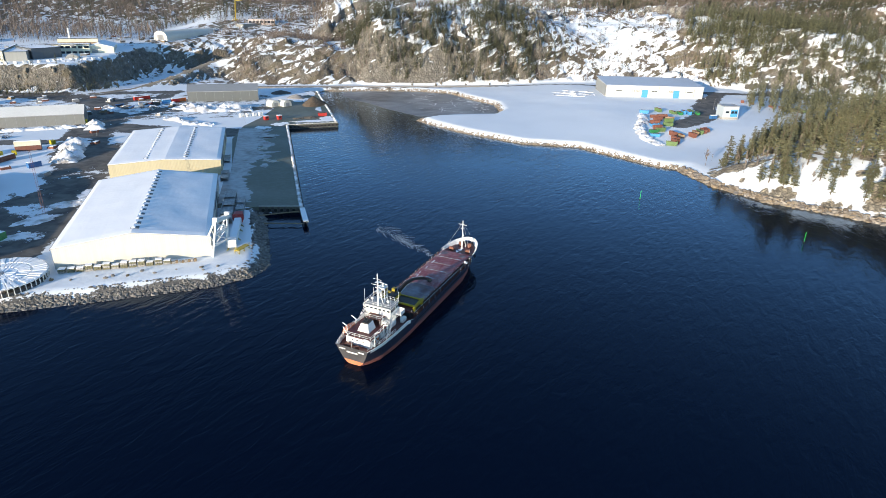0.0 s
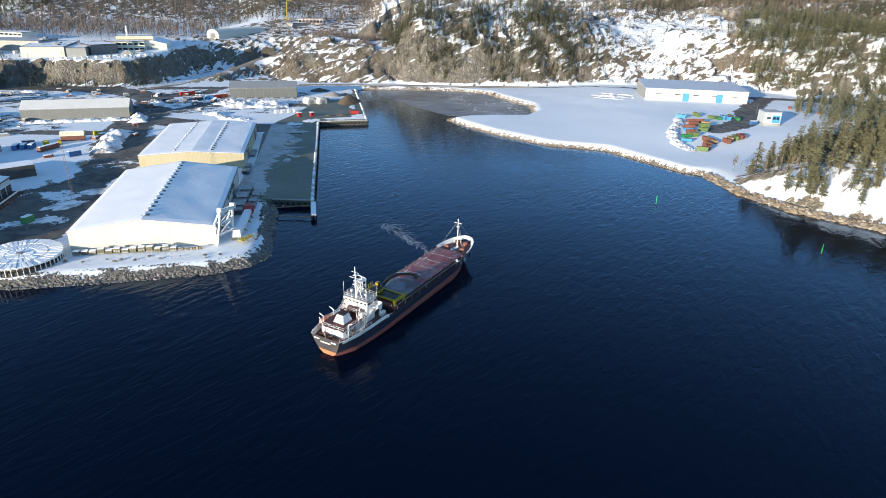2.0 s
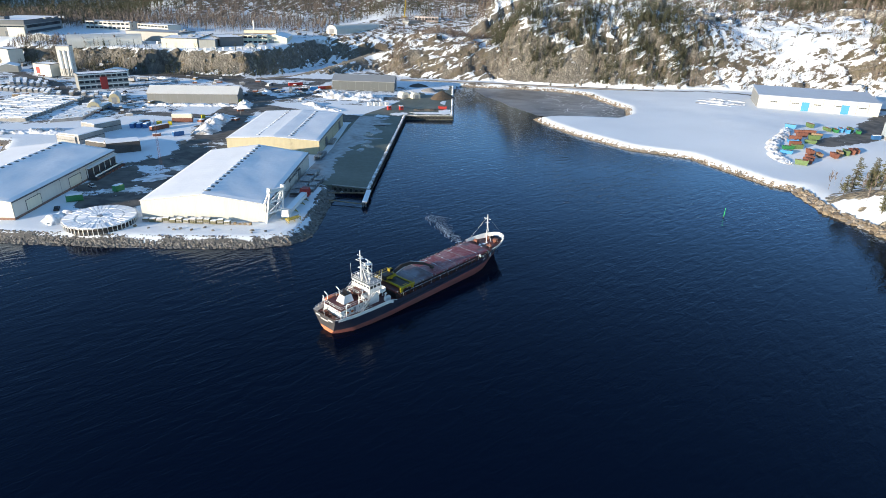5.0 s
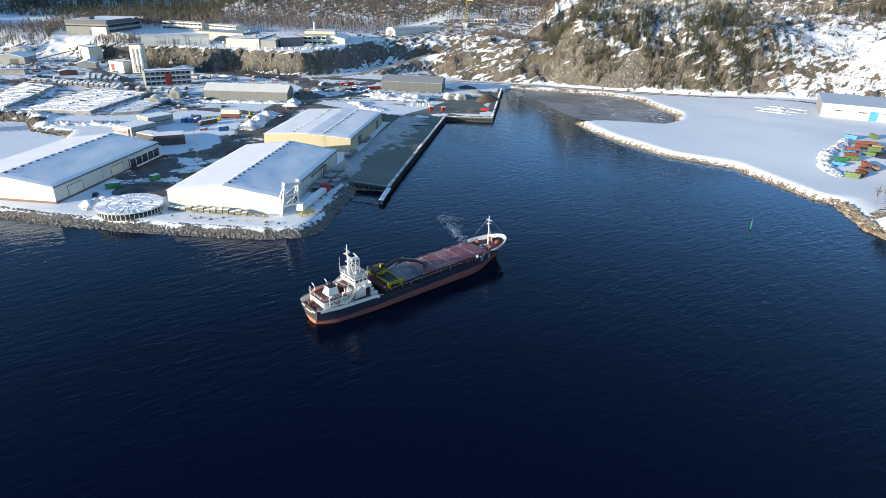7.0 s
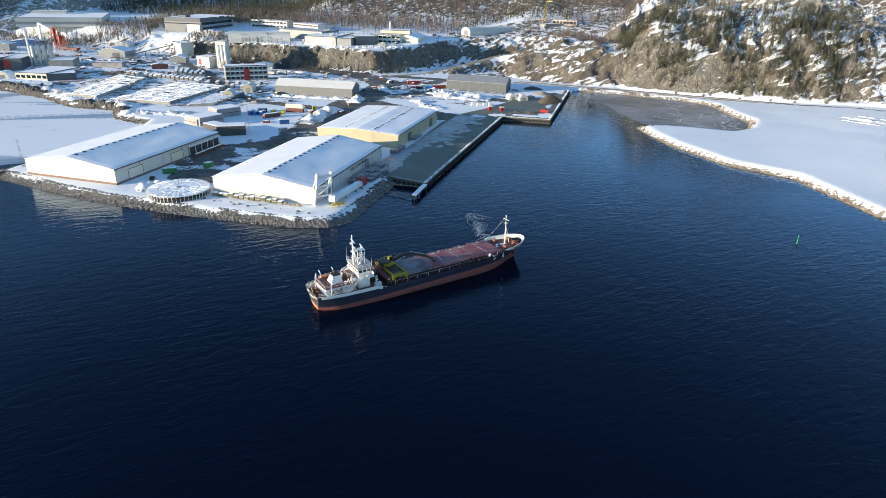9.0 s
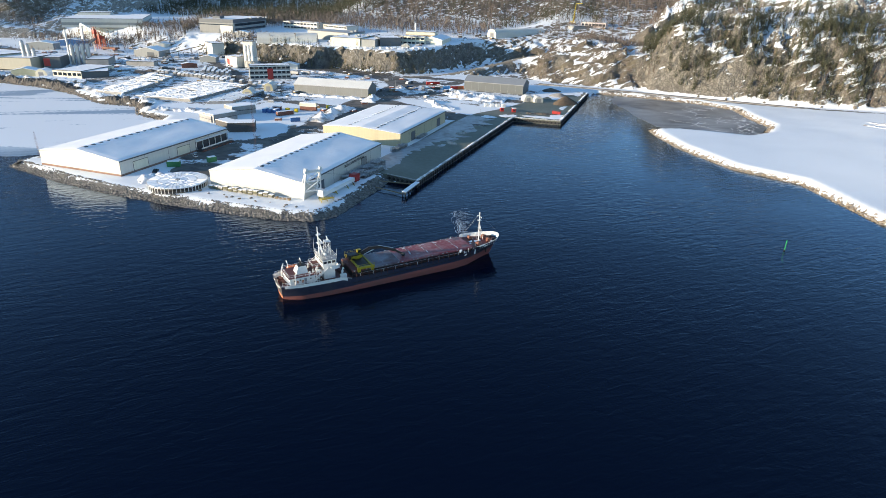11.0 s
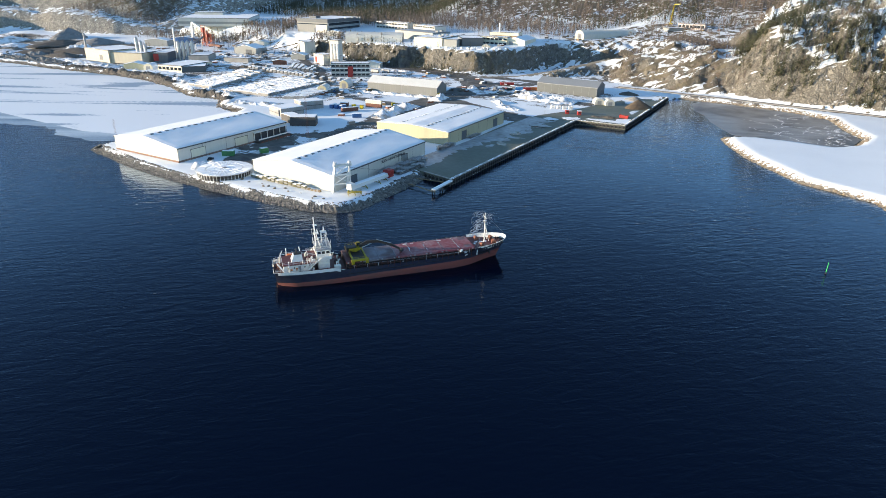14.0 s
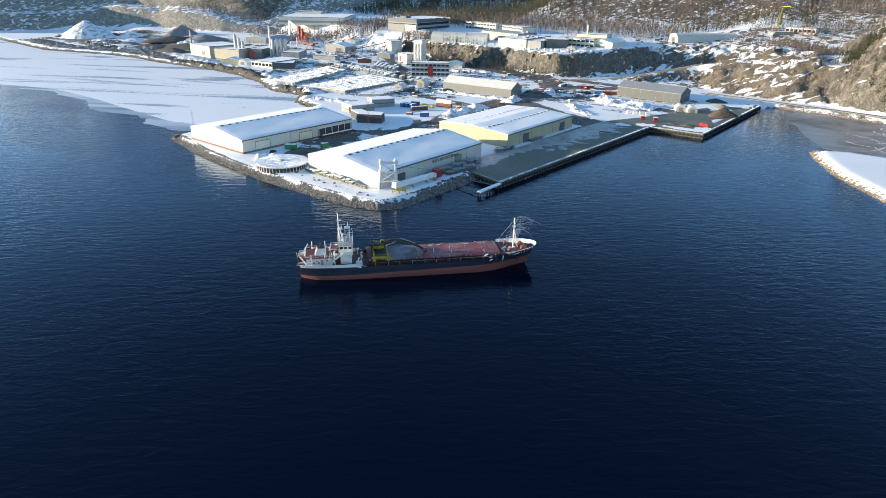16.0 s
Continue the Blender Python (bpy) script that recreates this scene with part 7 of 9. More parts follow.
def plant_woods():
    # needle trees on the crag and the eastern hills
    p, rs = scatter(42000, 10, 760, 430, 900, 101)
    x, y = p[:, 0], p[:, 1]
    dc, grove = inside(CRAG, x, y), fbm(x, y, 50, 3, 201)
    chance = smooth((dc - 4) / 16) * (0.24 + 0.76 * smooth((grove - 0.43) / 0.12)) * (1 - 0.97 * smooth((inside(SNOWFIELD, x, y) + 50 * (fbm(x, y, 40, 3, 92) - 0.5)) / 30 + 0.4))
    chance = chance * (off_line(RIM, x, y) > 15)
    chance = chance * np.where(x < 60, 0.8, 1) * np.where((x < 330) & (y > 725), 0.15, 1)
    woodland("pine_woods", "olive green pines over the rocky crag", "conifer", p[rs.rand(len(p)) < chance * 0.36], 8, 17, PINE, 301, 64)
    p, rs = scatter(9000, 0, 250, 588, 660, 115)
    x, y = p[:, 0], p[:, 1]
    grove = fbm(x, y, 26, 3, 213)
    woodland("pine_woods", "small dark pines clinging to the steep crag", "conifer", p[(inside(CRAG, x, y) > 2) & (rs.rand(len(p)) < 0.22 * smooth((grove - 0.44) / 0.1) * np.where(x > 205, 0.4, 1))], 7, 14, PINE, 315, 64)
    p, rs = scatter(6000, 345, 480, 535, 680, 121)
    x, y = p[:, 0], p[:, 1]
    keep = (inside([(372, 560), (369, 600), (376, 632), (390, 655), (420, 695), (480, 685), (480, 535), (395, 535)], x, y) > 0) & (inside(CRAG, x, y) > 2)
    woodland("pine_woods", "olive green pines on the slope behind the white hall", "conifer", p[keep & (rs.rand(len(p)) < 0.20)], 9, 18, NEEDLE, 321, 80)
    # the wooded hill beyond the near trees
    p, rs = scatter(16000, 200, 720, 60, 520, 102)
    x, y = p[:, 0], p[:, 1]
    near = (x < 330) & (y > 205)
    deep = np.maximum.reduce([inside(WOODED, x, y), inside(CRAG, x, y) + 30, inside([(318, 392), (332, 470), (400, 505), (460, 440), (400, 380)], x, y)])
    open_ = np.ones(len(p))
    for pts, half in ROADS[6:8]:
        open_ = open_ * (off_line(pts, x, y) > half + 6)
    yard = inside([(225, 500), (330, 480), (345, 520), (330, 440), (310, 380), (240, 370), (180, 420)], x, y) < -4
    woodland("pine_woods", "dense pines on the wooded shore hill", "conifer", p[(deep > 6) & (open_ > 0) & yard & (rs.rand(len(p)) < np.where(near, 0.07, 0.44))], 11, 20, NEEDLE, 302, 90)
    # far hills
    p, rs = scatter(80000, -1300, 900, 560, 1330, 103)
    x, y = p[:, 0], p[:, 1]
    far = np.hypot(x + 20, y - 250)
    wild = smooth((far - 590) / 50) * (inside(QUARRY, x, y) < -5) * (inside([(-860, 540), (-150, 540), (-40, 790), (-120, 870), (-330, 716), (-420, 716), (-470, 704), (-520, 690), (-640, 745), (-860, 720)], x, y) < 0)
    wild = wild * (inside(BENCH, x, y) < -40)
    dark = smooth(inside([(-980, 690), (-640, 735), (-520, 680), (-440, 700), (-370, 880), (-700, 1180), (-1050, 1000)], x, y) / 40)
    grove = fbm(x, y, 130, 4, 203)
    woodland("far_woods", "dark conifer woods on the far hills", "conifer", p[rs.rand(len(p)) < wild * (0.05 + np.maximum(smooth((grove - 0.53) / 0.1), 2.6 * dark)) * 0.32], 8, 16, WOODS, 303)
    q = p[rs.rand(len(p)) < wild * (0.40 + 0.60 * smooth((0.56 - grove) / 0.1)) * 0.85 * (1 - 0.7 * dark)]
    woodland("bare_woods", "grey-brown leafless woods on the far hills", "twig", q, 8, 15, TWIG, 304)
    p, rs = scatter(17000, -1500, -700, 150, 760, 107)
    x, y = p[:, 0], p[:, 1]
    woodland("bare_woods", "leafless woods above the quarry", "twig", p[(inside(QUARRY, x, y) > np.where((y > 470) & (x > -900), 24, 165)) & (rs.rand(len(p)) < 0.8)], 9, 15, TWIG, 308)
    # brush and leafless trees on the near slopes
    p, rs = scatter(48000, -430, 430, 520, 900, 104)
    x, y = p[:, 0], p[:, 1]
    dc, dp = inside(CRAG, x, y), inside(PLATEAU, x, y)
    knoll = inside(KNOLL, x, y)
    grove = fbm(x, y, 40, 3, 205)
    chance = np.maximum(smooth(dc / 8) * np.where((x > 8) & (x < 205), 0.20, 0.56), smooth(knoll / 8) * 0.8)
    chance = np.maximum(chance, 0.8 * smooth(1 - np.abs(dp + 2) / 16) * (x < -170))
    chance = chance * smooth((grove - 0.40) / 0.14) * (1 - 0.15 * smooth(inside(SNOWFIELD, x, y) / 12 + 0.5))
    for pts, half in ROADS:
        chance = chance * (off_line(pts, x, y) > half + 2)
    chance = chance * (off_line(ROADS[4][0], x, y) > 8)
    q, rt = scatter(20000, -90, 430, 592, 725, 119)
    g3 = fbm(q[:, 0], q[:, 1], 34, 3, 219)
    up = np.maximum(inside(CRAG, q[:, 0], q[:, 1]), inside(KNOLL, q[:, 0], q[:, 1]))
    woodland("bare_woods", "grey-brown leafless trees over the rocky slopes", "twig", q[(up > 3) & (inside(SNOWFIELD, q[:, 0], q[:, 1]) < 4) & (rt.rand(len(q)) < np.where((q[:, 0] > 8) & (q[:, 0] < 205), 0.16, 0.40) * smooth((g3 - 0.42) / 0.12))], 5, 10, TWIG, 319)
    woodland("brushwood", "brown leafless brush on the rocky slopes", "twig", p[rs.rand(len(p)) < chance], 2.0, 6.5, BRUSH, 305)
    p, rs = scatter(2600, -600, 120, 660, 800, 106)
    x, y = p[:, 0], p[:, 1]
    belt = smooth((y - 690 - 0.1 * (x + 300)) / 15) * (inside(PLATEAU, x, y) > 0) * (x < -175)
    woodland("bare_woods", "row of tall leafless birches behind the works", "twig", p[rs.rand(len(p)) < belt], 11, 17, TWIG, 306)
    p, rs = scatter(1500, -440, -170, 530, 580, 109)
    x, y = p[:, 0], p[:, 1]
    d = inside(PLATEAU, x, y)
    woodland("cliff_pines", "small dark pines along the cliff below the works", "conifer", p[(np.abs(d - 3) < 14) & (rs.rand(len(p)) < np.where(x < -290, 0.95, 0.5))], 3, 9, PINE, 309)
    p, rs = scatter(1500, 195, 420, 200, 470, 108)
    x, y = p[:, 0], p[:, 1]
    d = inside(WOODED, x, y)
    woodland("brushwood", "leafless bushes along the wooded shore", "twig", p[(d > -10) & (d < 60) & (inside(LAND, x, y) > 12) & (rs.rand(len(p)) < 0.55)], 4, 11, TWIG, 307)


def plant_shore_trees():
    """The pines on the near shore hill, each a tree of its own."""
    kinds = []
    for k, (high, full) in enumerate(((17, 0.19), (20, 0.165), (14, 0.20), (22, 0.15), (11, 0.23), (18.5, 0.18))):
        trunk, crown = conifer_mesh(900 + k, high, full)
        tree = thing("pine_tree", "tall olive-green pine on the snowy shore hill", "tree", at(0, 0, 0), "shore pines")
        part("trunk", trunk, BARK, tree)
        part("crown", crown, NEEDLE, tree)
        kinds.append(tree)
    rng = random.Random(77)
    spots = []
    tries = 0
    while len(spots) < 255 and tries < 20000:
        tries += 1
        x, y = rng.uniform(196, 325), rng.uniform(205, 362)
        d = float(inside(WOODED, np.array([x]), np.array([y]))[0])
        if (y > 300 and x < 250 and y > 0.75 * x + 122) or d < 5 or (d < 14 and rng.random() < 0.35) or (d > 55 and rng.random() < 0.5) or any((x - a) ** 2 + (y - b) ** 2 < 16 for a, b in spots):
            continue
        if fbm(np.array([x]), np.array([y]), 30, 3, 207)[0] < 0.30:
            continue
        spots.append((x, y))
    for i, (x, y) in enumerate(spots):
        m = at(x, y, height(x, y), rng.uniform(0, 360))
        if i < len(kinds):
            kinds[i].matrix_world = m
        else:
            t = copy_thing(kinds[rng.randrange(len(kinds))], m)
            s = rng.uniform(0.55, 1.18)
            t.scale = (s, s, s * rng.uniform(0.9, 1.1))


def plant_works_brush():
    p, rs = scatter(900, -640, -400, 395, 560, 112)
    grove = fbm(p[:, 0], p[:, 1], 28, 2, 211)
    p2, rs2 = scatter(700, -740, -560, 505, 575, 113)
    woodland("bare_woods", "bare trees before the far works", "twig", p2[(inside(PLATEAU, p2[:, 0], p2[:, 1]) < 30) & (rs2.rand(len(p2)) < 0.8)], 5, 12, TWIG, 313)
    woodland("brushwood", "bare bushes along the works slopes", "twig", p[(grove > 0.56) & (rs.rand(len(p)) < 0.9)], 2.5, 7, TWIG, 312)


def plant_office_trees():
    # bare trees and a few pines between the far works and the office
    p, rs = scatter(7500, -690, -300, 535, 690, 117)
    x, y = p[:, 0], p[:, 1]
    clear = inside([(-515, 578), (-445, 588), (-425, 690), (-500, 690)], x, y) < 0
    works = inside([(-690, 535), (-612, 605), (-700, 700), (-780, 640)], x, y) < -4
    belt = (inside([(-640, 548), (-505, 560), (-505, 690), (-600, 690), (-612, 600)], x, y) > 0) | (inside([(-445, 545), (-335, 548), (-335, 576), (-445, 572)], x, y) > 0)
    grove = fbm(x, y, 30, 3, 215)
    keep = clear & works & belt
    q, rt = scatter(1500, -125, 20, 748, 905, 118)
    g2 = fbm(q[:, 0], q[:, 1], 24, 3, 217)
    woodland("bare_woods", "bare trees on the upper terrace", "twig", q[(g2 > 0.46) & (np.hypot(q[:, 0] + 106, q[:, 1] - 858) > 12)], 4, 10, TWIG, 318)
    woodland("bare_woods", "bare birches between the works and the office", "twig", p[keep & (grove > 0.44) & (rs.rand(len(p)) < 0.8)], 5, 12, TWIG, 316)
    woodland("pine_woods", "dark pines beside the office", "conifer", p[keep & (grove < 0.50) & (rs.rand(len(p)) < 0.22)], 5, 11, WOODS, 317)


plant_woods()
plant_office_trees()
plant_works_brush()
plant_shore_trees()


# ---- yard things ----
PORT = 2.74


def container(colour, label, x, y, turn, length=6.06, z=PORT, snow=True, kind_name="shipping_container"):
    top = thing(kind_name, label, "container", at(x, y, z, turn), "shipping containers")
    l, w, h = length / 2, 1.22, 2.59
    part("body", MB().box(-l, -w, 0.12, l, w, h), colour, top)
    n = int(length / 0.6)
    ribs = MB()
    for k in range(n):
        xx = -l + 0.35 + (length - 0.7) * k / (n - 1)
        for s in (-1, 1):
            ribs.box(xx - 0.12, s * w - 0.03, 0.3, xx + 0.12, s * w + 0.03, h - 0.2)
    part("corrugation", ribs, colour, top, kind="stuff")
    for xx in (-l + 0.09, l - 0.09):
        for yy in (-w + 0.09, w - 0.09):
            part("corner_post", MB().box(xx - 0.1, yy - 0.1, 0, xx + 0.1, yy + 0.1, h + 0.02), colour, top)
    part("door", MB().box(l - 0.01, -w + 0.15, 0.25, l + 0.05, -0.03, h - 0.15).box(l - 0.01, 0.03, 0.25, l + 0.05, w - 0.15, h - 0.15), colour, top)
    if snow:
        part("snow_cap", MB().box(-l + 0.12, -w + 0.1, h, l - 0.12, w - 0.1, h + 0.22), SNOW, top, bevel=0.08)
    return top


def skip(colour, label, x, y, turn, z, load=None, length=5.6, high=1.7):
    """An open waste skip with sloping ends and ribs."""
    top = thing("waste_skip", label, "skip", at(x, y, z, turn), "waste skips")
    l, w = length / 2, 1.15
    sh = MB()
    lo, hi = [(-l + 0.5, -w + .1), (l - 0.5, -w + .1), (l - 0.5, w - .1), (-l + 0.5, w - .1)], [(-l, -w), (l, -w), (l, w), (-l, w)]
    sh.add([(a, b, 0.15) for a, b in lo] + [(a, b, high) for a, b in hi] + [(a * 0.95, b * 0.92, high) for a, b in hi] + [(a * 0.95, b * 0.9, 0.3) for a, b in lo],
           [(3, 2, 1, 0)] + [(i, (i + 1) % 4, 4 + (i + 1) % 4, 4 + i) for i in range(4)] + [(4 + i, 4 + (i + 1) % 4, 8 + (i + 1) % 4, 8 + i) for i in range(4)]
           + [(8 + i, 8 + (i + 1) % 4, 12 + (i + 1) % 4, 12 + i) for i in range(4)] + [(12, 13, 14, 15)])
    part("shell", sh, colour, top)
    for k in range(4):
        xx = -l * 0.7 + l * 1.4 * k / 3
        for s in (-1, 1):
            part("rib", MB().beam((xx, s * (w - 0.02), 0.3), (xx, s * (w + 0.05), high - 0.1), 0.14, 0.1), colour, top)
    if load:
        mb = MB()
        rng = random.Random(int(x * 7 + y))
        nx, ny = 11, 5
        mb.add([((2 * i / (nx - 1) - 1) * l * 0.92, (2 * j / (ny - 1) - 1) * w * 0.88, high - 0.5 + (rng.uniform(0.1, 0.75) if 0 < i < nx - 1 and 0 < j < ny - 1 else 0)) for j in range(ny) for i in range(nx)],
               [(j * nx + i, j * nx + i + 1, (j + 1) * nx + i + 1, (j + 1) * nx + i) for j in range(ny - 1) for i in range(nx - 1)])
        part("load", mb, load, top)
    return top


def heap(name, label, pts, width, high, material, seed, category="snow heap", kind="", grain=0.7):
    """A ploughed or tipped heap along a line: one uneven ridge with broken lumps on it."""
    rng = random.Random(seed)
    mb = MB()
    total = sum(math.dist(a, b) for a, b in zip(pts, pts[1:]))
    cell = 0.8 if width < 14 else 1.5
    nu, nv = max(7, int(total / cell)), max(9, int(width * 1.3 / cell))
    spots = []
    for (ax, ay), (bx, by) in zip(pts, pts[1:]):
        length = math.dist((ax, ay), (bx, by))
        m = max(2, round(nu * length / total))
        spots += [(ax + (bx - ax) * k / m, ay + (by - ay) * k / m, -(by - ay) / length, (bx - ax) / length) for k in range(m)]
    spots.append((*pts[-1], *spots[-1][2:]))
    nu = len(spots)
    for i, (cx, cy, nx_, ny_) in enumerate(spots):
        u = i / (nu - 1)
        taper = min(1, 6 * u + 0.1, 6 * (1 - u) + 0.1)
        for j in range(nv):
            v = -1 + 2 * j / (nv - 1)
            w = width * 0.62 * (0.75 + 0.5 * noise.noise(Vector((cx * 0.13, cy * 0.13, seed))) + 0.25 * noise.noise(Vector((cx * 0.5, cy * 0.5, seed + v))))
            x, y = cx + nx_ * v * w + rng.uniform(-.2, .2) * cell, cy + ny_ * v * w + rng.uniform(-.2, .2) * cell
            big = noise.noise(Vector((x * 0.16, y * 0.16, seed * 1.3)))
            small = abs(noise.noise(Vector((x * 0.55, y * 0.55, seed * 0.7))))
            rise = high * taper * max(0, 1 - v * v) ** 0.8 * (0.48 + 0.75 * big + 0.8 * small) + rng.uniform(-.05, .06) * high
            rim = abs(v) > 0.99 or i in (0, nu - 1)
            mb.v.append((x, y, height(x, y) + (-0.35 if rim else rise - 0.05)))
    for i in range(nu - 1):
        for j in range(nv - 1):
            a = i * nv + j
            mb.f += [(a, a + nv, a + 1), (a + 1, a + nv, a + nv + 1)]
    for k in range(int(total * width * 0.05) + 4):
        cx, cy, nx_, ny_ = spots[rng.randrange(nu)]
        o = rng.gauss(0, 0.26) * width
        x, y, r = cx + nx_ * o, cy + ny_ * o, grain * rng.uniform(0.3, 0.9)
        mb.lump((x, y, height(x, y) + 0.4 * high * max(0.1, 1 - abs(o) * 2 / width)), r * 1.3, r, r * 0.7, rng, 0.3)
    return solo(name, mb, material, label, category, kind=kind or "stuff", smooth=material is SNOW_PILE)


def cone_pile(name, label, x, y, r, high, material, seed, squash=0.75, turn=0):
    rng = random.Random(seed)
    mb = MB()
    rings, n = 9, 28
    for i in range(rings + 1):
        t = i / rings
        for k in range(n):
            a = math.tau * k / n
            rr = r * (1 - t) * (1 + 0.10 * math.sin(3 * a + seed) + rng.uniform(-0.04, 0.04))
            mb.v.append((rr * math.cos(a), rr * squash * math.sin(a), high * (t ** 0.9) * (1 - 0.10 * t) + rng.uniform(-0.1, 0.1) - (0.5 if i == 0 else 0)))
    for i in range(rings):
        for k in range(n):
            mb.f.append((i * n + k, i * n + (k + 1) % n, (i + 1) * n + (k + 1) % n, (i + 1) * n + k))
    return solo(name, mb, material, label, "pile", at(x, y, height(x, y), turn))


def vehicle(kind, colour, label, x, y, turn, z=None):
    z = height(x, y) if z is None else z
    top = thing(kind, label, "vehicle", at(x, y, z, turn))
    if kind == "car":
        body = MB().across([(-0.9, 0.35), (0.9, 0.35), (0.88, 0.85), (-0.88, 0.85)], -2.15, 2.15)
        part("body", body, colour, top, bevel=0.06)
        cab = MB().add([(-0.82, -1.5, 0.85), (0.82, -1.5, 0.85), (0.82, 1.0, 0.85), (-0.82, 1.0, 0.85), (-0.66, -1.1, 1.45), (0.66, -1.1, 1.45), (0.66, 0.4, 1.45), (-0.66, 0.4, 1.45)],
                       [(3, 2, 1, 0), (4, 5, 6, 7), (0, 1, 5, 4), (1, 2, 6, 5), (2, 3, 7, 6), (3, 0, 4, 7)])
        part("cabin", cab, GLASS, top)
        part("roof", MB().box(-0.62, -1.05, 1.44, 0.62, 0.35, 1.52), colour, top)
        wheels = [(-0.85, -1.35), (0.85, -1.35), (-0.85, 1.35), (0.85, 1.35)]
        r = 0.33
    else:
        part("cab", MB().box(-1.2, 2.4, 0.8, 1.2, 4.6, 3.2), colour, top, bevel=0.1)
        part("windscreen", MB().box(-1.05, 4.57, 1.9, 1.05, 4.64, 2.9), GLASS, top)
        part("load_box", MB().box(-1.25, -4.4, 1.1, 1.25, 2.2, 3.3), GREY if kind == "truck" else colour, top)
        part("chassis", MB().box(-0.5, -4.4, 0.7, 0.5, 4.4, 1.1), BLACK, top)
        wheels = [(s * 1.05, y_) for s in (-1, 1) for y_ in (-3.4, -2.2, 3.2)]
        r = 0.5
    for wx, wy in wheels:
        part("wheel", MB().cyl((wx - 0.13, wy, r), (wx + 0.13, wy, r), r, 12), RUBBER, top)
    return top


# slip-formed cable carousel: a snow-covered round rack on a dark base
disc = thing("cable_carousel", "round snow-covered turntable with white radial posts", "turntable", at(-99, 191.2, 2.7))
part("base", MB().cyl((0, 0, -0.5), (0, 0, 0.9), 12.2, 48), DARK_CONCRETE, disc, "dark round base")
part("drum", MB().cyl((0, 0, 0.9), (0, 0, 2.05), 10.8, 56), DARK_CONCRETE, disc)
part("deck", MB().cyl((0, 0, 2.05), (0, 0, 2.34), 12.3, 56), SNOW, disc, "trampled snowy deck")
rng = random.Random(23)
for r0, r1, n in ((1.2, 4.2, 16), (4.6, 8.0, 32), (8.5, 12.5, 48)):
    for k in range(n):
        a0, a1 = math.tau * k / n + 0.10 / r1, math.tau * (k + 1) / n - 0.10 / r1
        h = 2.62 + rng.uniform(-0.10, 0.14)
        pad = MB()
        for z, g in ((2.33, 0.0), (h, 0.12)):
            for r, a in ((r0 + g, a0), (r1 - g, a0), (r1 - g, a1), (r0 + g, a1)):
                q = g / max(r, 1) * (1 if a == a0 else -1)
                pad.v.append((r * math.cos(a + q), r * math.sin(a + q), z + (rng.uniform(-.05, .05) if g else 0)))
        pad.f = [(3, 2, 1, 0), (4, 5, 6, 7), (0, 1, 5, 4), (1, 2, 6, 5), (2, 3, 7, 6), (3, 0, 4, 7)]
        part("snow_pad", pad, SNOW, disc)
board = mesh_of("board", MB().add([(6, -0.36, 2.25), (13, -0.62, 2.25), (13, 0.62, 2.25), (6, 0.36, 2.25), (6, -0.36, 2.5), (13, -0.62, 2.44), (13, 0.62, 2.44), (6, 0.36, 2.5)],
                                  [(0, 3, 2, 1), (4, 5, 6, 7), (0, 1, 5, 4), (1, 2, 6, 5), (2, 3, 7, 6), (3, 0, 4, 7)]), WHITE)
post = mesh_of("post", MB().box(12.3, -0.09, -0.2, 12.6, 0.09, 2.25), WHITE)
for k in range(48):
    for name, me in (("board", board), ("post", post)):
        o = new(name, me)
        o.parent = disc
        o.matrix_basis = pose(0, 0, 0.03 * math.sin(k * 2.7), 0, 0, 360 * k / 48)
part("hub", MB().cyl((0, 0, 2.3), (0, 0, 2.95), 1.0, 16), GREY, disc)

# laid-down harbour crane by the white warehouse
crane = thing("crane_parts", "white lattice crane portal and boom laid on trestles", "crane", at(-36.8, 206.2, 2.7, 62))
for s in (-1, 1):
    part("portal_leg", MB().beam((s * 4.0, 0, 0), (s * 3.2, -2.2, 12.6), 0.55), WHITE, crane)
    part("portal_leg", MB().beam((s * 4.0, 5.0, 0), (s * 3.2, -1.6, 12.4), 0.5), WHITE, crane)
for z, k in ((12.4, 0), (8.2, 1), (3.8, 2)):
    t = z / 12.6
    part("cross_beam", MB().beam((-4 + 0.8 * t, -2.2 * t, z), (4 - 0.8 * t, -2.2 * t, z), 0.55), WHITE, crane)
for a, b in (((-3.7, -0.7, 3.8), (3.45, -1.45, 8.2)), ((3.7, -0.7, 3.8), (-3.45, -1.45, 8.2)), ((-3.4, -1.5, 8.4), (3.2, -2.2, 12.3)), ((3.4, -1.5, 8.4), (-3.2, -2.2, 12.3))):
    part("brace", MB().beam(a, b, 0.28), WHITE, crane)
for s in (-1, 1):
    for j in range(5):
        z0, z1 = 1.0 + 2.2 * j, 3.2 + 2.2 * j
        f0, f1 = z0 / 12.6, z1 / 12.6
        part("lacing", MB().beam((s * (4 - 0.8 * f0), -2.2 * f0, z0), (s * (4 - 0.8 * f1), 5.0 - 6.6 * f1, z1), 0.14), WHITE, crane)
part("head_beam", MB().box(-4.0, -2.9, 12.2, 4.0, -1.5, 13.3), WHITE, crane, "white head girder")
for s in (-1, 1):
    part("sheave_block", MB().box(s * 3.2 - 0.5, -3.2, 12.9, s * 3.2 + 0.5, -1.4, 14.2), WHITE, crane)
boom = thing("crane_boom", "long white box girder lying on worn yellow trestles", "crane", at(-33.2, 219.5, 2.7, 92))
part("girder", MB().box(-13, -1.3, 1.7, 12.5, 1.3, 3.2).box(-13.2, -1.5, 1.6, -10.5, 1.5, 4.3), WHITE, boom)
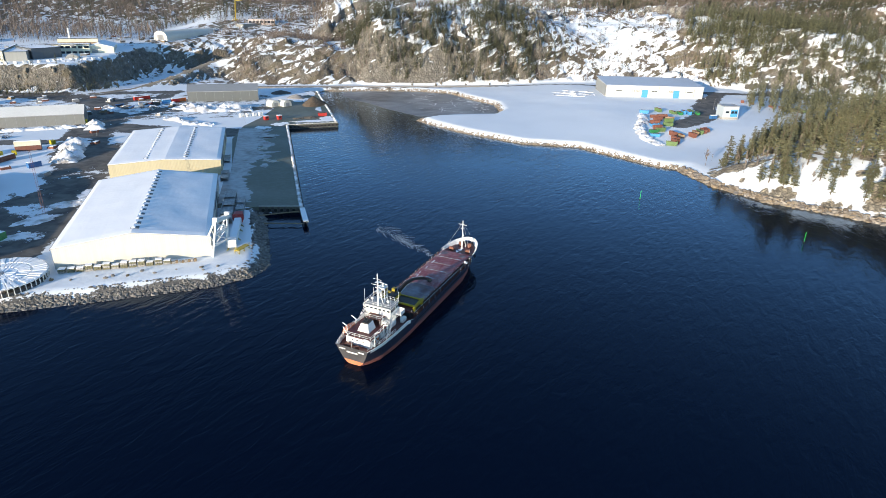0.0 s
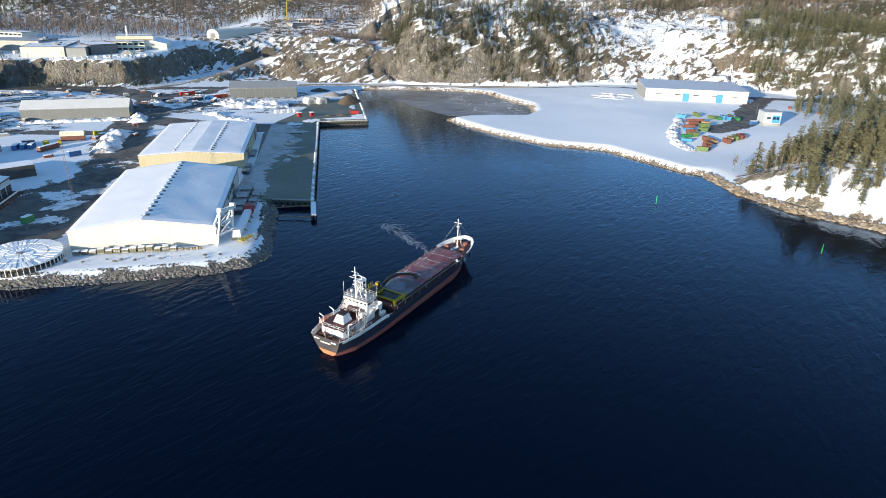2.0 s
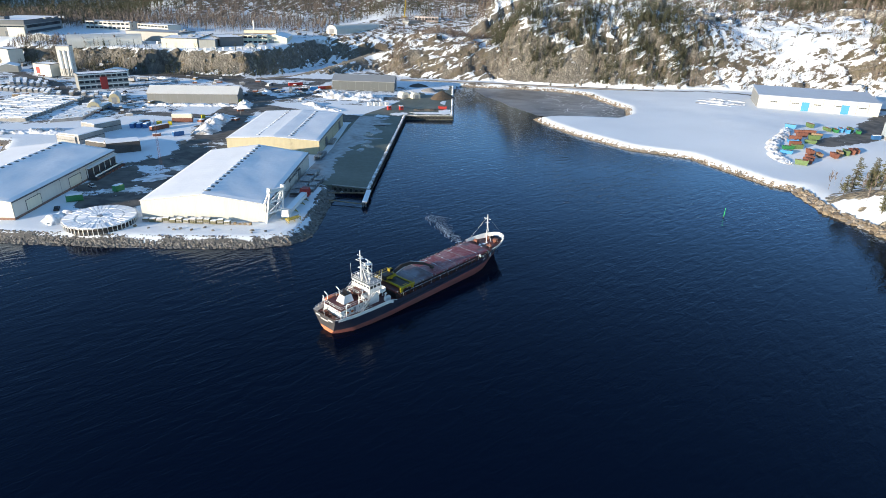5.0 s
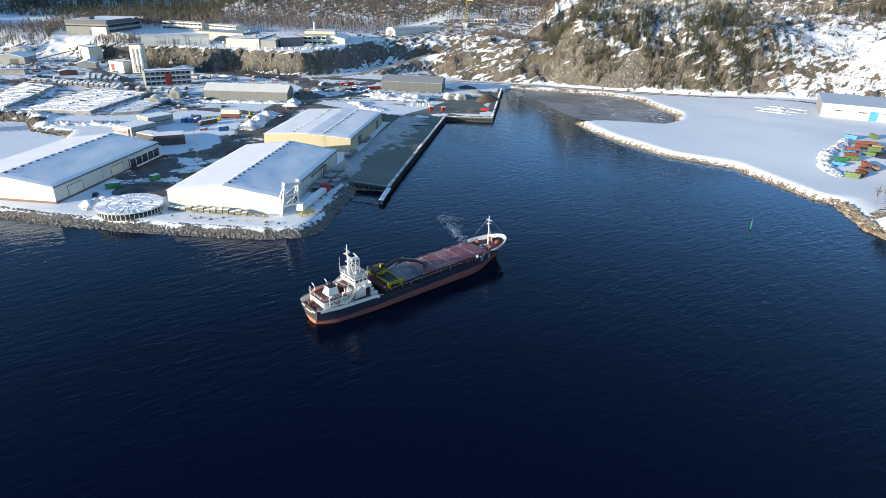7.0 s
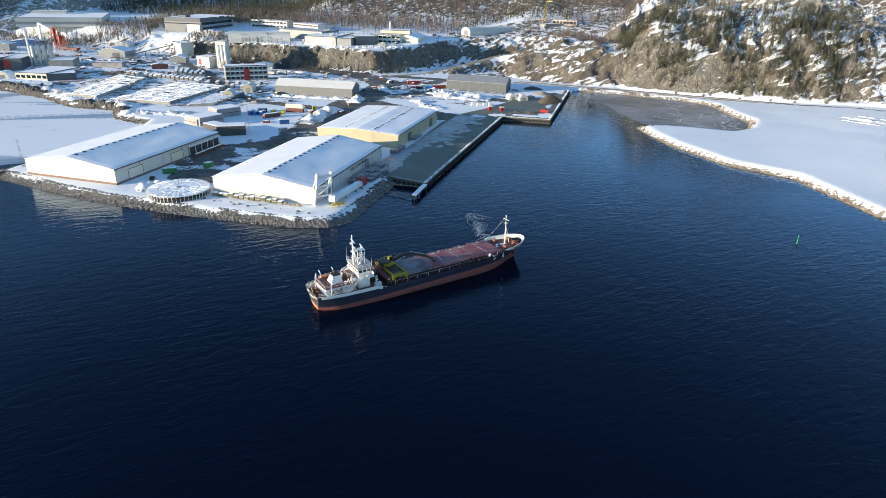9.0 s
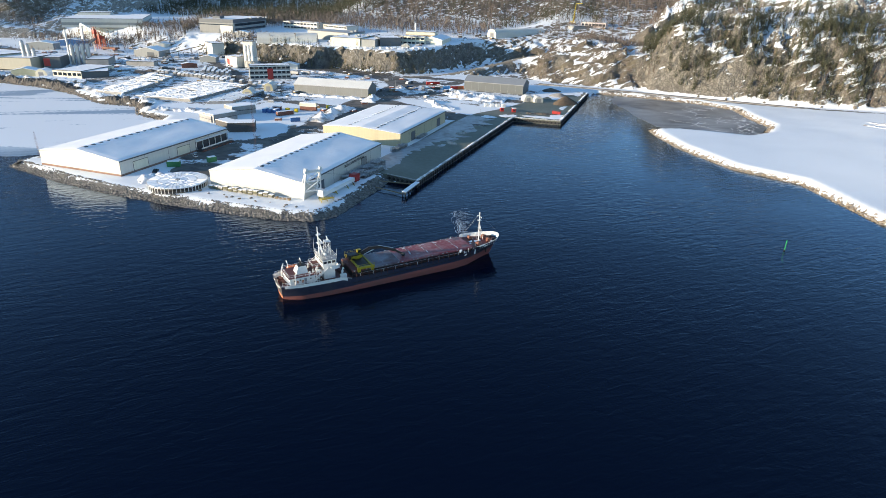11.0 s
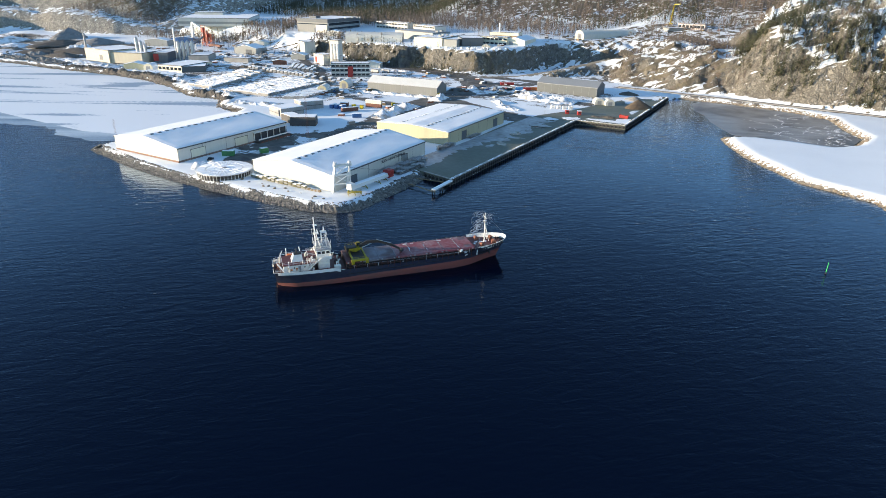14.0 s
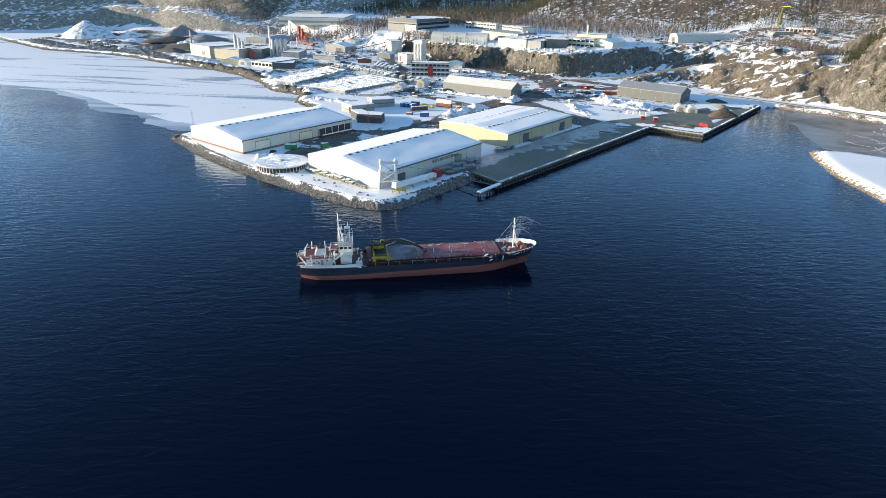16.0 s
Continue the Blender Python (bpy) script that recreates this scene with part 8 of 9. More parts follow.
part("snow_cap", MB().box(-10, -1.25, 3.2, 12.2, 1.25, 3.42), SNOW, boom, bevel=0.06)
part("red_winch", MB().box(12.5, -1.6, 1.2, 16.0, 1.6, 4.6).cyl((13.5, -2.0, 3.2), (13.5, 2.0, 3.2), 1.3, 16), RED, boom, "red winch unit")
for x in (-12, -3, 6, 11):
    part("trestle", MB().beam((x, -2.0, 0), (x, -0.4, 1.7), 0.25).beam((x, 2.0, 0), (x, 0.4, 1.7), 0.25).beam((x, -1.6, 0.5), (x, 1.6, 0.5), 0.2), CRANE_YELLOW, boom, "worn yellow steel trestle")
part("stay_rope", MB().cyl((-12, 0, 11.5), (12.5, 0, 4.4), 0.05, 5), BLACK, boom)
walk_way = thing("steel_stairway", "worn yellow steel stairway frame on the snow", "stairway", at(-29.5, 206.5, 2.7, 60))
part("platform", MB().box(-3, -1.0, 1.2, 3, 1.0, 1.4), CRANE_YELLOW, walk_way)
for x in (-2.8, 0, 2.8):
    part("leg", MB().beam((x, -0.9, 0), (x, -0.9, 1.2), 0.16).beam((x, 0.9, 0), (x, 0.9, 1.2), 0.16).beam((x, -0.9, 0.1), (x, 0.9, 1.2), 0.1), CRANE_YELLOW, walk_way)
rail(walk_way, [(-3, -1, 1.4), (3, -1, 1.4)], 1.1, 1.2, CRANE_YELLOW)

# bundled timber and concrete beams along the gable
rng = random.Random(31)
for k in range(13):
    t = k / 12
    x, y = -83.5 + 31 * t, 195.6 + 3.0 * t
    st = thing("beam_stack", "strapped stack of weathered beams beside the gable", "stack", at(x, y, 2.75, 6.5 + rng.uniform(-6, 6)), "beam stacks")
    nl = rng.choice((2, 3, 3))
    for j in range(nl):
        for i in range(3):
            part("beam", MB().box(-1.05 + 0.72 * i, -0.9, 0.12 + 0.62 * j, -1.05 + 0.72 * i + 0.66, 0.9, 0.66 + 0.62 * j), GREY_TIMBER if (k + j) % 3 else CONCRETE, st)
    part("snow_cap", MB().box(-1.0, -0.85, 0.70 + 0.62 * (nl - 1), 1.05, 0.85, 0.86 + 0.62 * (nl - 1)), SNOW, st)
for k in range(9):
    x, y = -51.5 + 0.95 * k, 198.6 + 0.14 * k
    solo("pallet", MB().box(-0.4, -0.6, 0, 0.4, 0.6, 0.15).box(-0.38, -0.55, 0.15, 0.38, 0.55, rng.uniform(0.4, 0.9)), CONCRETE if k % 2 else TIMBER, "low pallet of stones under snow", "pallet", at(x, y, 2.75, 6), "pallets")
for k in range(22):
    t = rng.random()
    x = -116 + 88 * t
    y = 187.0 + 6.5 * t + rng.gauss(0, 1.3)
    s = rng.uniform(0.35, 0.8)
    solo("edge_block", MB().lump((0, 0, 0.2), 1.2 * s, 0.8 * s, 0.6 * s, rng, 0.2), STONE if k % 3 else TIMBER, "loose block half sunk in snow on the bank", "block", at(x, y, 2.7, rng.uniform(0, 90)), "edge blocks")


# racks of galvanised mesh stacked beside the white warehouse
def rack(x, y, turn, l, w, h, name="steel_rack"):
    st = thing(name, "stacked galvanised steel racks beside the warehouse", "rack", at(x, y, 2.8, turn), "steel racks")
    nz = max(2, int(h / 0.55))
    for j in range(nz):
        z = 0.15 + h * j / nz
        tier = MB()
        for s in (-1, 1):
            tier.beam((-l / 2, s * w / 2, z), (l / 2, s * w / 2, z), 0.1).beam((s * l / 2, -w / 2, z), (s * l / 2, w / 2, z), 0.1)
        for k in range(int(l / 0.5)):
            tier.beam((-l / 2 + 0.5 * k + 0.25, -w / 2, z), (-l / 2 + 0.5 * k + 0.25, w / 2, z), 0.06)
        part("tier", tier, STEEL, st, kind="stuff")
        part("shelf_mesh", MB().box(-l / 2 + 0.06, -w / 2 + 0.06, z - 0.04, l / 2 - 0.06, w / 2 - 0.06, z - 0.02), GREY, st)
    for sx in (-1, 1):
        for sy in (-1, 1):
            part("post", MB().beam((sx * l / 2, sy * w / 2, 0), (sx * l / 2, sy * w / 2, h), 0.12), STEEL, st)
    return st


for k in range(7):
    rack(-38.9 - 0.32 * k, 236 + 5.2 * k, 7, 4.6, 4.8, 2.6 + 0.5 * (k % 2))
for k in range(5):
    rack(-34.6 - 0.2 * k, 243 + 4.2 * k, 7, 3.0, 3.6, 2.0 + 0.5 * (k % 2))
for k in range(4):
    rack(-47.2 - 0.3 * k, 293 + 3.9 * k, 7, 3.4, 3.2, 2.4 - 0.5 * (k % 2))
for k in range(3):
    rack(-50.6 - 0.4 * k, 327 + 4.4 * k, 7, 3.0, 3.6, 1.6)

container(GREEN, "green site container by the warehouse doors", -124.2, 211.5, 37)
container(GREEN, "green half-height container in the yard", -115.0, 227, 72, 4.2)
vehicle("car", WHITE, "parked car buried under snow", -129, 229.5, 60)
vehicle("car", BLACK, "small dark car beside the turntable", -124, 200.5, 30)
vehicle("truck", WHITE, "white box truck parked near the office", -270, 503, 100)
vehicle("truck", GREY, "grey truck parked on the road", -278, 496, 95)
vehicle("truck", WHITE, "white truck in the rear yard", -132, 487, 20)
vehicle("car", RED, "small red car in the rear yard", -128, 500, 70)
vehicle("car", WHITE, "white car in the rear yard", -121, 474, 15)
for k, (x, y, tn) in enumerate(((-232, 384, 40), (-226, 388, 44), (-248, 440, 60), (-252, 448, 55), (-258, 430, 40), (-182, 390, 10), (-205, 396, 12))):
    vehicle("car", (GREY, BLUE, WHITE, BLACK)[k % 4], "parked car on the snowy yard road", x, y, tn)

container(RUST, "rust-red long container in the snowy yard", -160.4, 338.4, 68, 12.19)
container(BLUE, "dark blue container in the yard", -141.5, 325.8, 48)
container(RUST, "brown lower container of a stacked pair", -157.5, 360.5, 16, 12.19, snow=False)
container(CREAM_CLAD, "cream upper container of a stacked pair", -157.5, 360.5, 16, 12.19, PORT + 2.61)
for k in range(3):
    container(BLUE, "bright blue storage box in the yard", -177.5 + 3.4 * k, 339.3 + 1.3 * k, 100)
container(RUST, "low rust-red container beside the blue boxes", -176, 349, 30)
for k, (x, y) in enumerate(((-167, 349.5), (-160.6, 350.8), (-150.5, 374), (-152.4, 431.8))):
    solo("yellow_box", MB().box(-1.1, -1.3, 0, 1.1, 1.3, 2.1).box(-1.2, -1.4, 2.1, 1.2, 1.4, 2.3), YELLOW, "yellow steel box standing on the snow", "box", at(x, y, 2.75, 25 * k), bevel=0.05)
container(RED, "red container at the rear yard", -139.5, 519.5, 40, 12.19, height(-139.5, 519.5))
container(RED, "red container beside the grey shed", -112.5, 507.5, 40, 6.06, height(-112, 507))
container(ORANGE, "orange-red container stacked beside the shed", -108.5, 511.5, 40, 6.06, height(-112, 507))
container(SKYBLUE, "pale blue container by the shed", -118, 503.5, 40, 6.06, height(-112, 507))
for x, y in ((-39.2, 434.6), (-30.6, 436.2)):
    cab = thing("site_cabin", "small red cabin on the quay", "cabin", at(x, y, 2.8, 35))
    part("body", MB().box(-1.3, -1.3, 0, 1.3, 1.3, 2.7), RED, cab, bevel=0.05)
    part("roof", MB().box(-1.45, -1.45, 2.7, 1.45, 1.45, 2.9), SNOW, cab)
    part("window", MB().box(-0.7, -1.36, 1.2, 0.7, -1.28, 2.1), GLASS, cab)
skip(RED, "red open skip on the quay edge", -1.4, 446, 4, 2.8, SPOIL, 6.5, 2.2)
heap("rubble_heap", "dark heap of scrap and rubble on the quay", [(-22, 437), (-8, 440), (0, 444)], 5, 1.6, SPOIL, 11, "rubble")
cone_pile("sand_cone", "tall brown sand pile on the quay", -8, 491, 10.5, 7.2, SAND, 3, 0.8, 40)
cone_pile("gravel_cone", "low grey gravel cone at the quay end", -22, 522, 8, 3.6, GRAVEL, 5)
cone_pile("gravel_cone", "dark low gravel cone behind the shed", -36, 545, 9, 3.0, SPOIL, 7)
for k in range(4):
    bag = thing("silo_bag", "row of white bulk bags in the snow", "bags", at(-56.5 + 4.1 * k, 446.5 + 1.3 * k, 2.75, 38))
    for j in range(3):
        part("bag", MB().box(-1.5 + 1.02 * j, -1.2, 0, -1.5 + 1.02 * j + 0.97, 1.2, 2.3), WHITE, bag, bevel=0.18)
for x, y, l in ((-38.5, 482, 8), (-30, 482.5, 9)):
    arch_hall("storage_tent", "small white storage tent on the quay", (x, y), (x + 5.5, y + 4.2), l, 4.6, PALE_SHEET, WHITE_CLAD, base_z=2.8, rings=4)

heap("snow_heap", "ploughed snow heap at the shed front", [(-106, 489), (-90, 476), (-72, 474), (-52, 478)], 24, 3.4, SNOW_PILE, 21)
heap("snow_heap", "ploughed snow along the yellow warehouse end", [(-106, 445), (-84, 425), (-70, 420)], 9, 2.0, SNOW_PILE, 22)
heap("snow_heap", "dirty ploughed snow in the container yard", [(-131, 331), (-132, 346), (-138, 368), (-139, 385)], 15, 4.2, SNOW_PILE, 23)
heap("snow_heap", "snow bank below the pale grey hall", [(-216, 403), (-197, 407), (-176, 413), (-154, 418), (-140, 424)], 6, 1.9, SNOW_PILE, 24)
heap("snow_heap", "snow heap beside the round turntable", [(-118, 186), (-112, 197)], 10, 3.0, SNOW_PILE, 25)
heap("snow_heap", "snow piled at the tent hall end", [(-146, 430), (-142, 420), (-140, 410)], 11, 3.4, SNOW_PILE, 34)
heap("snow_heap", "snow dumped among parked gear", [(-158, 490), (-150, 478), (-128, 462)], 10, 2.0, SNOW_PILE, 26)
heap("snow_heap", "snow bank along the yard by the ice", [(-262, 304), (-240, 308), (-222, 318), (-205, 318)], 12, 2.2, SNOW_PILE, 27)
heap("snow_heap", "snow ridge round the skip park", [(234, 431), (225, 408), (211, 385), (203, 368), (201, 352), (204, 339)], 8, 2.4, SNOW_PILE, 28)
heap("snow_heap", "ploughed windrows before the white hall", [(205, 528), (232, 512)], 10, 1.3, SNOW_PILE, 29)
for x, y in ((196, 521), (200, 534), (213, 541)):
    heap("snow_heap", "low ploughed windrow before the white hall", [(x, y), (x + 13, y - 9), (x + 25, y - 15)], 5, 0.9, SNOW_PILE, 35 + x, grain=0.6)
heap("snow_heap", "ploughed snow beside the white hall", [(322, 496), (338, 512)], 8, 2.4, SNOW_PILE, 30)
heap("snow_heap", "snow patches in the shaded warehouse yard", [(-112, 262), (-100, 268)], 9, 0.7, SNOW_PILE, 32)
heap("snow_heap", "snow patch by the warehouse porch", [(-122, 225), (-106, 232)], 8, 0.6, SNOW_PILE, 33)

# bays of stacked concrete elements behind the brick warehouse
for k, (p, q, d, h) in enumerate((((-155, 279.5), (-142.5, 289.5), 9, 5.6), ((-172, 287), (-156, 283), 8, 4.6), ((-181, 294.5), (-178, 312), 14, 5.0), ((-196, 297), (-183, 294), 16, 4.0), ((-188, 318), (-182, 334), 12, 5.6))):
    block("element_bay", "grey bay of stacked concrete elements under snow", p, q, d, h, CONCRETE if k > 1 else DARK_CONCRETE, "store", True, base_z=2.6, parapet=False, cols=4, rows=0, bands=((h * 0.48, h * 0.54, TRIM),), group="element bays")

# slender lattice mast in the yard and an aerial on the point
for x, y, h, w, lab in ((-110.5, 254, 26, 0.9, "slender rusty lattice mast in the yard"), (-193.5, 189.5, 13, 0.8, "small red and white lattice aerial on the point")):
    m_ = thing("lattice_mast", lab, "mast", at(x, y, 2.6, 20))
    for sx, sy in ((-1, -1), (1, -1), (1, 1), (-1, 1)):
        part("leg", MB().beam((sx * w / 2, sy * w / 2, 0), (sx * w * 0.3, sy * w * 0.3, h), 0.03), RUST, m_)
    br = MB()
    n = int(h / 1.3)
    for k in range(n):
        z0, z1 = h * k / n, h * (k + 1) / n
        a0, a1 = w / 2 * (1 - 0.4 * z0 / h), w / 2 * (1 - 0.4 * z1 / h)
        for (ax, ay), (bx, by) in (((-1, -1), (1, -1)), ((1, -1), (1, 1)), ((1, 1), (-1, 1)), ((-1, 1), (-1, -1))):
            br.beam((ax * a0, ay * a0, z0), (bx * a1, by * a1, z1), 0.014)
    part("lacing", br, RUST, m_)
    part("footing", MB().box(-1, -1, -0.5, 1, 1, 0.2), CONCRETE, m_)

# the concrete-products yard: rows of stacked goods under snow
goods = []
for v in range(5):
    rng = random.Random(400 + v)
    edge, y = [], -4.5
    level = rng.uniform(1.9, 2.3)
    while y < 4.4:
        l, h = rng.uniform(1.0, 2.2), level + rng.uniform(-.1, .1) - 0.6 * (rng.random() < 0.1)
        edge += [(y, h), (min(y + l, 4.5), h + rng.uniform(-.1, .1))]
        y += l
    mb, cap = MB(), MB()
    out = [(-4.5, 0)] + edge + [(4.5, 0)]
    n = len(out)
    wide_ = 1.38
    mb.add([(-wide_, y, z) for y, z in out] + [(wide_, y, z) for y, z in out], [tuple(range(n))[::-1], tuple(range(n, 2 * n))] + [(i, (i + 1) % n, n + (i + 1) % n, n + i) for i in range(n)])
    skin = [(y, z + 0.02) for y, z in edge]
    lid = [(y, z + 0.34 + rng.uniform(0, .1)) for y, z in edge][::-1]
    out = skin + lid
    n = len(out)
    cap.add([(-wide_ * 0.96, y, z) for y, z in out] + [(wide_ * 0.96, y, z) for y, z in out], [tuple(range(n))[::-1], tuple(range(n, 2 * n))] + [(i, (i + 1) % n, n + (i + 1) % n, n + i) for i in range(n)])
    st = thing("goods_stack", "stack of concrete goods capped with snow", "stack", at(-250, 380, 2.7), "concrete goods")
    part("concrete_block", mb, CONCRETE, st)
    part("snow_cap", cap, SNOW, st)
    goods.append(st)


def fill_yard(corners, row_gap, step, seed, limit):
    """Rows of stacks over a four-cornered yard."""
    rng = random.Random(seed)
    a, b, c, d = [Vector((*p, 0)) for p in corners]
    n = int((b - a).length / row_gap)
    turn = math.degrees(math.atan2((d - a).y, (d - a).x)) - 90
    made = 0
    for i in range(n):
        p, q = a.lerp(b, (i + 0.5) / n), d.lerp(c, (i + 0.5) / n)
        k = max(1, int((q - p).length / step))
        for j in range(k):
            if rng.random() < 0.05 or made >= limit:
                continue
            s = p + (q - p).normalized() * ((j + 0.5) * step)
            copy_thing(goods[rng.randrange(5)], at(s.x, s.y, height(s.x, s.y), turn + rng.uniform(-.8, .8)))
            made += 1


fill_yard(((-336, 326), (-372, 408), (-342, 410), (-302, 331)), 4.3, 9.05, 1, 84)
fill_yard(((-292, 326), (-308, 412), (-258, 414), (-240, 340)), 4.3, 9.05, 2, 130)
fill_yard(((-233, 338), (-246, 390), (-230, 400), (-216, 352)), 4.3, 9.05, 3, 40)
fill_yard(((-350, 447), (-322, 453), (-334, 476), (-374, 474)), 4.3, 9.05, 4, 40)
fill_yard(((-426, 337), (-376, 346), (-392, 358), (-440, 352)), 3.6, 9.05, 5, 30)
fill_yard(((-376, 418), (-302, 430), (-306, 442), (-382, 430)), 4.2, 9.05, 6, 26)
fill_yard(((-262, 418), (-236, 424), (-240, 434), (-268, 428)), 4.0, 9.05, 7, 8)
for k, st in enumerate(goods):
    st.matrix_world = at(-300 + 8 * k, 424 + 3 * k, height(-300 + 8 * k, 424 + 3 * k), 30)

# waste skips on the snow field
rng = random.Random(61)
paints = {"r": (RUST, "rust-brown"), "g": (LIME, "faded green"), "d": (GREEN, "dark green"), "b": (SKYBLUE, "bright blue"), "t": (TIMBER, "brown")}
spots = ((235.6, 428.8, -20, "b"), (251, 436, -80, "g"), (235.5, 412.8, -4, "r"), (240.5, 411, -4, "r"), (232.5, 402.6, 3, "r"), (241.5, 402.4, -30, "t"), (225, 392.5, -5, "r"), (221, 385.5, 2, "b"), (231, 385.5, -14, "g"), (237.6, 396.4, -8, "g"),
         (219.4, 378.6, 8, "r"), (213, 370, 4, "d"), (218.2, 371.6, 4, "g"), (208.6, 361, -18, "b"), (222, 362, -84, "r"), (209, 340.4, -25, "g"), (214, 345, -84, "r"), (217.4, 350.6, -86, "r"), (225.2, 358, -92, "t"), (233.2, 357.6, -90, "r"),
         (237.8, 362, -96, "t"), (242.4, 364.6, -102, "g"), (246.6, 367, -102, "r"), (250.2, 369.6, -102, "r"), (258, 426, -80, "g"), (262, 424, -98, "d"), (266, 426, -102, "b"), (269.4, 423.4, -104, "b"), (272.8, 428, -100, "g"), (276, 422.8, -104, "d"))
for x, y, tn, tint in spots:
    mat, word = paints[tint]
    big_ = rng.random() < 0.5
    skip(mat, word + " steel waste skip standing in the snow", x + rng.uniform(-.3, .3), y + rng.uniform(-.3, .3), tn + rng.uniform(-4, 4), height(x, y) + 0.05, RUST if tint in "rt" or rng.random() < 0.3 else SPOIL, rng.uniform(6.4, 7.2), 2.7 if big_ else 2.1)
container(BLUE, "small blue tank container beside the office", 279, 407, 10, 5.0, height(279, 407))
for k in range(7):
    x, y = 346 + 4 * k, 470 - 7 * k
    skip((RUST, TIMBER, LIME, RUST)[k % 4], "rusty scrap skip stored among the trees", x, y, 60 + 9 * k, height(x, y))

# dark stock heaps and gravel cones by the quarry
for k, (x, y, r, h, m_) in enumerate(((-615, 352, 26, 5, SPOIL), (-640, 380, 34, 6, SPOIL), (-668, 352, 30, 5, SPOIL), (-720, 400, 40, 7, SPOIL), (-790, 442, 30, 15, GRAVEL), (-760, 360, 32, 5, SNOW_PILE), (-870, 335, 56, 24, SNOW_PILE), (-700, 325, 28, 4, SNOW_PILE), (-690, 430, 30, 8, GRAVEL), (-820, 380, 26, 8, SNOW_PILE))):
    cone_pile("stock_cone", ("dark coal-like stock pile", "grey gravel stock cone", "snow-covered stock pile")[(SPOIL, GRAVEL, SNOW_PILE).index(m_)] + " below the quarry", x, y, r, h, m_, 40 + k, 0.6, 30 * k)
heap("rubble_heap", "rubble and snow along the works shore", [(-860, 262), (-740, 268), (-660, 305), (-600, 322), (-545, 326)], 26, 2.6, STONE, 71, "rubble", grain=1.6)
heap("rubble_heap", "brown rubble bank along the icy yard shore", [(-540, 318), (-500, 326), (-450, 334), (-408, 338), (-360, 331)], 13, 2.6, SPOIL, 75, "rubble", grain=1.1)
heap("snow_heap", "dirty snow bank behind the icy shore", [(-500, 332), (-450, 341), (-408, 344), (-352, 336), (-320, 322)], 10, 2.4, SNOW_PILE, 76, grain=1.1)
heap("rubble_heap", "brown rubble and snow by the ice edge", [(-318, 318), (-300, 316), (-278, 322), (-258, 306)], 11, 2.4, SPOIL, 77, "rubble", grain=1.0)
heap("snow_heap", "tipped snow above the ice edge", [(-312, 324), (-290, 324), (-262, 320)], 12, 3.2, SNOW_PILE, 78, grain=1.1)
heap("snow_heap", "snow-covered mounds by the works", [(-600, 335), (-500, 345), (-470, 330)], 22, 2.6, SNOW_PILE, 72, grain=1.5)
heap("snow_heap", "snow mounds on the plateau edge", [(-222, 576), (-205, 590), (-190, 602)], 10, 1.8, SNOW_PILE, 73, grain=0.9)
heap("snow_heap", "stored goods under snow on the upper terrace", [(-200, 690), (-182, 686)], 14, 2.0, SNOW_PILE, 74, grain=0.8)
for k in range(12):
    x, y = -250 + 5.0 * k + (k % 3), 566 + 2.4 * k
    solo("wrapped_pallet", MB().box(-1.2, -1, 0, 1.2, 1, 1.9), WHITE, "white wrapped pallet outside the factory", "pallet", at(x, y, height(x, y), 20 * k), "wrapped pallets", bevel=0.12)

rng = random.Random(55)
for k in range(22):
    x = rng.uniform(-900, -575)
    y = rng.uniform(285, 420) + (x + 575) * 0.06
    m_ = (SPOIL, SNOW_PILE, STONE, GRAVEL)[k % 4]
    heap("spoil_heap", "tipped spoil and snow on the quarry floor", [(x, y), (x + rng.uniform(14, 34), y + rng.uniform(4, 22))], rng.uniform(9, 18), rng.uniform(1.8, 4.2), m_, 170 + k, "spoil", grain=1.2)
# railway with its fence along the foot of the crag
track = thing("railway_track", "single railway track on a snowy embankment", "railway", at(0, 0, 0))
run = [(-58, 579), (20, 581), (120, 581), (222, 581), (266, 568)]
for s in (-0.75, 0.75):
    mb = MB()
    for (ax, ay), (bx, by) in zip(run, run[1:]):
        mb.beam((ax, ay + s, 3.5), (bx, by + s, 3.5), 0.12, 0.2)
    part("rail", mb, TRIM, track)
bed = MB()
for (ax, ay), (bx, by) in zip(run, run[1:]):
    bed.beam((ax, ay, 2.9), (bx, by, 2.9), 3.4, 0.9)
part("ballast", bed, GRAVEL, track, "grey ballast bed")
# lamp posts along the yard road
for x, y in ((-150, 470), (-133, 392), (-52, 425), (-205, 384), (-60, 470), (300, 440), (-170, 560)):
    lp = thing("street_lamp", "thin grey lamp post beside the road", "lamp post", at(x, y, height(x, y), 30), "lamp posts")
    part("pole", MB().cyl((0, 0, -0.5), (0, 0, 8.5), 0.09, 8, 0.06), GREY, lp)
    part("arm", MB().cyl((0, 0, 8.4), (1.6, 0, 8.7), 0.05, 6), GREY, lp)
    part("lamp_head", MB().box(1.3, -0.15, 8.6, 2.0, 0.15, 8.75), GREY, lp)

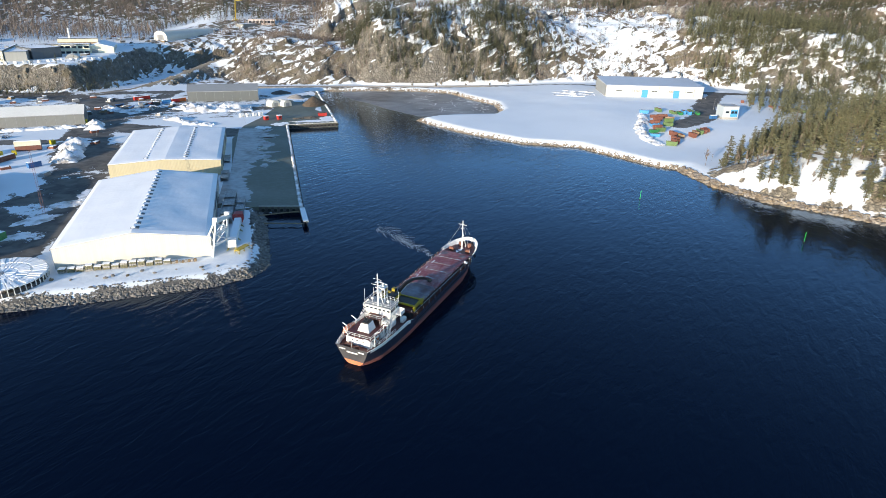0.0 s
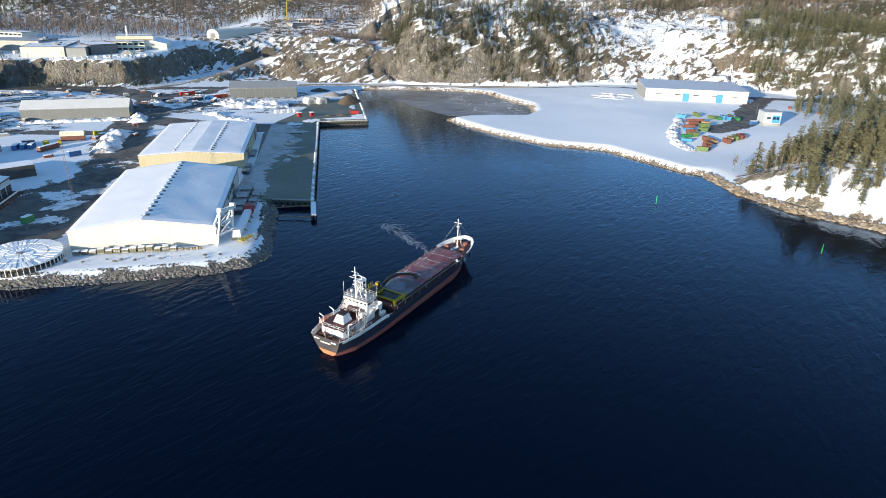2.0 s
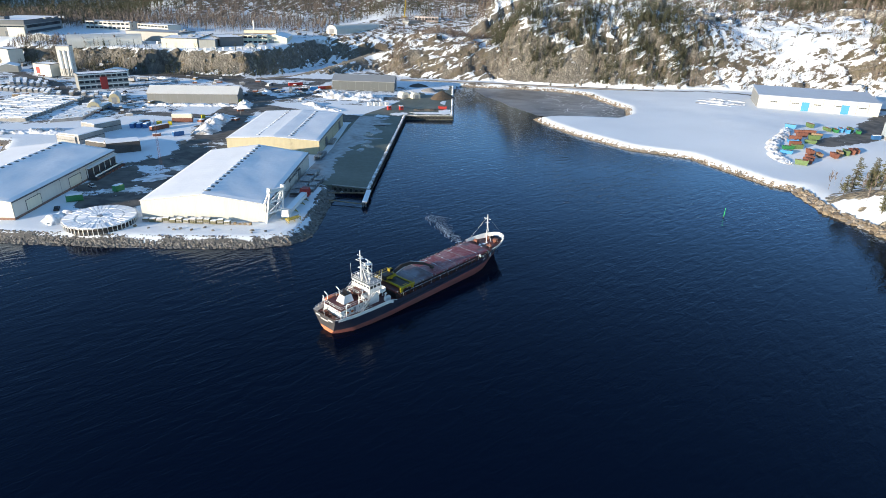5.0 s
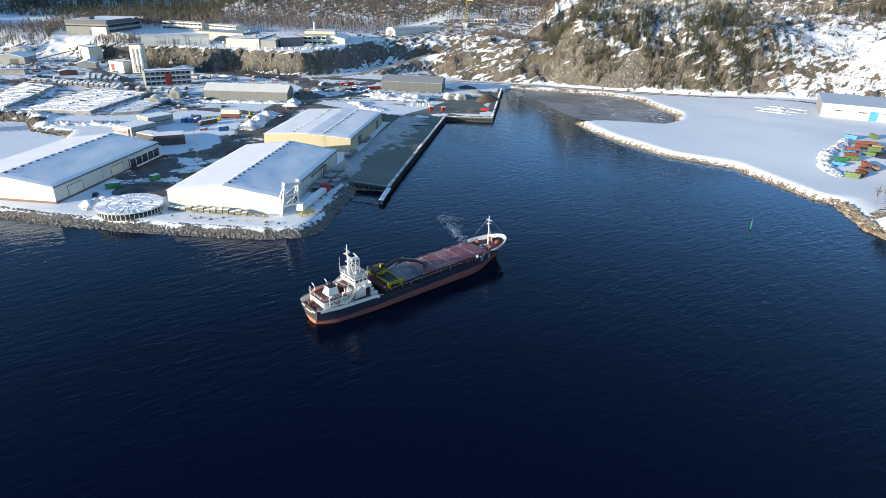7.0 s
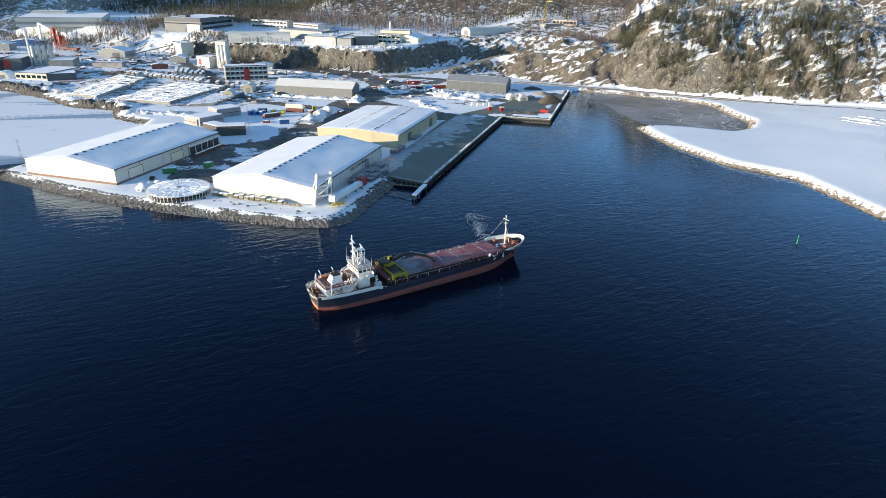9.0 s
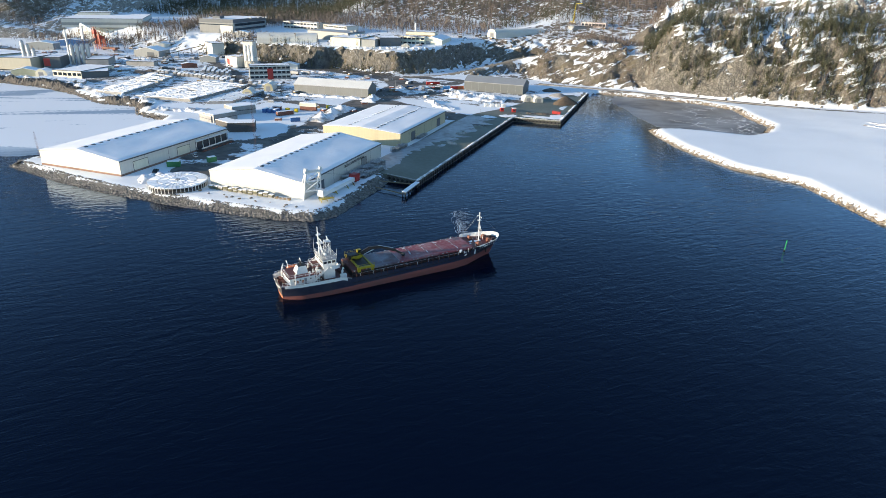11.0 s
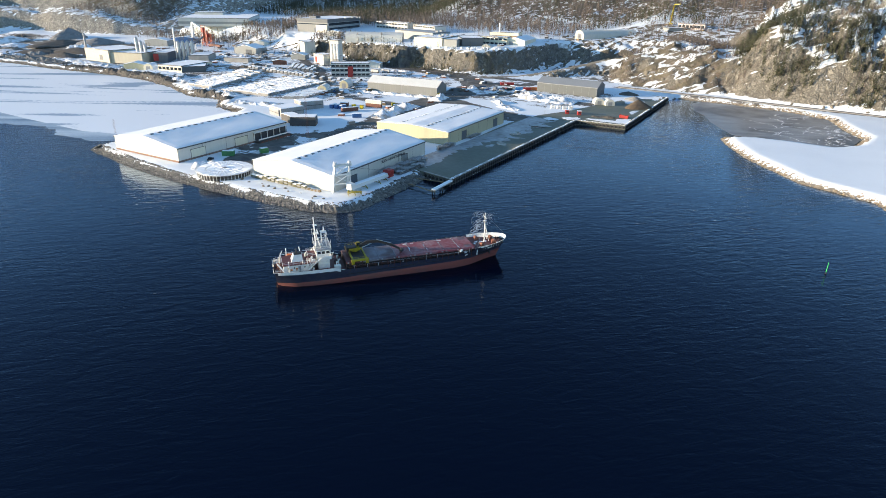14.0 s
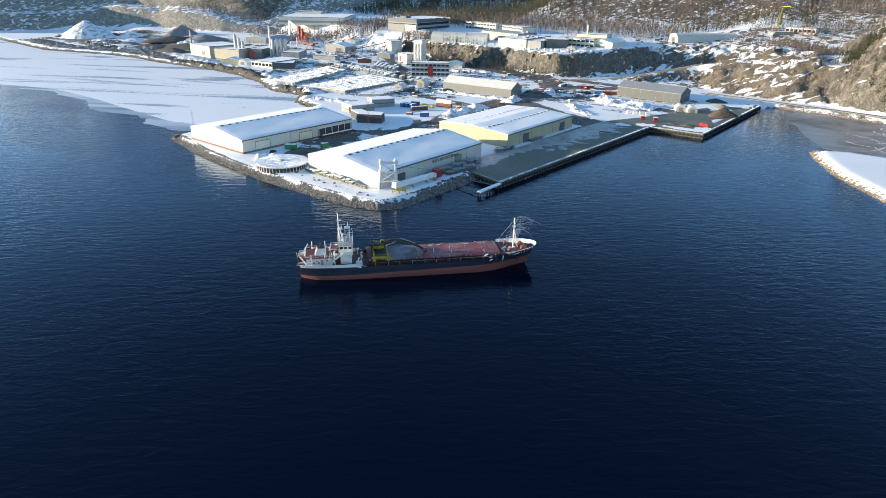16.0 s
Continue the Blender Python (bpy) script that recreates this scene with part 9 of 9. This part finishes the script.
# odds and ends under snow over the works and the rear yard
rng = random.Random(88)
for k in range(10):
    x, y = rng.uniform(-480, -260), rng.uniform(395, 520)
    heap("snow_heap", "snow-covered gear and dirt heaped in the works yard", [(x, y), (x + rng.uniform(8, 26), y + rng.uniform(-8, 12))], rng.uniform(5, 10), rng.uniform(1, 2.2), SNOW_PILE if k % 3 else SPOIL, 90 + k, grain=0.9)
for k in range(7):
    x, y = rng.uniform(-158, -112), rng.uniform(460, 515)
    heap("scrap_heap", "mixed scrap and snow in the rear yard", [(x, y), (x + rng.uniform(3, 9), y + rng.uniform(-4, 5))], 4, 1.3, (SPOIL, SNOW_PILE, STONE)[k % 3], 120 + k, "scrap", grain=0.5)
for k in range(6):
    x, y = -148 + 5.5 * k, 492 - 5 * (k % 3)
    bt = thing("laid_up_boat", "small white boat laid up on land", "boat", at(x, y, height(x, y), 35 + 20 * k))
    part("hull", MB().add([(-3, 0, 1.2), (-2.6, -1.0, 1.3), (2.0, -1.1, 1.4), (3.6, 0, 1.7), (2.0, 1.1, 1.4), (-2.6, 1.0, 1.3), (-2.5, 0, 0.3), (2.4, 0, 0.3)], [(0, 1, 2, 3, 4, 5), (1, 0, 6), (0, 5, 6), (2, 1, 6, 7), (5, 4, 7, 6), (3, 2, 7), (4, 3, 7)]), WHITE if k % 2 else BLUE, bt)
    part("cradle", MB().box(-1.6, -0.7, -0.2, -1.2, 0.7, 0.5).box(1.2, -0.7, -0.2, 1.6, 0.7, 0.5), TIMBER, bt)

# crates and pallets scattered over the works
crates = []
for k, m_ in enumerate((RUST, CONCRETE, TIMBER, GREY, DARK_CONCRETE)):
    c = thing("crate_stack", "low stack of crated goods dusted with snow", "crates", at(-300, 430, 3), "works crates")
    part("crate", MB().box(-2.2, -1.1, 0, 2.2, 1.1, 1.3 + 0.2 * k).box(-2.0, 1.4, 0, 0.6, 2.6, 0.9), m_, c)
    part("snow_cap", MB().box(-2.1, -1.0, 1.31 + 0.2 * k, 1.5, 1.0, 1.55 + 0.2 * k), SNOW, c)
    crates.append(c)
rng = random.Random(131)
zones = ((-480, -400, 395, 480, 22), (-400, -300, 410, 445, 12), (-620, -500, 400, 480, 26), (-240, -190, 355, 415, 10), (-160, -108, 455, 520, 16), (-460, -350, 480, 530, 14), (-330, -200, 590, 640, 12), (-560, -480, 520, 560, 10), (-290, -200, 556, 572, 12), (-420, -330, 556, 590, 10), (-235, -150, 690, 760, 12), (-120, -40, 760, 860, 14), (-250, -170, 505, 535, 10), (-165, -120, 300, 410, 8))
i = 0
for x0, x1, y0, y1, n in zones:
    for k in range(n):
        x, y = rng.uniform(x0, x1), rng.uniform(y0, y1)
        lie = [height(x + dx, y + dy) for dx in (-4, 4) for dy in (-4, 4)]
        if max(lie) - min(lie) > 1.2:
            continue
        m = at(x, y, height(x, y) - 0.05, rng.choice((30, 35, 120, 75)) + rng.uniform(-6, 6))
        if i < len(crates):
            crates[i].matrix_world = m
        else:
            copy_thing(crates[rng.randrange(len(crates))], m)
        i += 1
for k in range(16):
    x, y = rng.uniform(-620, -420), rng.uniform(395, 500)
    heap("dirt_heap", "dark dirt heap partly under snow at the works", [(x, y), (x + rng.uniform(8, 20), y + rng.uniform(-6, 10))], rng.uniform(6, 12), rng.uniform(1.2, 2.8), (SPOIL, SNOW_PILE, GRAVEL)[k % 3], 150 + k, "dirt")


def cliff_rocks():
    """Broken blocks standing out of the rock faces."""
    rs = np.random.RandomState(17)
    x, y = rs.uniform(-480, 400, 60000), rs.uniform(530, 720, 60000)
    z = heights(x, y)
    slope = np.hypot(heights(x + 1.5, y) - z, heights(x, y + 1.5) - z) / 1.5
    keep = (slope > 0.75) & (rs.rand(len(x)) < np.where(x < 10, 0.07, 0.03)) & ((x < 215) | (x > 400))
    rng = random.Random(18)
    mb = MB()
    for px, py, pz in zip(x[keep], y[keep], z[keep]):
        r = rng.uniform(1.0, 1.8) * (1 if rng.random() < 0.85 else 1.4)
        mb.lump((px, py, pz), r, r * rng.uniform(0.5, 1.0), r * rng.uniform(0.6, 1.5), rng, 0.35)
    return solo("cliff_rocks", mb, CLIFF_STONE, "jagged grey-brown blocks on the cliff faces", "rocks", kind="stuff")


cliff_rocks()
